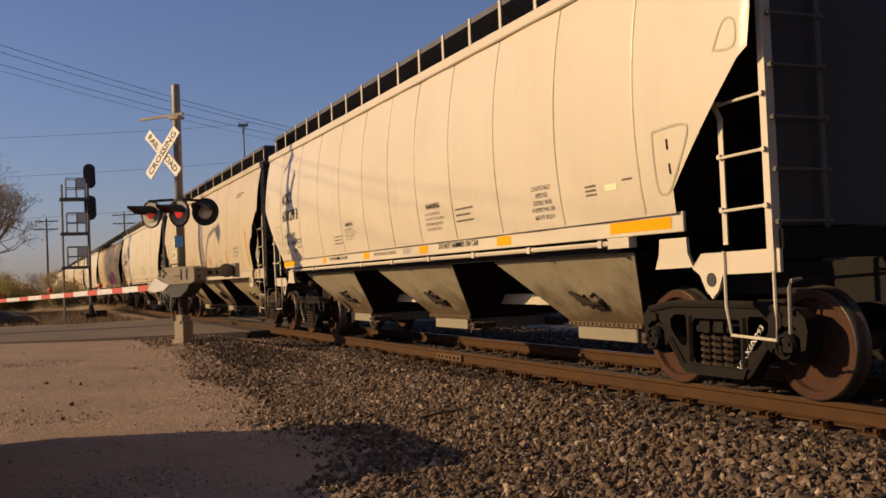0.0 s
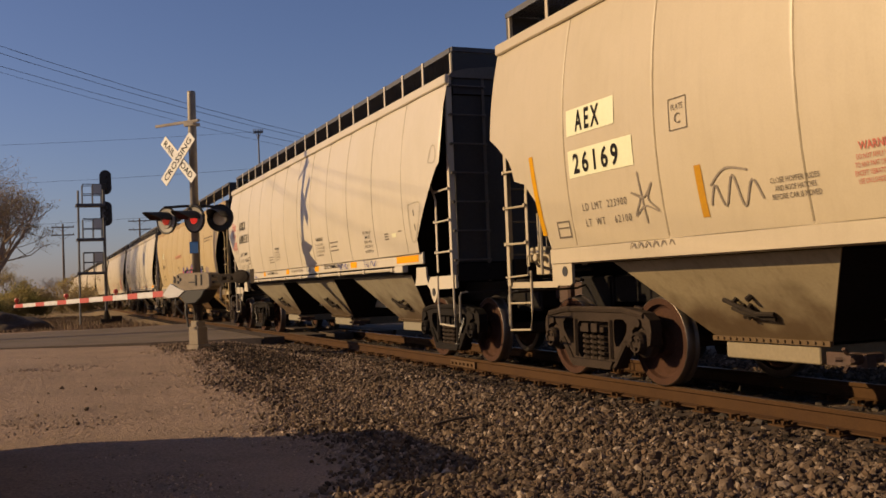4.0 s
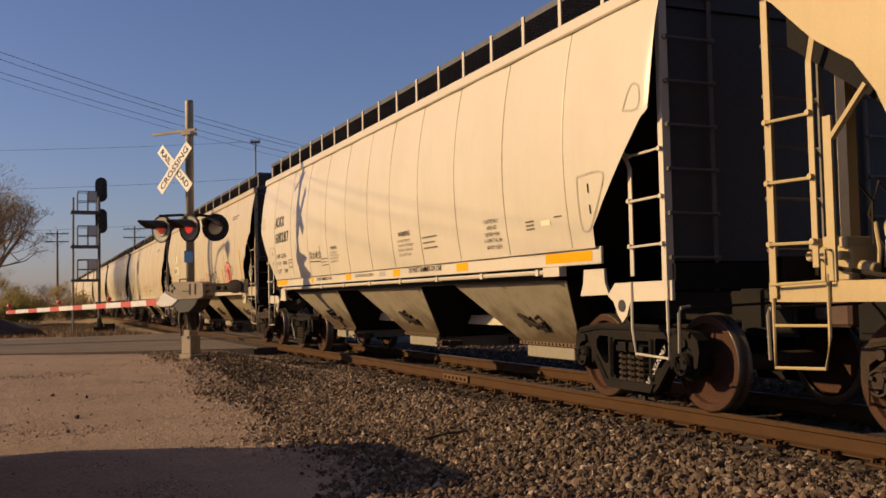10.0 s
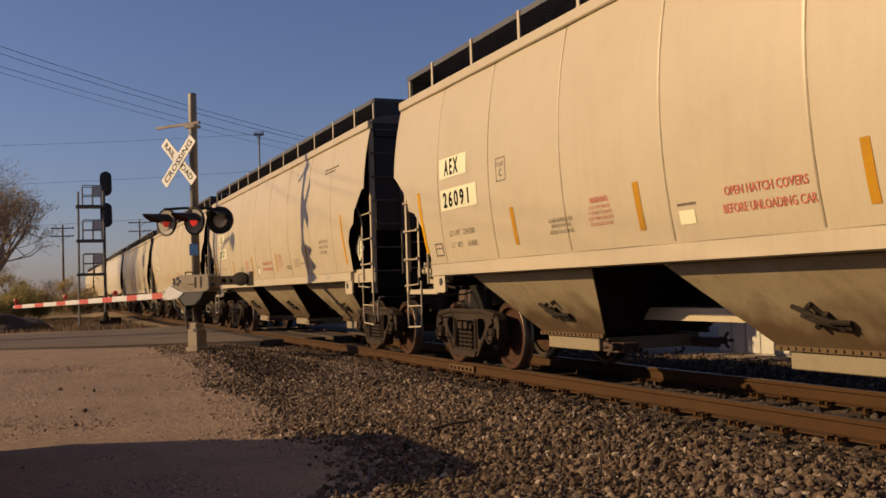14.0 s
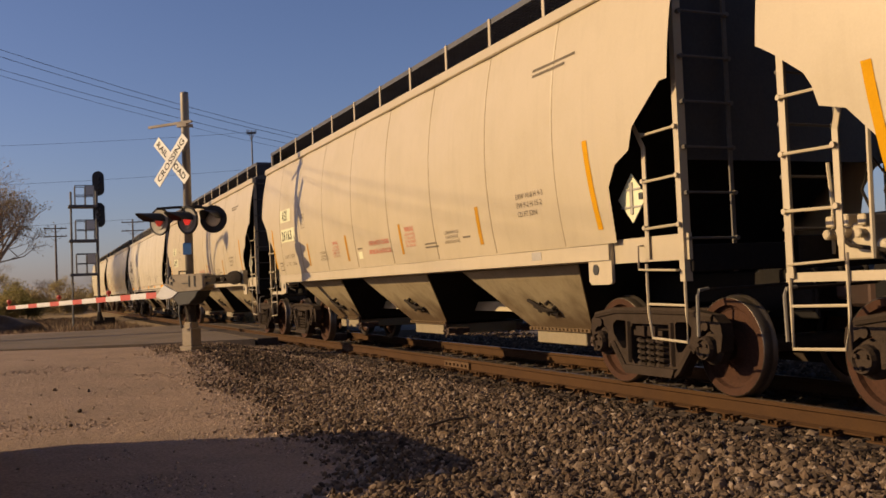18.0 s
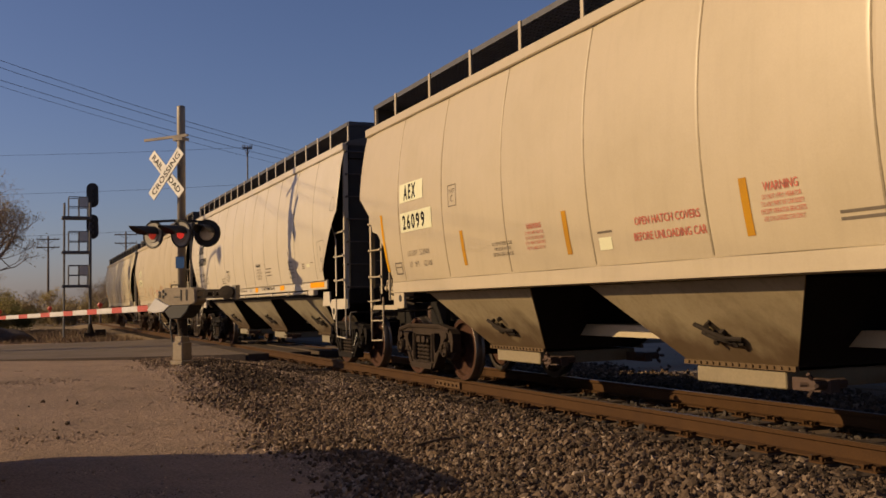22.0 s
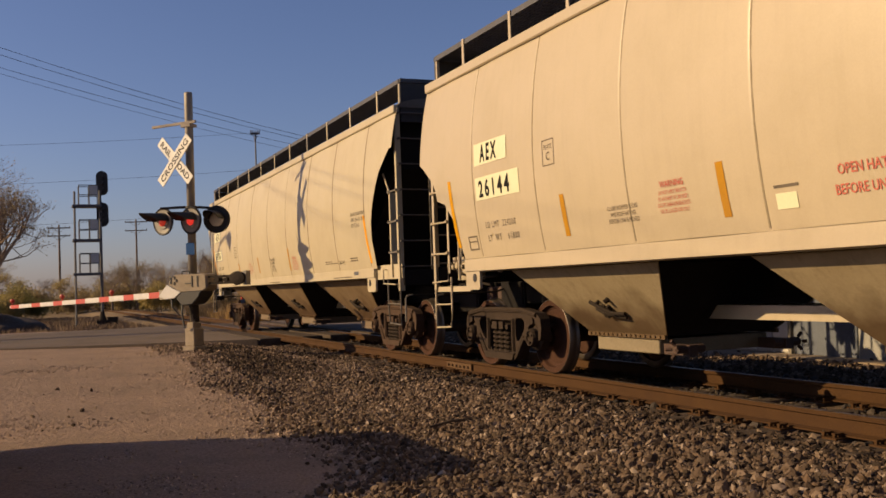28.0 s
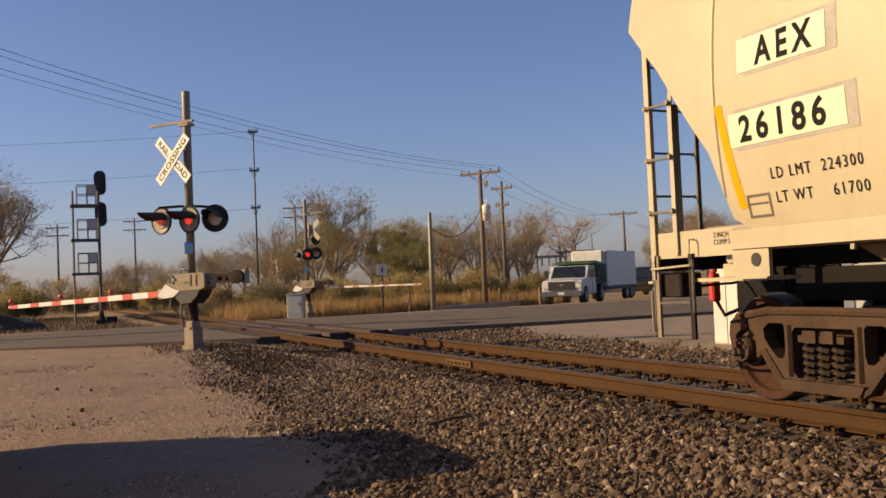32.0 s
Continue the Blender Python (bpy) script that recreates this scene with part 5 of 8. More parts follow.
def stroke(car, pts, width, mat, off=SKIN + 0.004, name="graffiti_stroke", close=False):
    """A sprayed line through the points (x, z) on the near side."""
    fine = []
    pts = [(x + SHIFT, z) for x, z in list(pts) + ([pts[0]] if close else [])]
    for i in range(len(pts) - 1):
        p0, p1, p2, p3 = pts[max(i - 1, 0)], pts[i], pts[i + 1], pts[min(i + 2, len(pts) - 1)]
        for j in range(5):
            t = j / 5
            q = []
            for c in range(2):
                q.append(0.5 * (2 * p1[c] + (p2[c] - p0[c]) * t + (2 * p0[c] - 5 * p1[c] + 4 * p2[c] - p3[c]) * t * t + (3 * p1[c] - p0[c] - 3 * p2[c] + p3[c]) * t ** 3))
            fine.append(q)
    fine.append(list(pts[-1]))
    bm = B()
    prev = None
    for i, (x, z) in enumerate(fine):
        a, b = fine[max(i - 1, 0)], fine[min(i + 1, len(fine) - 1)]
        dx, dz = b[0] - a[0], b[1] - a[1]
        l = math.hypot(dx, dz) or 1
        nx, nz = -dz / l * width / 2, dx / l * width / 2
        cur = (bm.verts.new(on_side(car, x + nx, z + nz, off)), bm.verts.new(on_side(car, x - nx, z - nz, off)))
        if prev:
            bm.faces.new((prev[0], prev[1], cur[1], cur[0]))
        prev = cur
    fixed_normals(bm)
    return part(name, bm, mat, car)


def blob(car, pts, mat, off=SKIN + 0.003, name="graffiti_fill"):
    bm = B()
    bm.faces.new([bm.verts.new(on_side(car, x + SHIFT, z, off + 0.006)) for x, z in pts])
    bmesh.ops.triangulate(bm, faces=bm.faces)
    fixed_normals(bm)
    return part(name, bm, mat, car)


def frame_box(car, x0, x1, z0, z1, w, mat):
    for a in ((x0, x1, z0, z0 + w), (x0, x1, z1 - w, z1), (x0, x0 + w, z0 + w, z1 - w), (x1 - w, x1, z0 + w, z1 - w)):
        patch(car, "stencil_line", *a, mat)


def plate_c(car, x, z, mat):
    frame_box(car, x - 0.13, x + 0.13, z - 0.14, z + 0.14, 0.010, mat)
    words(car, "PLATE", x - 0.085, z + 0.035, 0.05, 0.17, mat, bold=-0.005)
    words(car, "C", x - 0.045, z - 0.085, 0.09, 0.08, mat, bold=0.0)


def routing_board(car, x, z):
    frame_box(car, x - 0.13, x + 0.13, z - 0.09, z + 0.09, 0.02, "faint")
    patch(car, "stencil_line", x - 0.10, x + 0.10, z + 0.01, z + 0.025, "faint")


def placard(car, x, z, y):
    """Square placard holder standing on its corner."""
    bm = B()
    r = 0.235
    prism(bm, [(x, z + r), (x + r, z), (x, z - r), (x - r, z)], y, y + 0.012)
    fixed_normals(bm)
    p = part("placard_holder", bm, "plate", car, "white diamond placard holder")
    part("placard_bar", fixed_box(x - 0.022, x + 0.022, y - 0.012, y - 0.001, z - 0.15, z + 0.15), "stain", p)
    part("placard_clip", fixed_box(x - 0.17, x + 0.17, y - 0.012, y - 0.001, z - 0.09, z - 0.075), "stain", p)
    part("placard_clip", fixed_box(x - 0.10, x + 0.16, y - 0.012, y - 0.001, z + 0.075, z + 0.09), "stain", p)
    part("placard_lock", fixed_box(x + 0.13, x + 0.19, y - 0.015, y - 0.001, z - 0.02, z + 0.04), "black", p)


def fixed_box(*a):
    bm = B()
    box(bm, *a)
    return bm


# tan cars
c = PROTO["aex"]
for x, z0, z1, lean in ((-6.80, 1.62, 2.50, 0.12), (-4.02, 1.61, 2.05, 0.02), (-1.48, 1.61, 2.06, 0.02), (1.22, 1.61, 2.06, 0.02), (3.97, 1.61, 2.08, 0.02), (6.70, 1.61, 2.50, 0.10)):
    patch(c, "reflective_tape", x - 0.045, x + 0.045, z0, z1, "amber" if z1 > 2.4 else "dullorange", "upright orange reflective tape", lean=lean)
plate_c(c, -4.24, 2.52, "faint")
routing_board(c, -6.38, 1.66)
NOTICE = (("CLOSE HOPPER SLIDES", 0.50), ("AND ROOF HATCHES", 0.42), ("BEFORE CAR IS MOVED", 0.50))
for i, (s, w) in enumerate(NOTICE):
    words(c, s, -3.16 - w / 2 + 0.2, 1.80 - 0.062 * i, 0.042, w, "faint", bold=0.0)
words(c, "WARNING", -2.32, 1.93, 0.06, 0.34, "red")
CAUTION = (("DO NOT APPLY VIBRATOR", 0.40), ("TO ANY PART OF CAR BODY", 0.44), ("EXCEPT VIBRATOR BRACKETS", 0.46), ("USE ON LOADED CAR ONLY", 0.42))
for i, (s, w) in enumerate(CAUTION):
    words(c, s, -2.15 - w / 2, 1.87 - 0.055 * i, 0.036, w, "red", bold=0.0)
patch(c, "label_plate", -0.92, -0.70, 1.62, 1.74, "plate", "small white notice plate")
bars(c, -0.93, 1.78, (0.26,), "faint")
words(c, "OPEN HATCH COVERS", -0.28, 1.81, 0.075, 0.92, "red")
words(c, "BEFORE UNLOADING CAR", -0.32, 1.67, 0.075, 1.02, "red")
words(c, "WARNING", 1.42, 1.93, 0.07, 0.36, "red")
for i, (s, w) in enumerate(CAUTION):
    words(c, s, 1.60 - w / 2, 1.87 - 0.055 * i, 0.036, w, "red", bold=0.0)
bars(c, 2.12, 1.70, (0.40, 0.46), "faint")
for i, (s, w) in enumerate(NOTICE):
    words(c, s, 3.1 - w / 2, 1.80 - 0.062 * i, 0.042, w, "faint", bold=0.0)
bars(c, 3.45, 1.72, (0.22,), "faint")
for i, s in enumerate(("EXW 10-8 H 9-3", "EW 9-2 H 15-2", "CU FT 5204")):
    words(c, s, 5.05, 2.06 - 0.10 * i, 0.06, (0.62, 0.58, 0.45)[i], "faint", bold=0.0)
patch(c, "label_plate", 5.2, 5.42, 1.36, 1.45, "stain", "small tag on the sill", flat=-1.549)
bars(c, 5.5, 3.42, (0.9, 0.7), "faint", 0.03, 0.06)
placard(c, 7.10, 1.88, -1.47)

# cream cars
c = PROTO["aokx"]
for x, w in ((-6.43, 0.95), (-3.88, 0.20), (-1.47, 0.28), (1.0, 0.30), (3.49, 0.36), (6.22, 0.96)):
    patch(c, "reflective_tape", x - w / 2, x + w / 2, 1.475, 1.58, "orange", "orange reflector strip on the sill", flat=-1.5335)
patch(c, "label_plate", 0.2, 0.5, 1.49, 1.57, "stain", "grey overpainted patch", flat=-1.5325)
words(c, "DO NOT HAMMER ON CAR", 1.55, 1.505, 0.075, 1.25, "ink", flat=-1.5345)
words(c, "DO NOT HAMMER ON CAR", -3.55, 1.505, 0.06, 1.05, "ink", flat=-1.5345)
words(c, "VENT CAR WHEN UNLOADING", -1.1, 1.505, 0.055, 1.0, "faint", flat=-1.5345)
for x, h, w in ((1.40, 0.075, 0.48), (-2.22, 0.06, 0.42)):
    words(c, "WARNING", x, 2.05, h, w, "ink")
    for i, (s, q) in enumerate((("DO NOT APPLY VIBRATOR", 1.45), ("TO ANY PART OF THE CAR BODY", 1.8), ("EXCEPT VIBRATOR BRACKETS", 1.65), ("USE ON LOADED CAR ONLY", 1.45))):
        words(c, s, x - w * 0.15, 2.04 - h * (1.0 + 0.9 * i), h * 0.55, w * q * 0.76, "faint", bold=0.0)
    bars(c, x + (w * 1.95 if h > 0.07 else -w * 1.7), 1.97 if h > 0.07 else 1.90, (w * 1.15, w * 0.95, w * 1.1), "faint", h * 0.3, h)
for i, s in enumerate(("CONDITIONALLY", "APPROVED", "CONTROL VALVE", "IF DEFECTIVE, SEE", "AAR F.M. RULE 4")):
    w = (0.50, 0.32, 0.48, 0.58, 0.50)[i]
    words(c, s, 4.59 - w * 0.41, 2.015 - 0.078 * i, 0.048, w * 0.82, "ink", bold=0.0)
bars(c, 5.47, 1.945, (0.20, 0.19, 0.20), "faint", 0.02, 0.042)
patch(c, "label_plate", 5.82, 6.02, 1.885, 1.945, "plate", "small pale label")
bars(c, 6.11, 1.955, (0.16,), "faint", 0.016)
routing_board(c, -5.31, 1.92)
for d in (-1, 1):   # pressed stiffeners near the ends, their shading drawn as flat darker lines
    stroke(c, [(d * 6.64, 2.32), (d * 7.06, 2.33), (d * 7.11, 2.22), (d * 6.84, 1.84), (d * 6.72, 1.77), (d * 6.63, 1.85)], 0.022, "stiff", SKIN, "pressed_stiffener", True)
    stroke(c, [(d * 7.50, 2.84), (d * 7.74, 2.83), (d * 7.75, 3.02), (d * 7.62, 3.05)], 0.02, "stiff", SKIN, "pressed_stiffener", True)
    for z in (2.19, 1.98):
        patch(c, "slot", d * 6.84 - 0.012, d * 6.84 + 0.012, z - 0.045, z + 0.045, "ink")

# ochre car with its graffiti
c = PROTO["cefx"]
SHIFT = 0.14
patch(c, "label_plate", -6.42, -5.84, 2.66, 2.88, "plate", "white label with reporting letters")
words(c, "CEFX", -6.38, 2.69, 0.16, 0.50, "ink")
words(c, "19147", -6.34, 2.19, 0.21, 0.64, "ink")
patch(c, "stencil_line", -5.66, -5.40, 2.26, 2.275, "faint")
plate_c(c, -5.15, 2.45, "ink")
words(c, "LD LMT 223900", -6.38, 1.86, 0.075, 0.78, "ink", bold=0.0)
words(c, "LT WT  62100", -6.38, 1.70, 0.075, 0.74, "ink", bold=0.0)
routing_board(c, -6.85, 1.68)
words(c, "DO NOT HAMMER ON CAR", -2.13, 2.50, 0.12, 1.86, "red")
words(c, "ARI THROUGH SILL", -2.9, 1.35, 0.105, 1.20, "ink", flat=-1.5475, bold=0.03)
for x, w in ((-3.67, 0.40), (-1.30, 0.55), (6.55, 0.97), (4.2, 0.34)):
    patch(c, "reflective_tape", x - w / 2, x + w / 2, 1.36, 1.46, "dullorange", "faded orange reflector strip", flat=-1.549)
bars(c, -4.9, 1.55, (0.5,), "faint")
for s, x, z, w in (("CLOSE LOCK AND O", -1.60, 2.10, 0.86), ("COVERS AND OUTLETS", -1.60, 2.005, 0.92), ("NOTE: CAR HAS THREE", -1.78, 1.83, 1.0), ("MINER 1020 GRV", -1.52, 1.735, 0.72)):
    words(c, s, x, z, 0.055, w, "ink", bold=0.0)
words(c, "CAUTION", -0.62, 1.56, 0.05, 0.3, "ink", bold=0.0)
words(c, "2 INCH HF COMP SHOES", 4.79, 1.475, 0.05, 0.68, "ink", bold=0.01)
for i, row in enumerate(((0.0, 0.36, 0.42, 0.72, 0.78, 1.22, 1.28, 1.66), (0.0, 0.32, 0.38, 0.76, 0.82, 1.06))):
    for a, b in zip(row[::2], row[1::2]):
        patch(c, "stencil_line", 5.18 + a, 5.18 + b, 2.885 - 0.088 * i, 2.925 - 0.088 * i, "faint")
patch(c, "data_panel", 4.28, 4.72, 1.80, 2.06, "ink", "black data panel with white lines")
frame_box(c, 4.28, 4.72, 1.80, 2.06, 0.02, "plate")
patch(c, "stencil_line", 4.49, 4.505, 1.82, 2.04, "plate", off=SKIN + 0.004)
patch(c, "stencil_line", 4.30, 4.70, 1.86, 1.875, "plate", off=SKIN + 0.004)
# white hand lettering: I, a heart, SKYE
stroke(c, [(-4.30, 2.08), (-3.92, 2.07)], 0.035, "white_paint")
stroke(c, [(-4.10, 2.07), (-4.12, 1.70)], 0.035, "white_paint")
stroke(c, [(-4.30, 1.69), (-3.88, 1.68)], 0.035, "white_paint")
stroke(c, [(-3.22, 1.64), (-3.46, 1.94), (-3.40, 2.08), (-3.24, 1.98), (-3.10, 2.07), (-3.00, 1.95), (-3.22, 1.64)], 0.03, "white_paint")
stroke(c, [(-2.46, 1.98), (-2.62, 2.02), (-2.72, 1.94), (-2.56, 1.86), (-2.50, 1.74), (-2.72, 1.69)], 0.035, "white_paint")
stroke(c, [(-2.38, 2.04), (-2.38, 1.68)], 0.03, "white_paint")
stroke(c, [(-2.22, 1.92), (-2.38, 1.82), (-2.24, 1.68)], 0.03, "white_paint")
stroke(c, [(-2.14, 2.03), (-2.06, 1.88), (-1.98, 2.04), (-2.06, 1.88), (-2.10, 1.66)], 0.03, "white_paint")
stroke(c, [(-1.68, 2.04), (-1.88, 2.02), (-1.88, 1.86), (-1.72, 1.86), (-1.88, 1.86), (-1.90, 1.70), (-1.66, 1.70)], 0.03, "white_paint")
# the large red and blue piece: red letter shapes on a ragged blue ground
SHIFT = 0.0
PIECE = [
    [(0.65, 1.43), (0.88, 1.91), (1.22, 2.0), (1.3, 1.74), (1.48, 1.58), (1.59, 1.83), (1.92, 1.84), (1.7, 1.43), (1.12, 1.4)],
    [(1.76, 1.42), (1.68, 1.72), (1.93, 1.94), (2.36, 2.09), (2.42, 1.94), (2.2, 1.76), (2.53, 1.67), (2.58, 1.47), (2.19, 1.4)],
    [(2.33, 1.55), (2.53, 2.1), (3.16, 2.13), (3.2, 2.02), (2.78, 1.98), (2.74, 1.85), (3.04, 1.82), (2.91, 1.58), (2.9, 1.4), (2.54, 1.4)],
    [(3.09, 1.6), (3.2, 1.88), (3.34, 2.08), (3.76, 2.06), (3.9, 1.91), (3.8, 1.71), (3.55, 1.58), (3.29, 1.56)],
    [(3.83, 1.62), (3.96, 1.94), (4.16, 2.06), (4.3, 1.99), (4.21, 1.84), (4.28, 1.75), (4.05, 1.7)],
    [(4.42, 1.94), (4.54, 1.74), (4.98, 1.68), (4.64, 1.6), (4.6, 1.4), (4.3, 1.51), (3.83, 1.42), (4.14, 1.63), (3.91, 1.76), (4.28, 1.75)],
    [(-0.1, 1.92), (0.14, 2.04), (0.11, 1.80), (0.0, 1.72)],
    [(0.20, 1.74), (0.42, 1.87), (0.52, 1.84), (0.38, 1.62), (0.24, 1.65)],
]
for j, g in enumerate(PIECE):
    stroke(c, g, 0.22, "blue_mist", SKIN + 0.0015 + 0.0001 * j, close=True)
    stroke(c, g, 0.13, "blue_spray", SKIN + 0.003 + 0.0002 * j, close=True)
for j, g in enumerate(PIECE):
    blob(c, g, "red_spray", SKIN + 0.004 + 0.0004 * j)
    stroke(c, g, 0.035, "blue_spray", SKIN + 0.0125 + 0.0002 * j, close=True)
for g in ([(1.0, 1.5), (1.1, 1.86), (1.14, 1.6)], [(2.0, 1.5), (2.1, 1.86), (2.24, 1.98)], [(2.62, 1.5), (2.7, 1.7), (2.86, 1.64)], [(3.4, 1.95), (3.5, 1.7), (3.66, 1.9), (3.7, 1.72)], [(4.1, 1.72), (4.36, 1.66), (4.7, 1.67)]):
    stroke(c, g, 0.03, "pink_spray", SKIN + 0.015)
for g in ([(5.23, 1.72), (5.46, 1.92), (5.30, 1.62), (5.20, 1.72)], [(5.28, 1.86), (5.59, 1.96), (5.39, 1.60)], [(5.44, 1.74), (5.63, 1.80), (5.56, 1.64), (5.46, 1.70)], [(5.62, 1.86), (5.72, 1.68), (5.86, 1.93), (5.74, 1.70), (5.90, 1.76)], [(5.36, 1.51), (5.44, 1.58), (5.58, 1.54)], [(5.70, 1.95), (5.92, 1.90)]):
    stroke(c, g, 0.030, "blue_spray")
# faint scratched oval with a few lines in it
stroke(c, [(6.78, 1.84), (6.92, 2.00), (7.12, 2.03), (7.28, 1.92), (7.26, 1.70), (7.06, 1.60), (6.86, 1.66)], 0.006, "faint", close=True)
for g in ([(6.84, 1.93), (7.06, 1.90), (7.28, 1.93)], [(6.95, 1.68), (7.05, 1.665), (7.16, 1.69)], [(7.04, 1.86), (7.02, 1.75), (7.08, 1.74)]):
    stroke(c, g, 0.005, "faint")

# oldest car
c = PROTO["old"]
SHIFT = 0.0
for x, z0, z1, lean in ((-7.18, 1.62, 2.46, 0.16), (-3.68, 1.60, 1.92, 0.03), (-1.20, 1.60, 1.98, 0.03), (1.88, 1.58, 2.06, 0.03), (7.35, 1.55, 2.35, 0.10)):
    patch(c, "reflective_tape", x - 0.045, x + 0.045, z0, z1, "orange" if z1 > 2.2 else "dullorange", "upright orange reflective tape", lean=lean)
for x0, x1, z0, z1 in ((-7.08, -6.16, 2.66, 2.92), (-7.22, -6.02, 2.10, 2.36)):
    patch(c, "overpainted_patch", x0 + 0.06, x1 + 0.10, z0 - 0.03, z1 + 0.03, "stain", "greyish repainted patch", off=SKIN - 0.002)
    patch(c, "label_plate", x0, x1, z0, z1, "plate", "white label with black characters", off=SKIN + 0.002)
words(c, "AEX", -6.88, 2.685, 0.215, 0.60, "ink", off=SKIN + 0.005, bold=0.03, space=1.45)
words(c, "26186", -7.10, 2.125, 0.215, 0.90, "ink", off=SKIN + 0.005, bold=0.03, space=1.4)
words(c, "LD LMT  224300", -6.82, 1.815, 0.085, 0.88, "ink", bold=0.0, space=1.25)
words(c, "LT WT    61700", -6.80, 1.635, 0.085, 0.88, "ink", bold=0.0, space=1.25)
routing_board(c, -7.0, 1.63)
plate_c(c, -3.98, 2.23, "ink")
words(c, "2 INCH HF", -7.68, 1.42, 0.045, 0.28, "ink", flat=-1.489, bold=0.0)
words(c, "COMP SHOES", -7.68, 1.36, 0.045, 0.36, "ink", flat=-1.489, bold=0.0)
words(c, "JACK LIFT", -7.34, 1.37, 0.03, 0.22, "ink", flat=-1.529, bold=0.0)
words(c, "WARNING", -2.40, 1.83, 0.04, 0.24, "red")
for i, (q, w) in enumerate(CAUTION):
    words(c, q, -2.42, 1.775 - 0.052 * i, 0.034, w * 0.98, "red", bold=0.0)
bars(c, 0.10, 1.845, (0.14,), "faint", 0.05, 0.075)
for i, (q, w) in enumerate((("INTERIOR", 0.36), ("COATED", 0.29), ("01-19 CFRS", 0.42))):
    words(c, q, 0.12, 1.765 - 0.082 * i, 0.058, w, "ink", bold=0.0)
words(c, "37300", 0.30, 1.845, 0.058, 0.24, "ink", bold=0.0)
words(c, "WARNING", 2.12, 1.805, 0.065, 0.36, "red")
for i, (q, w) in enumerate(CAUTION):
    words(c, q, 2.12, 1.745 - 0.055 * i, 0.038, w * 1.1, "red", bold=0.0)
bars(c, 4.64, 1.645, (0.48, 0.80), "faint", 0.014, 0.036)
words(c, "BLT-01-97", 5.56, 1.585, 0.06, 0.33, "ink", bold=0.0)
bars(c, 6.26, 1.655, (0.42, 0.42), "faint", 0.02, 0.042)
for x0, x1 in ((5.08, 6.20), (-0.30, 0.76), (-5.0, -4.2)):
    patch(c, "stencil_line", x0, x1, 1.335, 1.352, "faint", flat=-1.549)
patch(c, "label_plate", 6.33, 6.60, 1.37, 1.43, "steelgrey", "small dark tag on the sill", flat=-1.551)
for i, s in enumerate(("EXW 10-8 H 8-9", "EW  8-6 H 15-0", "CU FT 5161")):
    words(c, s, 6.60, 2.375 - 0.095 * i, 0.068, (0.70, 0.69, 0.40)[i], "ink", bold=0.0)
# red end-of-train flag unit, set beside the last coupler to fit the camera's view
bm = B()
box(bm, -8.97, -8.89, -0.56, -0.46, 0.84, 1.12)
box(bm, -8.96, -8.90, -0.54, -0.48, 1.12, 1.20)
bevelled(bm, 0.015)
part("end_of_train_unit", bm, "gatered", c, "red end-of-train marker beside the coupler")
bm = B()
tube(bm, [(-8.93, -0.50, 0.86), (-8.93, -0.40, 0.70), (-8.86, -0.1, 0.80)], 0.02, 6)
part("marker_hose", bm, "black", c)
for _y in (-1.50, 1.50):     # heavy step hangers under the rear corner
    for _x in (-8.47, -7.98):
        bm = B()
        box(bm, _x - 0.028, _x + 0.028, _y - 0.012, _y + 0.012, 0.56, 1.30)
        part("step_hanger", bm, "machine" if _x < -8.2 else "soot", c, "flat dark step hanger")
bm = B()
box(bm, -8.50, -8.20, -1.46, -1.22, 0.92, 1.14)
bevelled(bm, 0.015)
part("step_bracket", bm, "soot", c)
bm = B()
box(bm, -8.05, -7.10, -1.47, -1.10, 1.055, 1.085)
part("deck_plate", bm, "old", c)
bm = B()
box(bm, -7.74, -7.48, -1.36, -1.14, 1.085, 1.20)
cyl(bm, (-7.60, -1.40, 1.24), (-7.60, -1.10, 1.24), 0.05, n=8)
cyl(bm, (-7.52, -1.30, 1.20), (-7.52, -1.30, 1.34), 0.035, n=8)
bevelled(bm, 0.008)
part("slack_adjuster", bm, "old", c, "pale painted brake lever housing")


# kind of each car and the place of its middle in the train
CONSIST = [("aex", 111.65), ("aokx", 94.25), ("aex", 77.39), ("aokx", 59.90), ("cefx", 42.13), ("aokx", 24.15), ("aex", 6.88),
           ("aex", -10.56), ("aex", -27.61), ("aex", -44.99), ("aokx", -62.15), ("aex", -79.31), ("old", -97.16)]
CARS = []
_used = set()
for kind, u in CONSIST:
    if kind in _used:
        c = copy_thing(PROTO[kind], pose(u, 0, 0))
    else:
        c = PROTO[kind]
        _used.add(kind)
    CARS.append(c)


def number_tan(car, num, ld, lt):
    for x0, x1, z0, z1 in ((-6.12, -5.22, 2.60, 2.87), (-6.12, -4.95, 2.17, 2.45)):
        patch(car, "label_plate", x0, x1, z0, z1, "plate", "white label with black characters", off=SKIN + 0.001)
    words(car, "AEX", -5.94, 2.63, 0.215, 0.47, "ink", off=SKIN + 0.004, bold=0.03, space=1.45)
    words(car, num, -6.02, 2.20, 0.215, 0.84, "ink", off=SKIN + 0.004, bold=0.03, space=1.4)
    words(car, "LD LMT  " + ld, -5.94, 1.82, 0.075, 0.80, "faint", bold=0.0, space=1.25)
    words(car, "LT  WT    " + lt, -5.92, 1.66, 0.075, 0.82, "faint", bold=0.0, space=1.25)


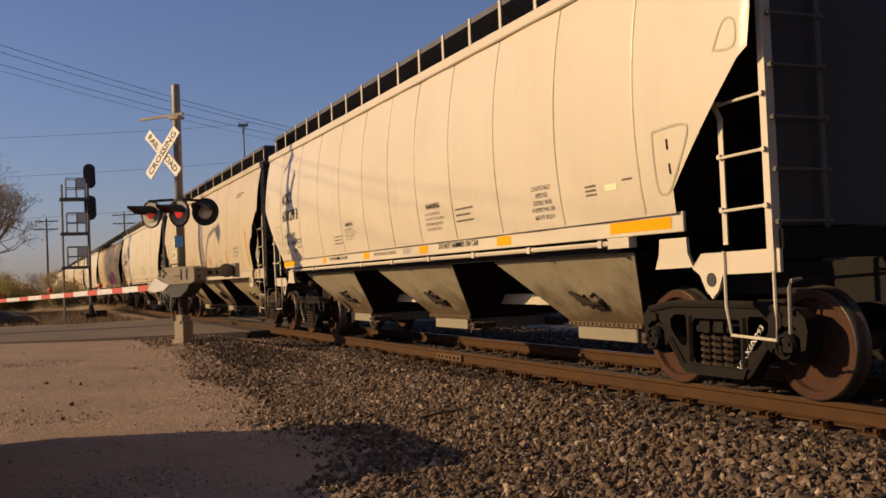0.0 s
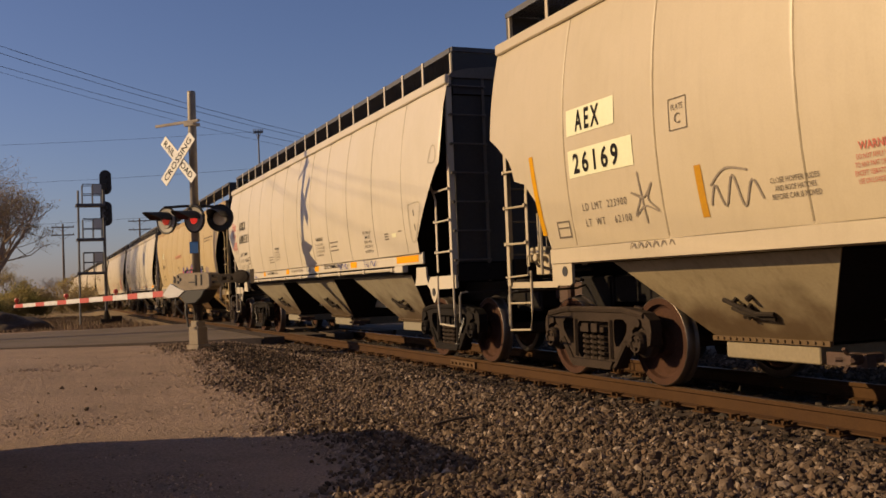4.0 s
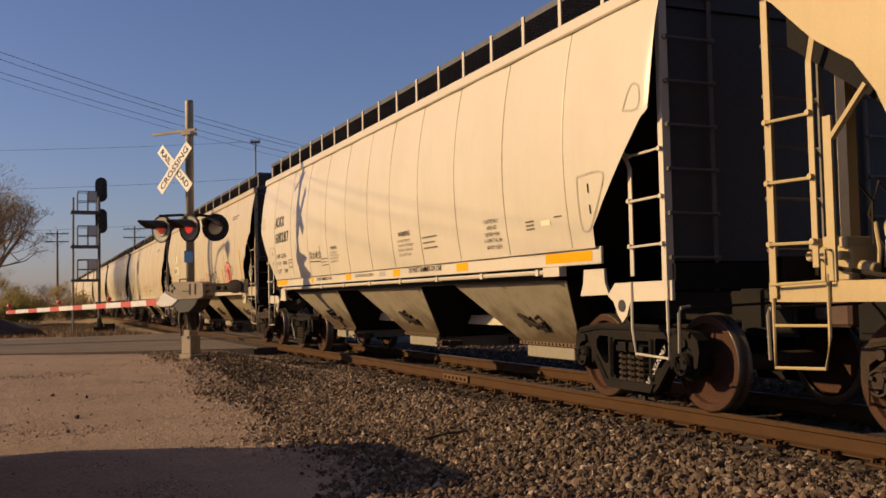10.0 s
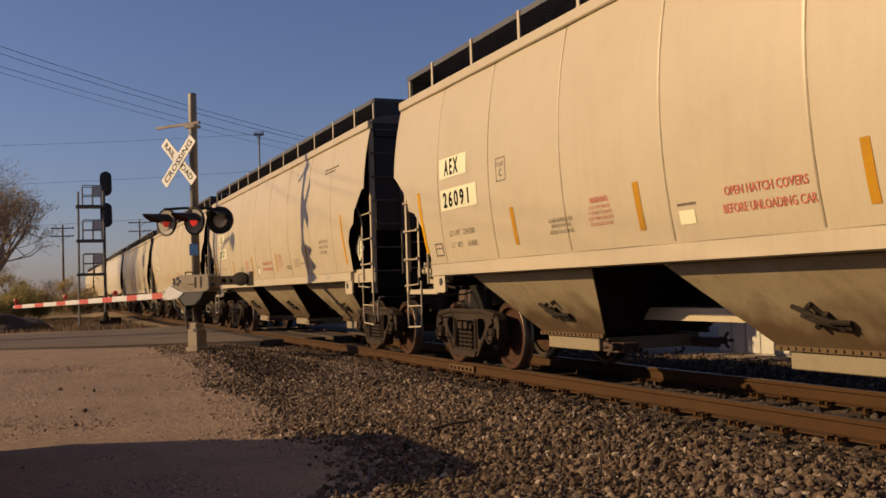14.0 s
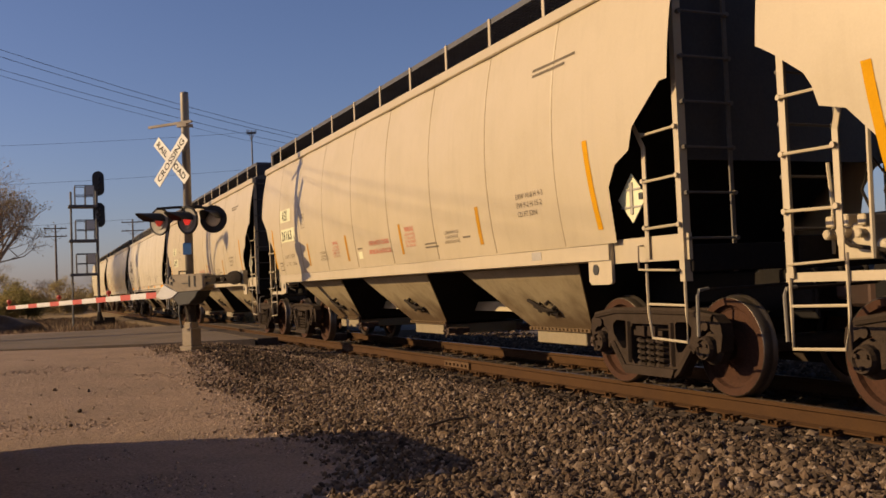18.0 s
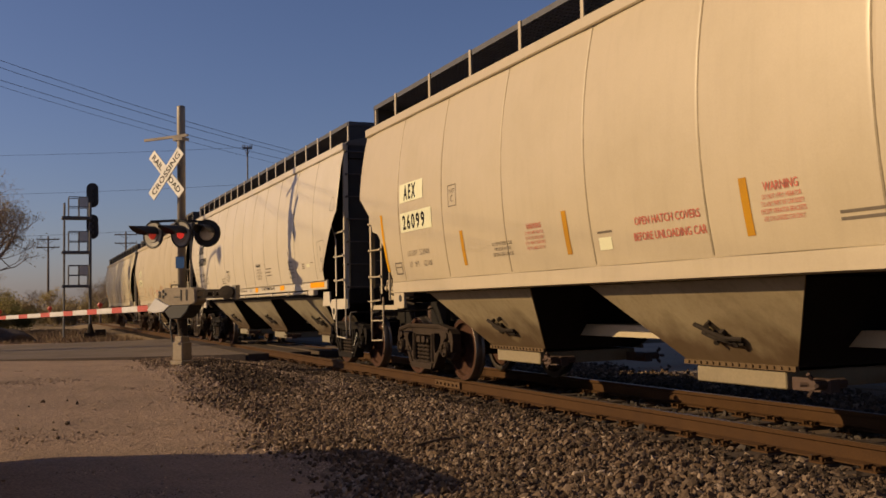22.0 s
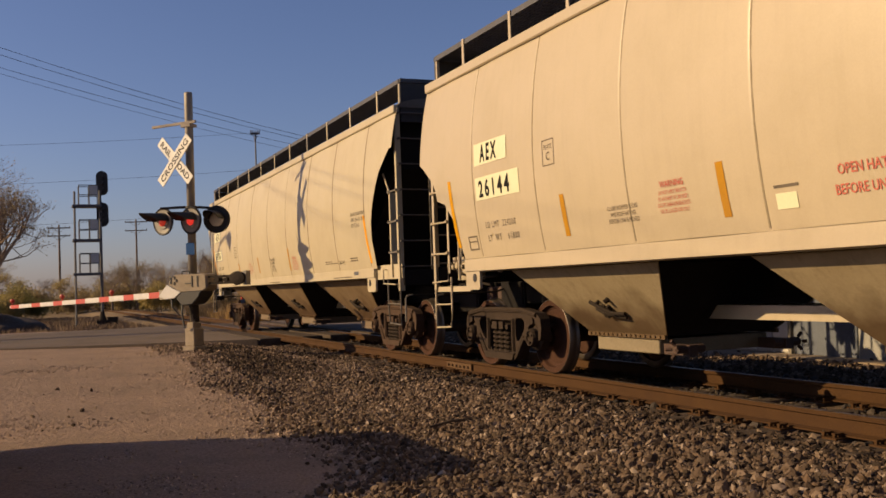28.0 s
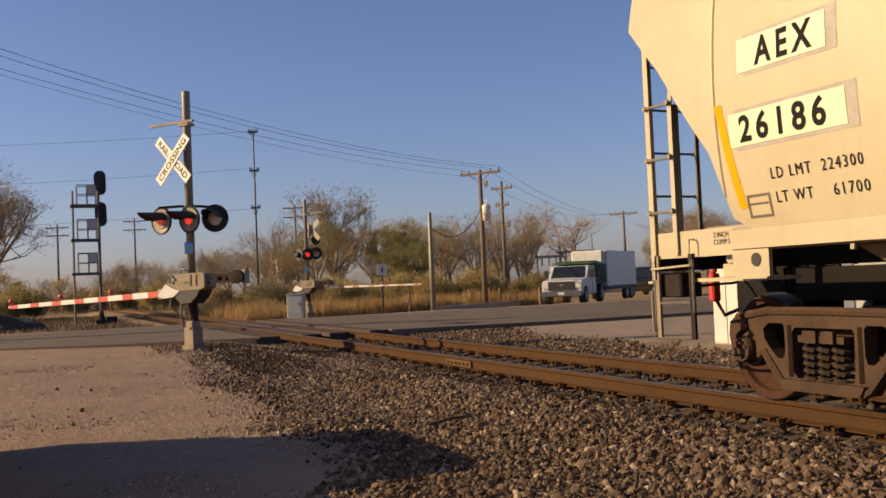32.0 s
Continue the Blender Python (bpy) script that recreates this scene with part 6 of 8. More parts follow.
def number_cream(car, num, ld, lt):
    words(car, "AOKX", -6.51, 2.75, 0.235, 0.86, "ink", bold=0.022, space=1.2)
    words(car, num, -6.49, 2.40, 0.235, 1.20, "ink", bold=0.022, space=1.2)
    for i, (a, b) in enumerate((("LD LMT", ld), ("LT  WT", lt), ("CU FT", "5200"))):
        words(car, a, -6.48, 2.07 - 0.165 * i, 0.085, 0.36, "ink", bold=0.004)
        words(car, b, -6.03 + 0.073 * (6 - len(b)), 2.07 - 0.165 * i, 0.085, 0.073 * len(b), "ink", bold=0.004)
    for d in (-1, 1):
        m = pose(d * 6.66 - (0.74 if d < 0 else -0.30), -1.094, 0.60 if d < 0 else 0.20, 90, 0, 0) @ pose(0, 0, 0, 0, 0, -52 if d < 0 else 50)
        flat_text(car, "AOKX" + num, m, 0.055, 0.52, "white_paint")


for i, num, ld, lt in ((2, "26169", "223900", "62100"), (6, "26091", "224200", "61800"), (7, "26127", "223900", "62100"), (8, "26163", "224100", "61900"), (9, "26099", "223900", "62100"), (11, "26144", "224200", "61800")):
    number_tan(CARS[i], num, ld, lt)
for i, num, ld, lt in ((1, "600293", "225300", "60700"), (3, "600331", "226400", "60600"), (5, "600287", "225300", "60700"), (10, "600289", "225400", "60600")):
    SHIFT = 0.14 if i == 3 else 0.07 if i == 1 else 0.0
    number_cream(CARS[i], num, ld, lt)
SHIFT = 0.0

# graffiti that single cars carry
c = CARS[3]
for i, (s, x, w) in enumerate((("Eat", -7.33, 0.50), ("My", -7.26, 0.40), ("ASS", -7.20, 0.48))):
    words(c, s, x, 2.80 - 0.27 * i, 0.22, w, "red_spray", bold=0.0)
for g in ([(-5.38, 1.58), (-5.38, 1.47)], [(-5.30, 1.58), (-5.38, 1.53), (-5.28, 1.47)], [(-5.20, 1.47), (-5.14, 1.54), (-5.08, 1.47)], [(-4.96, 1.54), (-5.02, 1.50), (-4.94, 1.47)], [(-4.86, 1.50), (-4.80, 1.53), (-4.86, 1.47), (-4.76, 1.48)],
          [(2.6, 1.47), (2.62, 1.58), (2.74, 1.47), (2.76, 1.58)], [(2.84, 1.47), (2.92, 1.57), (3.0, 1.47)], [(3.16, 1.56), (3.06, 1.53), (3.16, 1.47)], [(4.2, 1.47), (4.2, 1.58), (4.36, 1.47), (4.42, 1.58)], [(4.5, 1.5), (4.6, 1.56), (4.66, 1.48), (4.8, 1.56)]):
    stroke(c, g, 0.024, "blue_spray")
c = CARS[2]
stroke(c, [(-4.92, 2.10), (-4.86, 1.62)], 0.02, "grey_spray")
stroke(c, [(-5.05, 1.92), (-4.86, 1.86), (-4.72, 1.98), (-4.80, 1.84), (-4.66, 1.72), (-4.86, 1.78), (-5.02, 1.70), (-4.92, 1.86), (-5.05, 1.92)], 0.018, "grey_spray")
stroke(c, [(-3.92, 1.70), (-3.84, 1.86), (-3.74, 1.68), (-3.62, 1.92), (-3.52, 1.66), (-3.40, 1.86), (-3.30, 1.70)], 0.02, "grey_spray")
stroke(c, [(-3.90, 1.86), (-3.70, 1.98), (-3.44, 1.94)], 0.018, "grey_spray")
for k in range(6):
    x = -5.2 + 0.12 * k
    stroke(c, [(x, 1.40), (x + 0.05, 1.455), (x + 0.09, 1.40)], 0.014, "grey_spray", SKIN + 0.02)
c = CARS[6]
for g in ([(1.72, 2.02), (1.74, 1.80), (1.86, 1.80)], [(1.92, 1.98), (1.94, 1.80), (2.04, 1.80), (2.04, 2.0)], [(2.12, 1.80), (2.12, 2.0), (2.24, 1.80), (2.26, 2.02)], [(2.44, 1.98), (2.32, 1.92), (2.34, 1.80), (2.46, 1.82)], [(2.54, 2.03), (2.54, 1.80)], [(2.54, 1.92), (2.66, 1.92)], [(2.66, 2.04), (2.66, 1.80)],
          [(2.86, 1.82), (2.76, 1.96), (2.82, 2.02), (2.88, 1.95), (2.96, 2.04), (3.0, 1.94), (2.86, 1.82)],
          [(1.76, 1.72), (1.82, 1.56), (1.88, 1.70), (1.96, 1.56), (2.0, 1.72)], [(2.08, 1.70), (2.06, 1.56), (2.2, 1.58)], [(2.3, 1.58), (2.36, 1.72), (2.46, 1.58)], [(2.52, 1.56), (2.54, 1.71), (2.66, 1.66), (2.54, 1.62)], [(2.74, 1.64), (2.84, 1.72), (2.9, 1.6), (2.78, 1.56), (2.74, 1.64)], [(2.96, 1.72), (3.14, 1.73)], [(3.05, 1.72), (3.06, 1.56)], [(1.7, 1.52), (3.2, 1.53)]):
    stroke(c, g, 0.022, "ink")
blob(c, [(4.30, 1.50), (5.18, 1.50), (5.16, 1.64), (5.24, 1.80), (5.26, 2.02), (5.12, 2.18), (4.86, 2.24), (4.58, 2.16), (4.46, 1.98), (4.52, 1.86), (4.62, 1.80), (4.58, 1.70), (4.44, 1.66), (4.34, 1.62)], "pink_spray")
for g in ([(4.30, 1.50), (4.34, 1.62), (4.58, 1.70), (4.46, 1.98), (4.58, 2.16), (4.86, 2.24), (5.12, 2.18), (5.26, 2.02), (5.24, 1.80), (5.16, 1.64), (5.20, 1.50)], [(4.60, 2.0), (4.76, 1.96), (4.92, 2.08)], [(4.90, 1.72), (4.86, 1.90), (4.98, 2.02), (5.10, 1.90), (5.06, 1.72), (4.94, 1.68)], [(4.96, 1.74), (4.94, 1.90), (5.02, 1.94), (5.04, 1.76)], [(4.70, 1.64), (4.62, 1.52)], [(4.9, 1.6), (5.0, 1.54), (5.1, 1.6)], [(4.34, 2.14), (4.50, 2.06)], [(4.30, 2.02), (4.46, 1.98)], [(5.2, 1.7), (5.34, 1.56)],
          [(4.1, 1.62), (4.3, 1.88)], [(5.44, 1.62), (5.56, 1.66), (5.46, 1.54), (5.60, 1.54)], [(5.66, 1.60), (5.74, 1.66), (5.80, 1.58), (5.70, 1.54), (5.66, 1.60)], [(5.88, 1.63), (6.0, 1.67), (5.90, 1.56), (6.04, 1.56)], [(6.10, 1.62), (6.18, 1.68), (6.24, 1.60), (6.14, 1.56), (6.10, 1.62)]):
    stroke(c, g, 0.026, "ink", SKIN + 0.008)
c = CARS[5]
for g in ([(-3.1, 1.72), (-3.06, 1.9), (-2.96, 1.74), (-2.92, 1.9)], [(-2.86, 1.74), (-2.78, 1.86), (-2.74, 1.74)], [(-2.68, 1.74), (-2.64, 1.86), (-2.58, 1.76), (-2.52, 1.88), (-2.5, 1.74)], [(-2.44, 1.8), (-2.36, 1.86), (-2.34, 1.76), (-2.42, 1.74)], [(-2.3, 1.98), (-2.26, 1.74)], [(-3.14, 1.7), (-2.3, 1.68)]):
    stroke(c, [(x * 0.95 - 0.75, z + 0.19) for x, z in g], 0.020, "ink")


# ======== level crossing signals ========
def flasher(root, x, y, z, turn, lens, r=0.285, disc="black"):
    """A round signal lamp with its black background, hood and lens; it looks along -y before it is turned."""
    m = pose(x, y, z, 0, 0, turn)
    bm = B()
    lathe(bm, [(r - 0.03, 0.0), (r - 0.022, -0.012), (r - 0.034, -0.02), (0.17, -0.012), (0.16, -0.03), (0.14, -0.03)], 24)
    lathe(bm, [(0.05, 0.16), (0.10, 0.13), (0.125, 0.06), (0.125, 0.0)], 16)
    fixed_normals(bm)
    head = part("flasher", bm, disc, root, "round flashing light unit with a hood")
    head.matrix_basis = m
    bm = B()
    a = []
    n = 14
    for i in range(n + 1):
        t = math.pi * (0.0 + i / n)
        l = 0.60 * (0.45 + 0.55 * math.sin(t))
        a.append((bm.verts.new((0.175 * math.cos(t), -0.02, 0.175 * math.sin(t))), bm.verts.new((0.15 * math.cos(t), -0.02 - l, 0.15 * math.sin(t) + 0.0)),
                  bm.verts.new((0.144 * math.cos(t), -0.02 - l, 0.144 * math.sin(t) + 0.0)), bm.verts.new((0.168 * math.cos(t), -0.02, 0.168 * math.sin(t)))))
    for p, q in zip(a, a[1:]):
        bm.faces.new((p[0], p[1], q[1], q[0]))
        bm.faces.new((p[3], q[3], q[2], p[2]))
        bm.faces.new((p[1], p[2], q[2], q[1]))
    part("hood", bm, "black", head)
    bm = B()
    lathe(bm, [(r - 0.04, 0.012), (r, 0.008), (r + 0.004, -0.014), (r - 0.012, -0.034), (r - 0.04, -0.022)], 24, caps=False)
    fixed_normals(bm)
    part("rim", bm, "black", head, "black rim of the background disc")
    bm = B()
    w = 0.10 if lens in ("lampred", "lamphalf") else 0.15
    lathe(bm, [(w, -0.02), (w + 0.002, -0.035), (w * 0.66, -0.06), (0.02, -0.072)], 18)
    fixed_normals(bm)
    part("lens", bm, lens, head, {"lampred": "lit red lens", "lampdim": "dark red lens", "lampgrey": "pale unlit lens", "lamphalf": "fading red lens"}[lens], smooth=True)
    return head


def crossing_signal(name, label, m, turn, lenses, far=False):
    """Mast with crossbuck, three flashing lights and the gate machine. turn: the heading of the signs' faces."""
    root = thing(name, label, "crossing signal", "crossing signals", m)
    bm = B()
    lathe(bm, [(0.085, 0.42), (0.085, 5.30), (0.082, 5.36), (0.06, 5.37)], 14, "z")
    fixed_normals(bm)
    part("mast", bm, "galv", root, "weathered grey steel mast", smooth=True)
    bm = B()
    box(bm, -0.14, 0.14, -0.14, 0.14, 0.12, 0.50)
    box(bm, -0.11, 0.11, -0.11, 0.11, 0.44, 0.62)
    bevelled(bm, 0.02)
    part("mast_base", bm, "machine", root, "cast junction box base").matrix_basis = pose(0, 0, 0, 0, 0, 36)
    bm = B()
    box(bm, -0.18, 0.18, -0.18, 0.18, -0.5, 0.13)
    bevelled(bm, 0.025)
    part("footing", bm, "machine", root, "chipped concrete footing").matrix_basis = pose(0, 0, 0, 0, 0, 36)
    face = pose(0, 0, 0, 0, 0, turn)
    # crossbuck
    blades = []
    for i, (s, ang) in enumerate((("RAIL   ROAD", -45), ("CROSSING", 45))):
        bm = B()
        box(bm, -0.62, 0.62, -0.006, 0.006, -0.112, 0.112)
        bl = part("crossbuck_blade", bm, "sign", root, "white crossbuck blade with black letters")
        bl.matrix_basis = pose(0.1, -0.31 if not far else 0.25, 3.93, 0, 0, turn + 6) @ pose(0, -0.014 * i, 0, 0, -ang, 0)
        w = 1.10
        flat_text(bl, s, pose(-w / 2, -0.0085, -0.065, 90, 0, 0), 0.13, w, "ink")
        bm = B()
        box(bm, -0.62, 0.62, 0.0065, 0.010, -0.112, 0.112)
        part("blade_back", bm, "galv", bl)
    # small cross arm with a bell or bracket near the top
    bm = B()
    box(bm, -0.95, 0.25, -0.10, -0.05, 4.70, 4.75)
    box(bm, -0.14, 0.12, -0.10, 0.10, 4.64, 4.70)
    arm = part("top_arm", bm, "concrete", root, "short bracket arm below the mast top")
    arm.matrix_basis = pose(0, 0, 0, 0, 0, turn + 10)
    # lights
    bm = B()
    tube(bm, [(-0.62, -0.02, 2.95), (-0.2, 0, 2.98), (0.2, 0, 2.98), (0.58, 0.0, 2.95)], 0.028, 6)
    cyl(bm, (0, 0, 2.6), (0, 0, 3.0), 0.12, n=12)
    cross = part("light_bar", bm, "black", root)
    cross.matrix_basis = pose(0, 0, 0, 0, 0, 90 if not far else 60)
    for (dx, dy, dz, tn), lens in zip(((-0.15, -0.54, 2.70, turn + 8), (0.13, -0.02, 2.70, turn + 8), (0.12, 0.50, 2.72, 60.0)) if not far else ((-0.1, -0.35, 2.80, turn), (0.16, 0.02, 2.80, 75.0), (0.1, 0.42, 2.85, 80.0)), lenses):
        flasher(root, dx, dy, dz, tn, lens, 0.285, "black" if lens == "lampgrey" or far else "castcase")
    if far:
        flasher(root, 0.05, 0.45, 3.45, turn + 70, "lampdim", 0.2)
    bm = B()
    box(bm, -0.09, 0.09, -0.104, -0.092, 2.0, 2.24)
    tag = part("notice", bm, "bluetag", root, "small blue notice plate")
    tag.matrix_basis = pose(0, 0, 0, 0, 0, 60)
    # gate machine
    bm = B()
    prism(bm, [(-0.36, 1.28), (-0.36, 1.46), (-0.24, 1.60), (0.30, 1.60), (0.35, 1.56), (0.36, 1.30), (0.28, 1.24), (-0.26, 1.22)], -0.17, 0.17)
    bevelled(bm, 0.025)
    mach = part("gate_machine", bm, "machine", root, "grey cast gate machine housing")
    mm = pose(0.12, -0.02, 0, 0, 0, 40) @ Matrix.Diagonal((1.42, 1, 1, 1))
    mach.matrix_basis = mm
    bm = B()
    for i in range(5):
        a = i * 1.257
        box(bm, -0.26 + 0.06 * math.cos(a) - 0.012, -0.26 + 0.06 * math.cos(a) + 0.012, -0.185, -0.165, 1.48 + 0.06 * math.sin(a) - 0.03, 1.48 + 0.06 * math.sin(a) + 0.03)
    box(bm, -0.04, 0.10, -0.182, -0.165, 1.40, 1.42)
    box(bm, 0.08, 0.10, -0.182, -0.165, 1.34, 1.56)
    box(bm, 0.18, 0.20, -0.182, -0.165, 1.34, 1.56)
    part("cover_ribs", bm, "black", mach)
    bm = B()
    prism(bm, [(-0.24, 1.24), (0.28, 1.26), (0.22, 1.12), (0.10, 0.98), (-0.10, 0.96), (-0.20, 1.10)], -0.20, 0.20)
    bevelled(bm, 0.02)
    part("support_bracket", bm, "black", mach)
    bm = B()
    prism(bm, [(-0.52, 1.16), (-0.36, 1.40), (-0.22, 1.30), (-0.10, 1.24), (-0.22, 1.12), (-0.40, 1.10)], -0.215, -0.175)
    bevelled(bm, 0.006)
    part("arm_bracket", bm, "gatewhite", mach, "pale bracket that holds the gate arm")
    bm = B()
    tube(bm, [(-0.16, -0.06, 1.59), (-0.16, -0.06, 1.66), (-0.02, -0.06, 1.66), (-0.02, -0.06, 1.59)], 0.014, 6)
    part("lifting_eye", bm, "black", mach)
    bm = B()
    box(bm, 0.32, 0.98, -0.11, -0.08, 1.50, 1.55)
    box(bm, 0.32, 0.98, -0.11, -0.08, 1.37, 1.42)
    cyl(bm, (0.50, -0.12, 1.46), (0.50, 0.05, 1.46), 0.05, n=10)
    cyl(bm, (0.66, -0.12, 1.46), (0.66, 0.05, 1.46), 0.04, n=10)
    lathe(bm, [(0.05, -0.14), (0.13, -0.12), (0.14, -0.08), (0.10, -0.05)], 14, "y", (0.86, 0, 1.48))
    fixed_normals(bm)
    part("counterweight_arm", bm, "soot", mach)
    bm = B()
    box(bm, 0.94, 1.00, -0.06, 0.07, 1.34, 1.62)
    part("counterweight", bm, "castcase", mach, "pale counterweight plate")
    bm = B()
    cyl(bm, (-0.02, 0.02, 0.4), (0.0, 0.0, 1.1), 0.10, n=12)
    part("lower_mast", bm, "soot", root)
    bm = B()
    tube(bm, [(-0.12, -0.12, 1.1), (-0.13, -0.14, 0.8), (-0.10, -0.12, 0.5)], 0.02, 6)
    tube(bm, [(-0.3, -0.16, 1.2), (-0.28, -0.2, 0.95), (-0.16, -0.14, 0.75)], 0.014, 6)
    lead = part("cable", bm, "black", root)
    lead.matrix_basis = mm
    # gate arm with striped sleeves and small lamps
    n, l = 13, 0.40
    gate = part("gate_arm", fixed_box(-0.0, n * l + 0.35, -0.012, 0.012, -0.03, 0.03), "gatewhite", root, "lowered gate arm striped red and white")
    gdir = math.degrees(math.atan2(-3.02, -4.35)) if not far else math.degrees(math.atan2(3.2, 4.1))
    gate.matrix_basis = pose(-0.2 if not far else 0.25, -0.38 if not far else 0.4, 1.21 if not far else 1.25, 0, 0, gdir) @ pose(0, 0, 0, 0, 1.8 if not far else 0.4, 0)
    for i in range(n):
        w = (0.062 - 0.0018 * i) * (0.7 if far else 1) * (0.4 if far and i % 2 == 0 else 1)
        st = part("stripe", fixed_box(0.35 + i * l + (0.04 if i % 2 == 0 else -0.04), 0.35 + (i + 1) * l - 0.002 + (-0.04 if i % 2 == 0 else 0.04), -0.018, 0.018, -w, w), "gatered" if i % 2 == 0 else "gatewhite", gate, "red stripe" if i % 2 == 0 else "white stripe")
    for x in (1.9, 3.6, 5.45):
        bm = B()
        cyl(bm, (x, 0, 0.05), (x, 0, 0.10), 0.02, n=6)
        lathe(bm, [(0.03, 0.10), (0.05, 0.11), (0.055, 0.15), (0.04, 0.18), (0.01, 0.19)], 10, "z", (x, 0, 0))
        fixed_normals(bm)
        part("gate_lamp", bm, "gatered", gate, "small red gate lamp")
    part("arm_root", fixed_box(-0.15, 0.38, -0.03, 0.03, -0.10, 0.10), "galv", gate)
    return root


crossing_signal("crossing_signal", "level crossing mast with crossbuck, flashing lights and lowered gate", pose(MAST[0], MAST[1], -0.05), 28.0, ("lamphalf", "lampred", "lampgrey"))
crossing_signal("crossing_signal", "crossing mast with lit red lamp beside a lowered gate", pose(-43.9, 5.0, -0.11), 208.0, ("lampdim", "lampred", "lampgrey"), far=True)


def wayside_signal():
    root = thing("railway_signal", "tall dark railway signal with ladder platforms and two heads", "railway signal", m=pose(-53.4, -3.48, -0.30))
    bm = B()
    cyl(bm, (0, 0, 0), (0, 0, 7.0), 0.075, n=10)
    part("post", bm, "steelgrey", root)
    bm = B()
    box(bm, -0.25, 0.25, -0.3, 0.3, -0.3, 0.25)
    cyl(bm, (0, 0, 0.2), (0, 0, 0.7), 0.2, 0.09, n=8)
    box(bm, -0.2, 0.2, 0.25, 0.75, 0, 0.4)
    part("foot", bm, "soot", root)
    bm = B()
    cyl(bm, (0.0, -1.28, -0.4), (0.0, -1.25, 6.95), 0.055, n=8)
    part("outer_post", bm, "steelgrey", root)
    for z in (2.72, 4.46, 6.24):
        bm = B()
        box(bm, -0.45, 0.45, -1.38, -0.02, z - 0.13, z)
        bevelled(bm, 0.01)
        deck = part("platform", bm, "steelgrey", root, "small steel platform")
        for x in (-0.42, 0.42):
            bm = B()
            for y in (-1.05, -0.55, -0.12):
                cyl(bm, (x, y, z), (x, y, z + 1.0), 0.022, n=6)
            for zz in (z + 0.5, z + 1.0):
                cyl(bm, (x, -1.05, zz), (x, -0.12, zz), 0.022, n=6)
            part("railing", bm, "steelgrey", deck)
        bm = B()
        box(bm, 0.40, 0.43, -0.55, -0.12, z + 0.45, z + 0.98)
        part("mesh_panel", bm, "cabinet", deck)
    for z in (5.75, 7.40):
        bm = B()
        n = 20
        pts = []
        for i in range(n):
            a = 2 * math.pi * i / n
            pts.append((0.30 * math.cos(a), 0.30 * math.sin(a) + (0.34 if math.sin(a) > 0 else -0.34)))
        prism(bm, [(y, zz + z) for y, zz in pts], -0.04, 0.04)
        fixed_normals(bm)
        head = part("signal_head", bm, "black", root, "black oval signal head")
        head.matrix_basis = pose(-0.1, 0.12, 0, 0, 0, 75)
        bm = B()
        for zz in (-0.3, 0.0, 0.3):
            cyl(bm, (0, -0.25, z + zz), (0, -0.04, z + zz), 0.10, 0.09, n=10)
        part("hood", bm, "black", head)
        bm = B()
        box(bm, -0.05, 0.05, 0.05, 0.16, z - 0.45, z + 0.15)
        part("wiring_box", bm, "cabinet", head)
    bm = B()
    for i in range(19):
        cyl(bm, (0.0, -1.26, 0.3 + 0.34 * i), (0.25, -1.26, 0.3 + 0.34 * i), 0.015, n=5)
    cyl(bm, (0.25, -1.28, -0.4), (0.25, -1.26, 6.9), 0.03, n=6)
    part("ladder", bm, "steelgrey", root)


wayside_signal()


# ======== poles and wires ========
def utility_pole(x, y, z0, top, label, arms=((0.35, 1.2),), heading=60, can=False, mat="wood", r=0.14):
    root = thing("utility_pole", label, "utility pole", "utility poles", pose(x, y, z0))
    bm = B()
    h = top - z0
    lathe(bm, [(r, -0.4), (r * 0.92, h * 0.5), (r * 0.68, h), (r * 0.4, h + 0.03)], 10, "z")
    fixed_normals(bm)
    part("shaft", bm, mat, root, smooth=True)
    for down, half in arms:
        bm = B()
        box(bm, -half, half, -0.06, 0.06, h - down - 0.12, h - down)
        for s in (-1, 1):
            tube(bm, [(0, -0.07, h - down - 0.6), (s * half * 0.55, -0.07, h - down - 0.1)], 0.02, 5)
        for q in (-0.95, -0.55, 0.55, 0.95):
            cyl(bm, (q * half, 0, h - down), (q * half, 0, h - down + 0.16), 0.04, 0.025, n=6)
        part("cross_arm", bm, mat, root).matrix_basis = pose(0, 0, 0, 0, 0, heading)
    if can:
        bm = B()
        lathe(bm, [(0.05, h - 2.72), (0.22, h - 2.70), (0.23, h - 1.95), (0.20, h - 1.86), (0.05, h - 1.84)], 14, "z", (0.36, 0.12, 0))
        for q in (-0.1, 0.1):
            cyl(bm, (0.36 + q, 0.12, h - 1.86), (0.36 + q, 0.12, h - 1.6), 0.03, n=6)
        fixed_normals(bm)
        part("transformer", bm, "sign", root, "pale transformer can", smooth=True)
        bm = B()
        for q in (-0.25, 0.35, 0.55):
            cyl(bm, (q, 0.1, h - 0.95), (q, 0.1, h - 0.6), 0.05, n=6)
        box(bm, -0.4, 0.7, 0.05, 0.13, h - 0.72, h - 0.66)
        part("cutout_switches", bm, "galv", root)
    return root


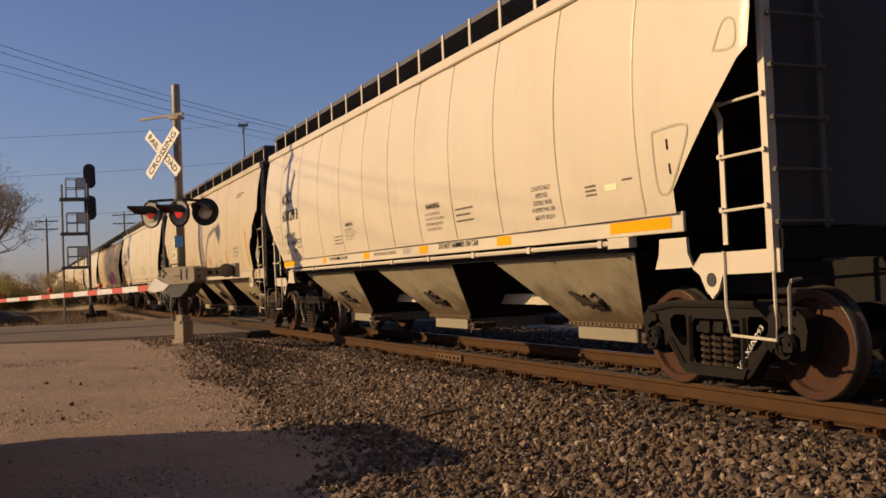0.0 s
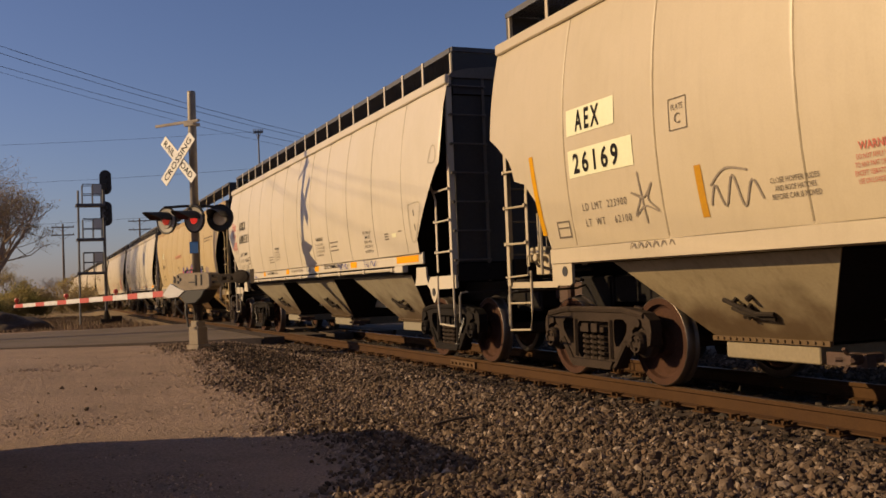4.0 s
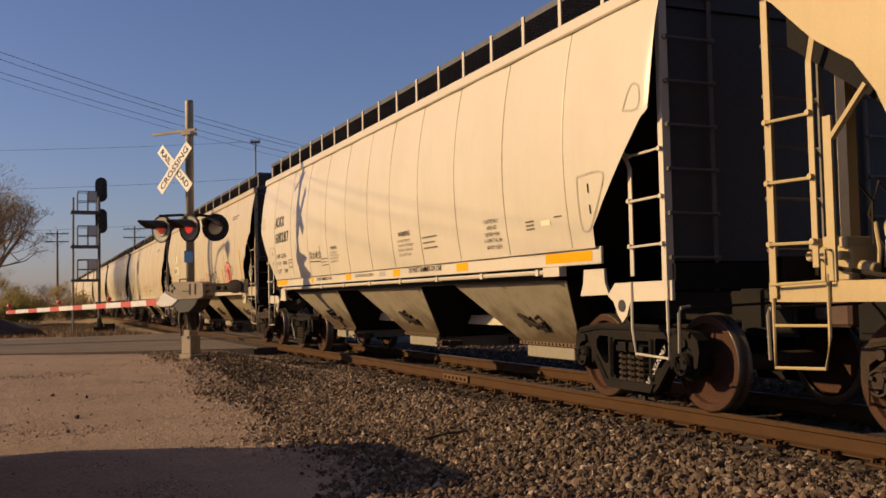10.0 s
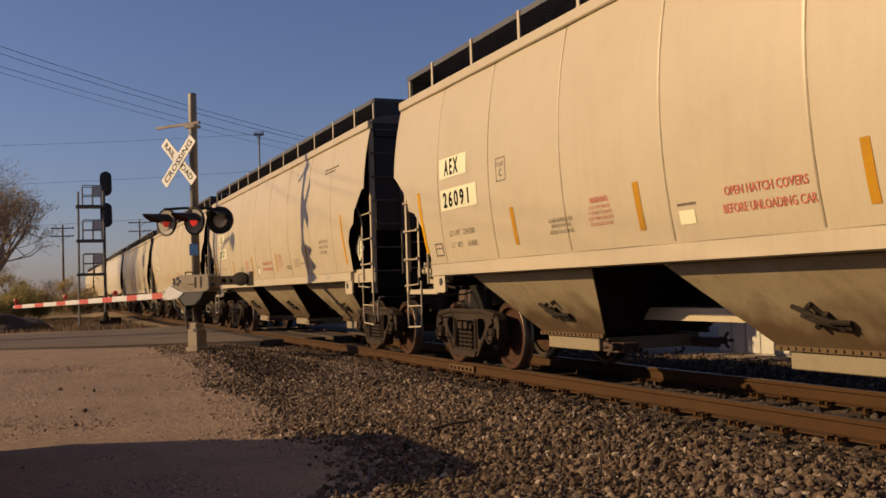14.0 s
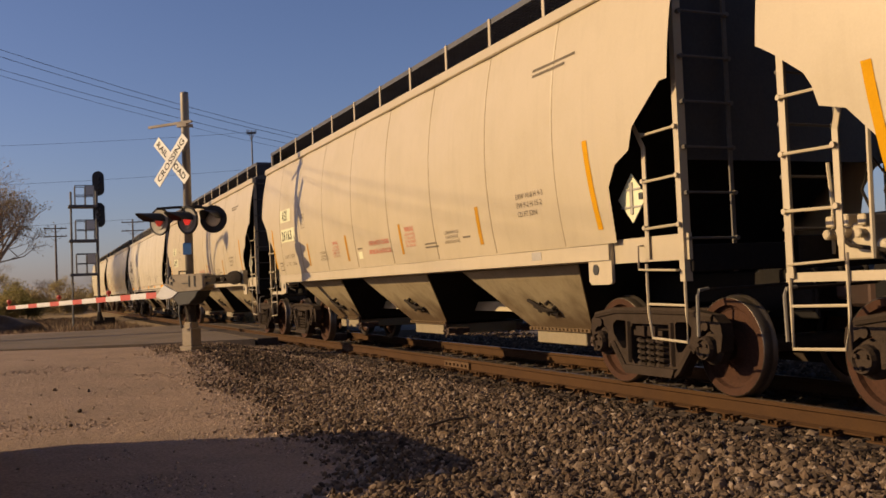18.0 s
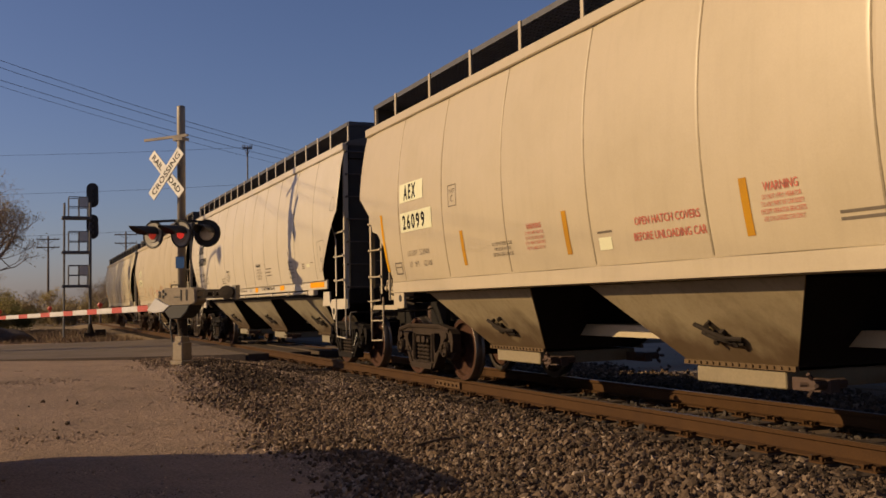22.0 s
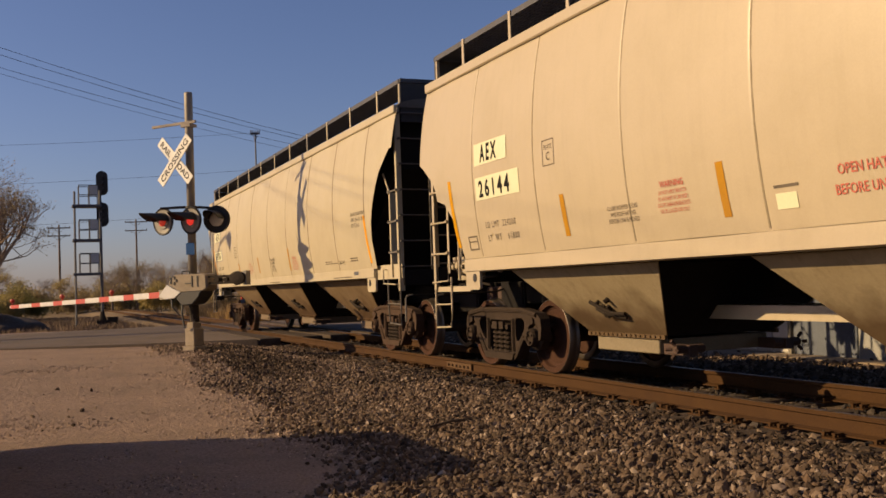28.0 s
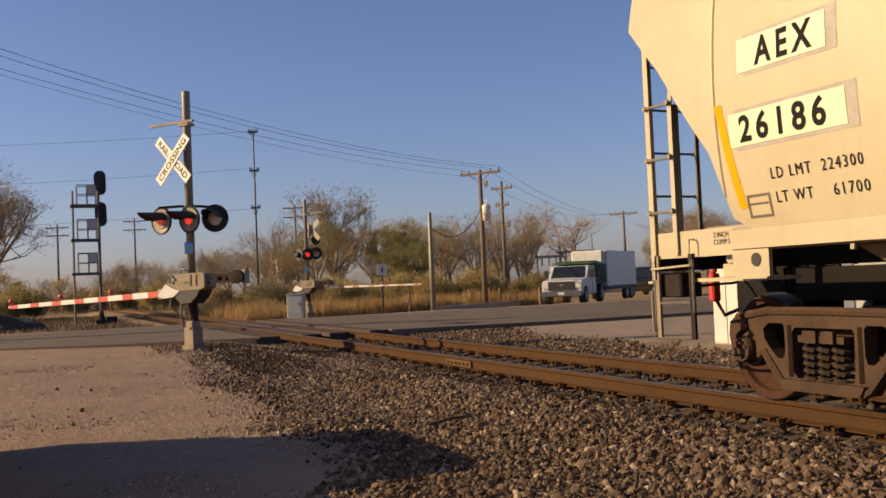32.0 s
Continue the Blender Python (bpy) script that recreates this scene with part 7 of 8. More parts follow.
utility_pole(-46.5, 15.3, -0.2, 7.0, "wooden power pole with a cross arm and transformer", ((0.1, 1.2),), 35, True)
utility_pole(-57.0, 21.8, -0.2, 7.6, "slim wooden pole with side brackets", ((0.4, 0.8), (1.5, 0.5), (2.9, 0.5)), 30, r=0.12)
utility_pole(-75.0, 43.1, -0.2, 6.9, "wooden power pole with one cross arm", ((0.15, 1.3),), 40)
utility_pole(-62.0, 6.6, -0.3, 11.5, "tall slender transmission pole with short brackets", ((0.1, 0.3), (2.6, 0.3), (5.0, 0.3)), 70, mat="steelgrey", r=0.065)
utility_pole(-39.4, 9.4, -0.2, 4.2, "short bare grey pole beside the road", (), 0, mat="galv", r=0.12)
utility_pole(-118.0, -4.0, -0.4, 9.5, "distant dark wooden utility pole", ((0.3, 1.2), (1.2, 1.2)), 80)
utility_pole(-112.0, 22.0, -0.4, 11.0, "distant dark wooden utility pole", ((0.3, 1.4), (1.4, 1.4)), 70)
utility_pole(-130.0, 5.5, -0.4, 11.0, "distant dark wooden utility pole", ((0.3, 1.4), (1.4, 1.4)), 70)
utility_pole(-12.0, -34.0, -0.4, 14.5, "wooden power pole with a cross arm", ((0.1, 1.2),), 35)


def lamp_pole(x, y, h):
    """Wooden pole with a gooseneck street lamp reaching along the road."""
    root = thing("street_lamp", "tall wooden pole with a gooseneck street lamp beside the road", "street lamp", m=pose(x, y, -0.3))
    bm = B()
    lathe(bm, [(0.24, -0.4), (0.20, h * 0.5), (0.16, h), (0.1, h + 0.03)], 12, "z")
    fixed_normals(bm)
    part("shaft", bm, "wood", root, smooth=True)
    bm = B()
    box(bm, 0.34, 0.50, -0.06, 0.06, 1.0, h - 1.5)
    part("cable_riser", bm, "galv", root)
    bm = B()
    tube(bm, [(0.1, 0, 7.5), (0.9, 0, 8.5), (1.7, 0, 9.0), (2.5, 0, 9.15), (2.9, 0, 9.1)], 0.05, 8)
    arm = part("lamp_arm", bm, "galv", root, "curved tubular lamp arm")
    bm = B()
    lathe(bm, [(0.03, 2.75), (0.14, 2.85), (0.20, 3.15), (0.16, 3.4), (0.04, 3.46)], 12, "x", (0, 0, 9.05))
    lathe(bm, [(0.16, 8.98), (0.17, 8.88), (0.10, 8.76), (0.02, 8.73)], 12, "z", (3.15, 0, 0))
    fixed_normals(bm)
    part("lamp_head", bm, "castcase", arm, "unlit street lamp head", smooth=True)


lamp_pole(-35.6, -15.65, 11.5)


def wire(name, a, b, sag, r, label):
    bm = B()
    a, b = Vector(a), Vector(b)
    pts = [a.lerp(b, i / 20) - Vector((0, 0, sag * 4 * (i / 20) * (1 - i / 20))) for i in range(21)]
    tube(bm, pts, r, 4)
    tagged(part(name, bm, "wire"), label, "overhead wire", "overhead wires")


for da, z1, sag in ((1.1, 14.74, 2.6), (0.3, 14.64, 2.47), (-1.1, 14.17, 2.15)):
    ox, oy = da * 0.82, da * 0.57
    wire("overhead_wire", (-46.5 + ox, 15.3 + oy, 7.12), (-12.0 + ox, -34.0 + oy, z1), sag, 0.0072, "thin dark overhead power wire")
    wire("overhead_wire", (-46.5 + ox, 15.3 + oy, 7.12), (-75.0 + ox, 43.1 + oy, 6.95), 1.2, 0.008, "thin dark overhead power wire")
wire("overhead_wire", (-46.5, 15.3, 6.6), (-12.0, -34.0, 13.7), 2.2, 0.005, "thin dark overhead power wire")
wire("service_cable", (-39.4, 9.4, 3.6), (-46.5, 15.3, 5.0), 0.9, 0.022, "drooping black service cable")
for z in (6.4, 9.0, 11.4):
    wire("overhead_wire", (-62.0, 6.6, z), (-75.0, -60.0, z + 1.0), 1.4, 0.008, "thin dark overhead power wire")


# ======== roadside things beyond the track ========
def equipment_cabinet(x, y, z, w, d, h, label, mat):
    root = thing("equipment_cabinet", label, "cabinet", m=pose(x, y, z, 0, 0, -28))
    bm = B()
    box(bm, -w / 2, w / 2, -d / 2, d / 2, -0.2, h)
    bevelled(bm, 0.015)
    part("case", bm, mat, root)
    bm = B()
    box(bm, -w / 2 - 0.04, w / 2 + 0.04, -d / 2 - 0.04, d / 2 + 0.04, h, h + 0.05)
    part("lid", bm, mat, root)
    bm = B()
    box(bm, w / 2, w / 2 + 0.015, -d / 2 + 0.08, d / 2 - 0.08, 0.1, h - 0.1)
    door = part("door", bm, mat, root)
    bm = B()
    box(bm, w / 2 + 0.015, w / 2 + 0.05, d / 2 - 0.2, d / 2 - 0.16, h * 0.5, h * 0.5 + 0.15)
    part("handle", bm, "galv", door)


equipment_cabinet(-43.6, 4.35, -0.12, 0.55, 0.75, 1.0, "grey aluminium signal equipment cabinet", "cabinet")

sign_root = thing("road_sign", "white road sign with a black bar on a dark post", "sign", m=pose(-41.6, 7.85, -0.15))
part("post", fixed_box(-0.03, 0.03, -0.03, 0.03, -0.2, 2.1), "black", sign_root)
part("panel", fixed_box(0.032, 0.045, -0.24, 0.24, 1.75, 2.23), "sign", sign_root)
part("mark", fixed_box(0.046, 0.050, -0.035, 0.035, 1.85, 2.12), "ink", sign_root)
stake = part("marker_stake", fixed_box(-0.03, 0.03, -0.03, 0.03, -0.3, 0.95), "wood")
stake.matrix_basis = pose(-41.0, 8.9, -0.15)
tagged(stake, "thin pale wooden marker stake in grass", "stake")
for i, (x, y) in enumerate(((-49.0, 17.4), (-47.6, 19.2), (-49.6, 15.8))):
    o = part("guard_post", fixed_box(-0.07, 0.07, -0.07, 0.07, -0.3, 0.85), "wood")
    o.matrix_basis = pose(x, y, -0.2)
    tagged(o, "low weathered wooden guard post by the road", "post", "guard posts")
curb = part("kerb", fixed_box(-0.1, 0.1, -5.0, 5.0, -0.2, 0.12), "concrete")
curb.matrix_basis = pose(-46.3, 15.2, -0.16, 0, 0, 35)
tagged(curb, "low concrete kerb along the road", "kerb", kind="structure")


def wheel_of(root, x, y, r, w, mat="black"):
    bm = B()
    lathe(bm, [(0.12, y - w / 2), (r * 0.62, y - w / 2), (r * 0.93, y - w / 2 - 0.01), (r, y - w * 0.3), (r, y + w * 0.3), (r * 0.93, y + w / 2 + 0.01), (r * 0.62, y + w / 2), (0.12, y + w / 2)], 20, "y", (x, 0, r))
    fixed_normals(bm)
    t = part("wheel", bm, mat, root, "black tyre on a steel rim")
    for s in (-1, 1):
        bm = B()
        lathe(bm, [(0.03, y + s * (w / 2 + 0.012)), (r * 0.55, y + s * (w / 2 + 0.006)), (r * 0.60, y + s * (w / 2 - 0.03))], 14, "y", (x, 0, r))
        fixed_normals(bm)
        part("rim", bm, "galv", t)


M["truckwhite"] = material("white_truck_paint", (0.62, 0.62, 0.61), 0.3, grain=0.02, bump=0.0)
M["truckgreen"] = material("green_dump_body", (0.05, 0.13, 0.05), 0.5, tint=(0.04, 0.09, 0.04))
M["glass"] = material("dark_window_glass", (0.02, 0.025, 0.03), 0.08, grain=0.0, bump=0.0)
M["carblack"] = material("black_car_paint", (0.015, 0.016, 0.02), 0.25, grain=0.0, bump=0.0)
M["carred"] = material("dark_red_car_paint", (0.16, 0.02, 0.018), 0.25, grain=0.02, bump=0.0)
M["headlight"] = material("headlight_glass", (0.75, 0.72, 0.65), 0.15, bump=0.0)


def profile_body(root, name, pts, w, mat, label="", inset=0.0, bev=0.04):
    bm = B()
    prism(bm, pts, -w / 2, w / 2)
    bevelled(bm, bev)
    return part(name, bm, mat, root, label)


def dump_truck():
    """White pickup cab with a green dump body; its nose points along +x."""
    root = thing("dump_truck", "white pickup dump truck with a green body waiting on the road", "truck", "waiting vehicles", pose(-42.9, 18.6, -0.24, 0, 0, -42))
    cab = profile_body(root, "cab", [(2.9, 0.55), (2.95, 1.05), (2.75, 1.22), (1.45, 1.32), (0.85, 1.92), (-0.75, 1.96), (-0.95, 1.25), (-0.95, 0.5)], 1.95, "truckwhite", "white cab with a long bonnet")
    for s in (-1, 1):
        bm = B()
        prism(bm, [(1.30, 1.33), (0.78, 1.84), (0.22, 1.86), (0.22, 1.33)], s * 0.975, s * 0.99)
        prism(bm, [(0.14, 1.33), (0.14, 1.86), (-0.66, 1.87), (-0.78, 1.33)], s * 0.975, s * 0.99)
        fixed_normals(bm)
        part("side_window", bm, "glass", cab)
        part("door_seam", fixed_box(0.17, 0.19, s * 0.98 - 0.005, s * 0.98 + 0.005, 0.62, 1.3), "black", cab)
        part("mirror", fixed_box(1.05, 1.2, s * 1.15 - 0.1, s * 1.15 + 0.1, 1.35, 1.72), "black", cab)
        part("headlight", fixed_box(2.90, 2.965, s * 0.80 - 0.14, s * 0.80 + 0.14, 0.86, 1.10), "headlight", cab, "rectangular headlight")
    bm = B()
    hexa(bm, [(1.46, -0.85, 1.345), (1.46, 0.85, 1.345), (1.40, 0.85, 1.30), (1.40, -0.85, 1.30), (0.91, -0.78, 1.90), (0.91, 0.78, 1.90), (0.85, 0.78, 1.86), (0.85, -0.78, 1.86)])
    fixed_normals(bm)
    part("windscreen", bm, "glass", cab)
    part("grille", fixed_box(2.92, 2.975, -0.66, 0.66, 0.76, 1.17), "black", cab, "dark grille")
    part("badge", fixed_box(2.975, 2.985, -0.09, 0.09, 0.96, 1.03), "galv", cab)
    part("bumper", bevelled(fixed_box(2.85, 3.12, -1.0, 1.0, 0.45, 0.70), 0.03), "steelgrey", root, "chrome bumper")
    part("number_plate", fixed_box(3.12, 3.13, -0.15, 0.15, 0.54, 0.66), "sign", root)
    bed = profile_body(root, "dump_body", [(-1.05, 1.0), (-1.05, 2.1), (-0.75, 2.12), (-0.75, 2.18), (-3.6, 2.05), (-3.65, 1.0)], 2.1, "truckgreen", "green steel dump body")
    part("headboard", fixed_box(-1.0, 0.3, -1.0, 1.0, 2.02, 2.10), "truckgreen", bed)
    for i in range(6):
        for s in (-1, 1):
            part("stake_rib", fixed_box(-1.3 - 0.42 * i, -1.22 - 0.42 * i, s * 1.07 - 0.03, s * 1.07 + 0.03, 1.02, 2.0), "truckgreen", bed)
    part("chassis", fixed_box(-3.5, 2.6, -0.5, 0.5, 0.45, 0.75), "black", root)
    for x in (2.05, -2.3):
        for s in (-1, 1):
            wheel_of(root, x, s * 0.88, 0.47, 0.30)


def box_trailer():
    root = thing("box_trailer", "white box trailer behind the dump truck", "trailer", "waiting vehicles", pose(-47.6, 23.4, -0.24, 0, 0, -52))
    body = part("box", bevelled(fixed_box(-2.6, 2.4, -1.05, 1.05, 0.75, 2.75), 0.06), "truckwhite", root)
    part("nose", bevelled(fixed_box(2.35, 2.7, -0.95, 0.95, 0.85, 2.78), 0.12), "truckwhite", root)
    part("deck", fixed_box(-2.7, 2.9, -1.05, 1.05, 0.6, 0.75), "black", root)
    part("drawbar", fixed_box(2.4, 4.0, -0.06, 0.06, 0.5, 0.62), "black", root)
    for x in (-0.9, -1.75):
        for s in (-1, 1):
            wheel_of(root, x, s * 0.92, 0.36, 0.22)


def suv(name, label, m, paint, group=""):
    """A boxy four-door car; its nose points along +x."""
    root = thing(name, label, "car", group, m)
    body = profile_body(root, "body", [(2.28, 0.35), (2.36, 0.62), (2.30, 0.92), (2.15, 1.03), (1.1, 1.14), (-2.2, 1.16), (-2.38, 1.05), (-2.4, 0.4), (-2.2, 0.32), (2.0, 0.3)], 1.86, paint, bev=0.05)
    cabin = profile_body(root, "cabin", [(1.16, 1.12), (0.45, 1.72), (0.1, 1.80), (-1.9, 1.82), (-2.12, 1.74), (-2.3, 1.12)], 1.66, "glass", "dark glazed cabin", bev=0.06)
    bm = B()
    prism(bm, [(0.46, 1.74), (0.12, 1.83), (-1.9, 1.86), (-2.12, 1.77), (-1.9, 1.80), (0.1, 1.78)], -0.80, 0.80)
    fixed_normals(bm)
    part("roof", bm, paint, root)
    for s in (-1, 1):
        for a, b in (((1.16, 1.12), (0.44, 1.76)), ((0.0, 1.12), (-0.05, 1.80)), ((-1.1, 1.12), (-1.1, 1.8)), ((-2.25, 1.12), (-2.08, 1.78))):
            bm = B()
            hexa(bm, [(a[0] - 0.05, s * 0.86, a[1]), (a[0] + 0.05, s * 0.86, a[1]), (a[0] + 0.05, s * 0.84, a[1]), (a[0] - 0.05, s * 0.84, a[1]), (b[0] - 0.05, s * 0.82, b[1]), (b[0] + 0.05, s * 0.82, b[1]), (b[0] + 0.05, s * 0.79, b[1]), (b[0] - 0.05, s * 0.79, b[1])])
            fixed_normals(bm)
            part("pillar", bm, paint, cabin)
        part("headlight", bevelled(fixed_box(2.24, 2.37, s * 0.72 - 0.15, s * 0.72 + 0.15, 0.72, 0.90), 0.02), "headlight", body)
        part("tail_light", bevelled(fixed_box(-2.42, -2.33, s * 0.80 - 0.08, s * 0.80 + 0.08, 0.75, 1.12), 0.02), "gatered", body)
        part("mirror", bevelled(fixed_box(0.85, 1.0, s * 1.02 - 0.1, s * 1.02 + 0.1, 1.12, 1.28), 0.03), paint, body)
        for x in (0.05, -1.05):
            part("door_handle", fixed_box(x - 0.32, x - 0.16, s * 0.935 - 0.012, s * 0.935 + 0.012, 0.95, 0.98), "soot", body)
        for x in (1.45, -1.45):
            wheel_of(root, x, s * 0.80, 0.35, 0.23)
    part("grille", fixed_box(2.33, 2.38, -0.5, 0.5, 0.66, 0.88), "soot", body)
    part("bumper", bevelled(fixed_box(2.2, 2.44, -0.90, 0.90, 0.38, 0.60), 0.03), "soot", root)
    return root


dump_truck()
box_trailer()
suv("car", "black sport utility car waiting behind the trailer", pose(-51.8, 29.5, -0.24, 0, 0, -52), "carblack", "waiting vehicles")
suv("car", "dark red sport utility car parked on the dirt", pose(-9.2, -8.18, -0.42, 0, 0, 2), "carred")


# ======== low white shed beyond the track ========
M["shedwhite"] = material("white_ribbed_siding", (0.66, 0.63, 0.57), 0.5, grain=0.04, scale=1.5, tint=(0.55, 0.52, 0.46), bump=0.05)
M["sheddoor"] = material("blue_grey_door", (0.13, 0.15, 0.19), 0.5, tint=(0.10, 0.115, 0.15))
M["shedgrey"] = material("grey_block_wall", (0.36, 0.36, 0.35), 0.8, tint=(0.28, 0.28, 0.27))


def shed():
    root = thing("shed", "low white metal-sided shed with a blue-grey door", "shed", m=pose(-14.3, 4.6, -0.17))
    part("wall", fixed_box(0, 9.0, 0, 5.0, -0.2, 2.02), "shedwhite", root)
    for i in range(5):
        part("siding_panel", bevelled(fixed_box(0.02 + 0.37 * i, 0.37 + 0.37 * i, -0.03, -0.003, 0.02, 2.0), 0.006), "shedwhite", root)
    part("door", bevelled(fixed_box(1.98, 3.3, -0.03, -0.003, 0.0, 1.95), 0.008), "sheddoor", root, "blue-grey roller door")
    part("downpipe", fixed_box(1.90, 1.95, -0.06, -0.01, 0.0, 2.0), "galv", root)
    part("plinth", fixed_box(3.35, 9.0, -0.05, -0.003, -0.1, 1.98), "shedgrey", root, "grey block wall")
    for i in range(4):
        for j in range(3):
            part("vent_slot", fixed_box(3.75 + 0.09 * i, 3.79 + 0.09 * i, -0.06, -0.05, 0.28 + 0.12 * j, 0.37 + 0.12 * j), "sign", root)
    part("roof", fixed_box(-0.02, 9.15, -0.06, 5.2, 2.02, 2.10), "galv", root)


shed()


# ======== trees, scrub and grass ========
def grow(bm, p, d, length, r, depth, rng, tips, spread=0.55, up=0.12):
    """A limb that bends and forks down to twigs."""
    segs = 3 if depth > 1 else 2
    pts = [p]
    for i in range(segs):
        d = (d + Vector((rng.gauss(0, 0.13), rng.gauss(0, 0.13), rng.gauss(0, 0.06) + up * 0.3))).normalized()
        pts.append(pts[-1] + d * length / segs)
    n = 6 if depth >= 4 else 4 if depth >= 2 else 3
    rings = []
    for i, q in enumerate(pts):
        rr = r * (1 - 0.45 * i / segs)
        u = d.orthogonal().normalized()
        v = d.cross(u)
        rings.append([bm.verts.new(q + (u * math.cos(2 * math.pi * k / n) + v * math.sin(2 * math.pi * k / n)) * rr) for k in range(n)])
    for a, b in zip(rings, rings[1:]):
        for k in range(n):
            bm.faces.new((a[k], a[(k + 1) % n], b[(k + 1) % n], b[k]))
    if depth == 0:
        tips.append(pts[-1])
        return
    kids = rng.randint(3, 4) if depth > 1 else rng.randint(3, 5)
    for i in range(kids):
        t = rng.uniform(0.35, 1.0) if i else 1.0
        q = pts[0].lerp(pts[-1], t) if t < 1 else pts[-1]
        side = Vector((rng.gauss(0, 1), rng.gauss(0, 1), rng.gauss(0, 0.5))).normalized()
        nd = (d * (1 - spread) + side * spread + Vector((0, 0, up))).normalized()
        grow(bm, q, nd, length * rng.uniform(0.55, 0.78), r * 0.5, depth - 1, rng, tips, spread, up)


def leaf_cloud(bm, tips, count, size, jitter, rng):
    for i in range(count):
        c = rng.choice(tips) + Vector((rng.gauss(0, jitter), rng.gauss(0, jitter), rng.gauss(0, jitter)))
        a = Vector((rng.gauss(0, 1), rng.gauss(0, 1), rng.gauss(0, 1))).normalized()
        b = a.orthogonal().normalized()
        s = size * rng.uniform(0.5, 1.4)
        v = [bm.verts.new(c + a * s), bm.verts.new(c + b * s * 0.45), bm.verts.new(c - a * s), bm.verts.new(c - b * s * 0.45)]
        bm.faces.new(v)


def bare_tree(height, seed, leaves, mat, depth=4, spread=0.5, trunk_frac=0.26):
    rng = random.Random(seed)
    root = thing("tree", "bare spring tree with fine twigs and first buds", "tree", "trees behind the crossing")
    bm, tips = B(), []
    trunk = height * trunk_frac
    r = height * 0.017
    cyl(bm, (0, 0, -0.3), (0, 0, trunk), r * 1.25, r, n=8)
    part("trunk", bm, "bark", root)
    bm = B()
    for i in range(5):
        a = i * 1.257 + rng.uniform(-0.4, 0.4)
        dd = Vector((math.cos(a) * 0.55, math.sin(a) * 0.55, 0.9)).normalized() if i else Vector((0, 0, 1))
        grow(bm, Vector((0, 0, trunk * rng.uniform(0.7, 1.0))), dd, height * rng.uniform(0.24, 0.33), r * 0.7, depth, rng, tips, spread)
    part("branchwork", bm, "twig", root)
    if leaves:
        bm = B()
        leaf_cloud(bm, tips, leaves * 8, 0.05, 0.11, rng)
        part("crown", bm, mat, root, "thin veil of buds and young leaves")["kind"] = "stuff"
    return root


def shrub(height, seed, leaves, mat, label):
    rng = random.Random(seed)
    root = thing("bush", label, "bush", "scrub along the road")
    bm, tips = B(), []
    for i in range(7):
        a = rng.uniform(0, 6.28)
        dd = Vector((math.cos(a) * rng.uniform(0.2, 0.7), math.sin(a) * rng.uniform(0.2, 0.7), 1)).normalized()
        grow(bm, Vector((rng.uniform(-0.4, 0.4), rng.uniform(-0.4, 0.4), -0.1)), dd, height * rng.uniform(0.35, 0.5), 0.03, 2, rng, tips, 0.45)
    part("branchwork", bm, "twig", root)
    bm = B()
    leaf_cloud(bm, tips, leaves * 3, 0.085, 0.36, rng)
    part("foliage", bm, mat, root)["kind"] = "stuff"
    return root


def plant(protos, places):
    used = set()
    for i, x, y, s, turn in places:
        m = pose(x, y, ground_z(x, y) - 0.02, 0, 0, turn) @ Matrix.Scale(s, 4)
        if i in used:
            o = copy_thing(protos[i], pose(0, 0, 0))
        else:
            o = protos[i]
            used.add(i)
        o.matrix_basis = m


trng = random.Random(11)
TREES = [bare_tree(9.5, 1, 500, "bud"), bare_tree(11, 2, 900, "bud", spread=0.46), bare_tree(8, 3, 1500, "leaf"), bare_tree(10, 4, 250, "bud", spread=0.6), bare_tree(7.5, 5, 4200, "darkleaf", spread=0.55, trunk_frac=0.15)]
spots = []
for i in range(64):
    t = (i + trng.uniform(-0.4, 0.4)) / 63
    x, y = -96 + 24 * t + trng.uniform(-9, 9), -1 + 62 * t + trng.uniform(-3, 3)
    if x > -62:
        continue
    spots.append((trng.choice([0, 1, 1, 2, 3, 3]), x, y, trng.uniform(0.55, 1.0), trng.uniform(0, 360)))
spots += [(4, -66, 17.5, 1.0, 40), (1, -68, 13.5, 0.95, 10), (2, -66, 11.5, 0.9, 200), (0, -70, 9.5, 0.8, 120), (4, -60, 16.2, 0.75, 190), (1, -92, 30, 0.9, 0), (2, -105, 52, 0.9, 77), (4, -125, 62, 1.0, 20)]
spots += [(3, -66, -9.2, 1.15, 30), (0, -63, -10.5, 1.2, 140), (1, -70, -9.8, 1.0, 250), (3, -61, -11.5, 1.2, 70), (2, -100, -9.0, 0.6, 0), (2, -112, -3.8, 0.55, 80)]
for i in range(26):
    spots.append((trng.choice([0, 1, 2, 3]), -150 + trng.uniform(-15, 15), -40 + i * 7 + trng.uniform(-2, 2), trng.uniform(0.6, 1.0), trng.uniform(0, 360)))
def thinned(places):
    """Thins and shrinks trees by bearing from the camera, to fit its view."""
    out = []
    for i, x, y, k, turn in places:
        slope = (y + 6.7) / -x
        if 0.53 < slope < 0.72 and trng.random() < 0.8:
            continue
        if 0.05 < slope < 0.15:
            k *= 0.6
        out.append((i, x, y, k, turn))
    return out


plant(TREES, thinned(spots))

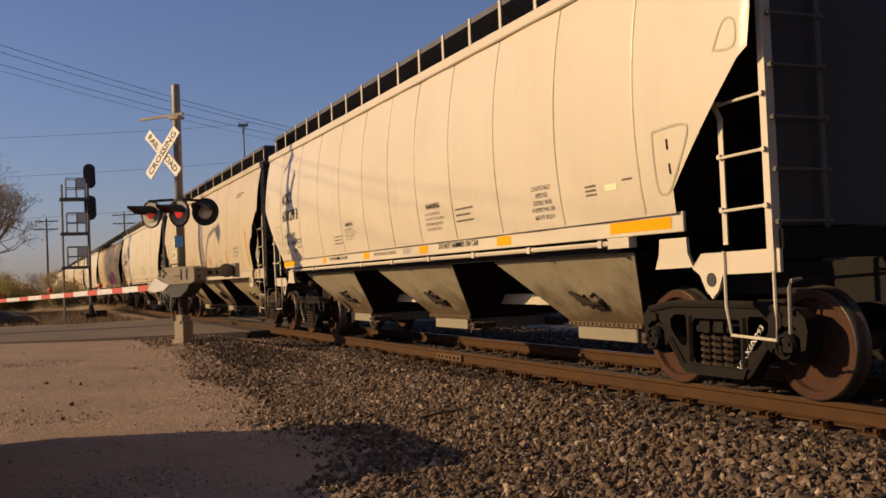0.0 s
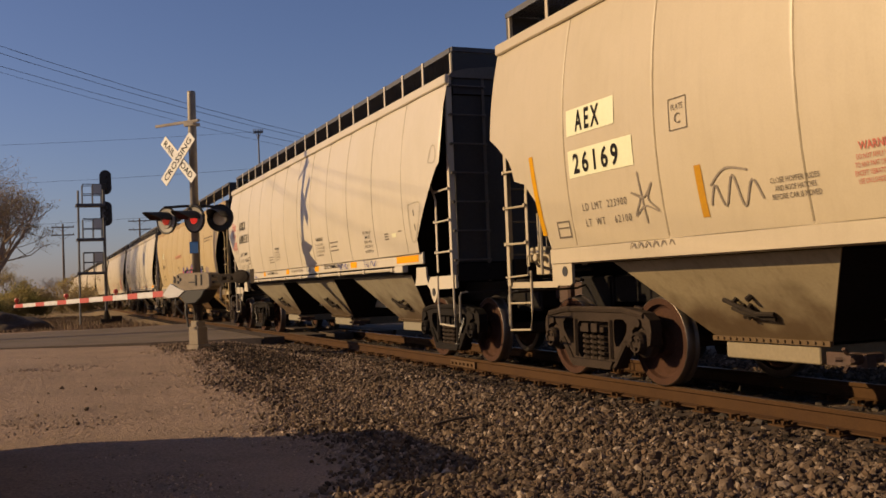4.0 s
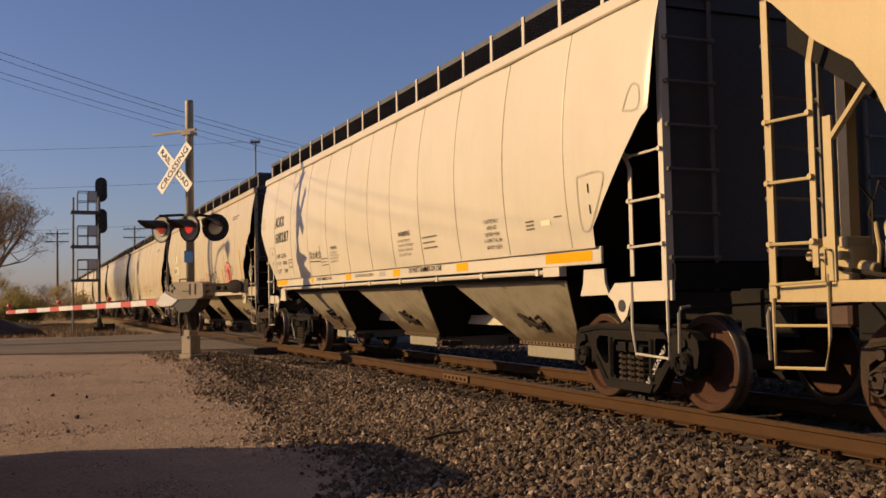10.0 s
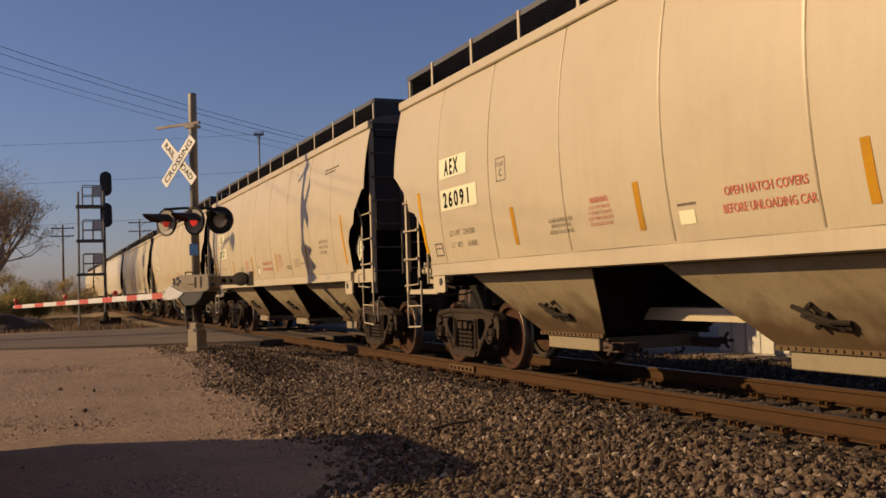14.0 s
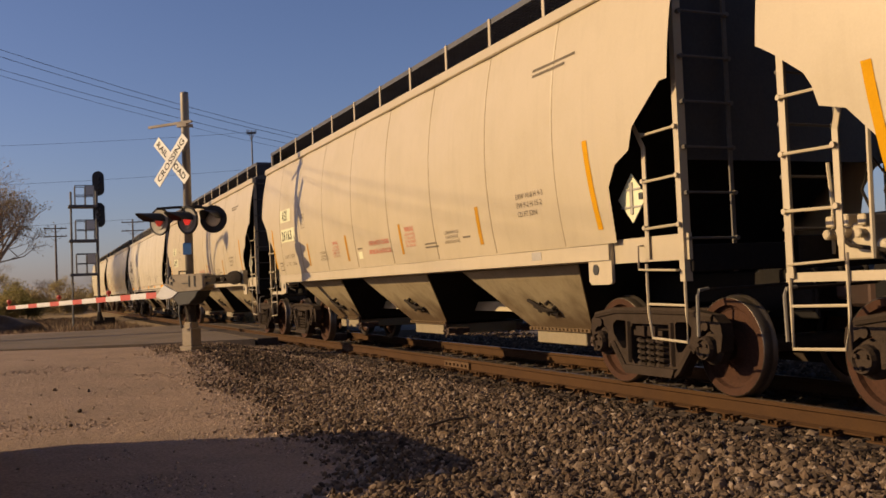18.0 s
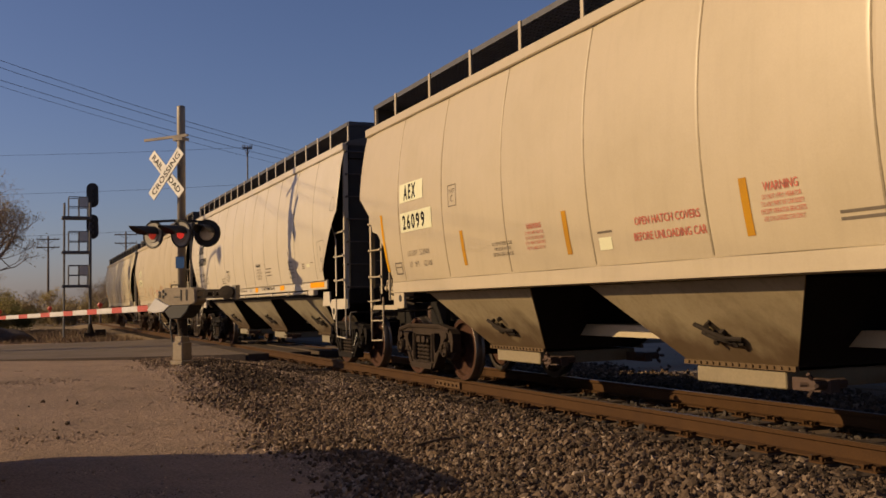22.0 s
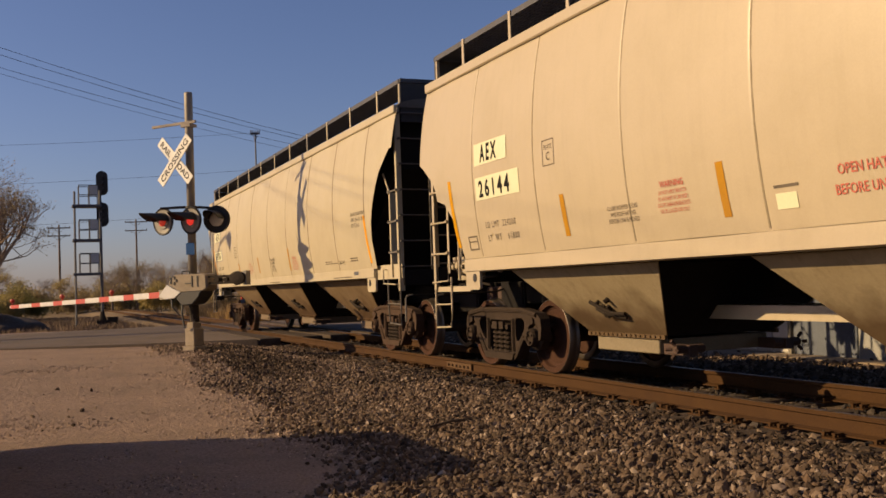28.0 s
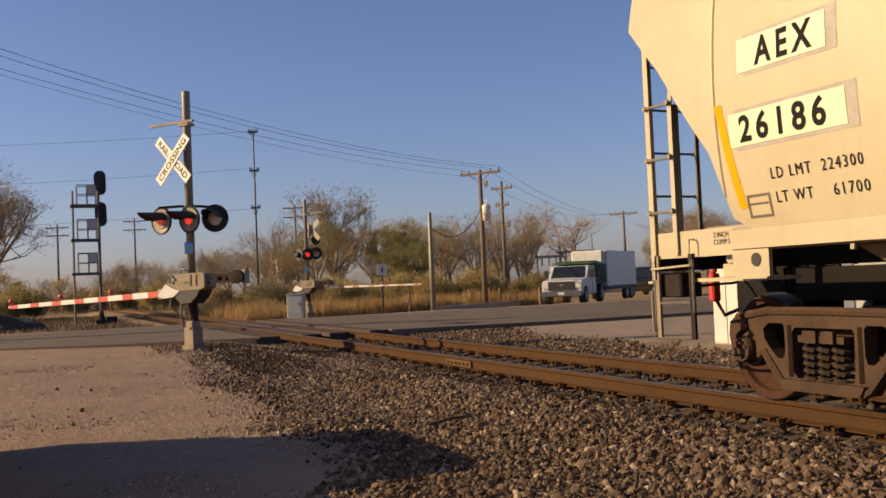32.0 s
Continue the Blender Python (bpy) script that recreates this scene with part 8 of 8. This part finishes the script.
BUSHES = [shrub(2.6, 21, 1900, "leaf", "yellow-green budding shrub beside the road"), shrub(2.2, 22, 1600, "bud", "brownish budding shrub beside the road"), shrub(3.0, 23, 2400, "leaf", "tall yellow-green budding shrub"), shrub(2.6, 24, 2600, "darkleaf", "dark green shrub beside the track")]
spots = []
for i in range(46):
    t = i / 45
    spots.append((trng.choice([0, 0, 1, 2, 2]), -54 - 8 * trng.random() + 2 * t, 5.5 + 13.5 * t + trng.uniform(-0.8, 0.8), trng.uniform(0.45, 0.8), trng.uniform(0, 360)))
for i in range(14):
    spots.append((trng.choice([3, 3, 0]), -74 + trng.uniform(-6, 4), -14 + 0.52 * i + trng.uniform(-0.5, 0.5), trng.uniform(0.6, 0.9), trng.uniform(0, 360)))
for i in range(12):
    spots.append((trng.choice([1, 1, 3]), -98 + trng.uniform(-6, 6), -7 + 1.0 * i, trng.uniform(0.7, 1.2), trng.uniform(0, 360)))
for i in range(30):
    spots.append((trng.choice([1, 0, 1]), -74 + trng.uniform(-5, 5), 2 + 1.6 * i, trng.uniform(0.5, 1.0), trng.uniform(0, 360)))
plant(BUSHES, spots)


def grass(name, count, area, height, mat, label, seed, keep=None):
    rng = np.random.default_rng(seed)
    x = rng.uniform(area[0], area[1], count)
    y = rng.uniform(area[2], area[3], count)
    verts, faces = [], []
    for a, b in zip(x, y):
        if keep and not keep(a, b):
            continue
        h = height * rng.uniform(0.35, 1.25) * (0.75 + 0.6 * noise.noise((a * 0.5, b * 0.5, 7.0)))
        z = ground_z(a, b)
        t = rng.uniform(0, 6.28)
        c, s = math.cos(t) * 0.022, math.sin(t) * 0.022
        lx, ly = rng.normal(0, 0.25, 2) * h
        i = len(verts)
        verts += [(a - c, b - s, z - 0.02), (a + c, b + s, z - 0.02), (a + lx, b + ly, z + h)]
        faces.append((i, i + 1, i + 2))
    sheet_mesh(name, verts, faces, mat, label=label, category="grass", kind="stuff", smooth=False)


grass("dry_grass", 110000, (-64, -40, 2.2, 22), 0.98, "drygrass", "tall tawny dry grass beside the road", 5,
      lambda x, y: x < -45.0 - 0.25 * (y - 5) * (y > 5) and (x < -46 or y < 7))
grass("dry_grass_bank", 30000, (-75, -38.5, -14, -2.2), 0.22, "bankgrass", "short dead grass on the track bank", 6)

# dark spoil heap beside the signal
bm = B()
bmesh.ops.create_icosphere(bm, subdivisions=4, radius=1.0)
for v in bm.verts:
    k = 1 + 0.25 * noise.noise(v.co * 1.7) + 0.1 * noise.noise(v.co * 5)
    v.co = Vector((v.co.x * 2.6 * k, v.co.y * 2.0 * k, v.co.z * 0.95 * k))
heap = part("spoil_heap", bm, "tie", None, smooth=True)
heap.matrix_basis = pose(-47.0, -8.3, -0.35)
tagged(heap, "dark heap of dumped earth and ballast", "heap", kind="stuff")


# ======== substation gantry far behind the trees ========
def gantry(x, y, turn, w, h):
    root = thing("substation_gantry", "distant grey steel substation gantry", "gantry", "substation gantries", pose(x, y, -0.2, 0, 0, turn))
    for s in (-1, 1):
        for q in (-1, 1):
            bm = B()
            cyl(bm, (s * w / 2, q * 0.9, -0.3), (s * w / 2, 0, h), 0.14, 0.10, n=6)
            part("leg", bm, "steelgrey", root)
        bm = B()
        cyl(bm, (s * w / 2, 0, h), (s * w / 2, 0, h + 2.2), 0.07, 0.03, n=6)
        part("spike", bm, "steelgrey", root)
    bm = B()
    box(bm, -w / 2 - 0.4, w / 2 + 0.4, -0.2, 0.2, h - 0.35, h)
    part("beam", bm, "steelgrey", root)
    for i in range(3):
        bm = B()
        cyl(bm, ((i - 1) * w * 0.3, 0, h - 1.3), ((i - 1) * w * 0.3, 0, h - 0.35), 0.09, n=6)
        part("insulator", bm, "steelgrey", root)


gantry(-107.4, 57.2, 60, 4.2, 4.7)
gantry(-109.1, 54.2, 60, 3.0, 4.2)


# ======== what moves ========
def advance(t):
    """How far the train has come along the track at t seconds."""
    u = t / 16 - 1
    return sum(c * u ** (i + 1) for i, c in enumerate(TRAIN))


def motions():
    for car, (kind, u) in zip(CARS, CONSIST):
        walk(car, [(t, pose(u + advance(t), 0, 0)) for t in range(0, 33)])
    ticks = [i / 15 for i in range(481)]
    for car in CARS:
        for o in car.children:
            if o.name.startswith("wheelset"):
                x = o.location.x
                walk(o, [(t, pose(x, 0, 0.457, 0, math.degrees(advance(t) / 0.457), 0)) for t in ticks])


motions()
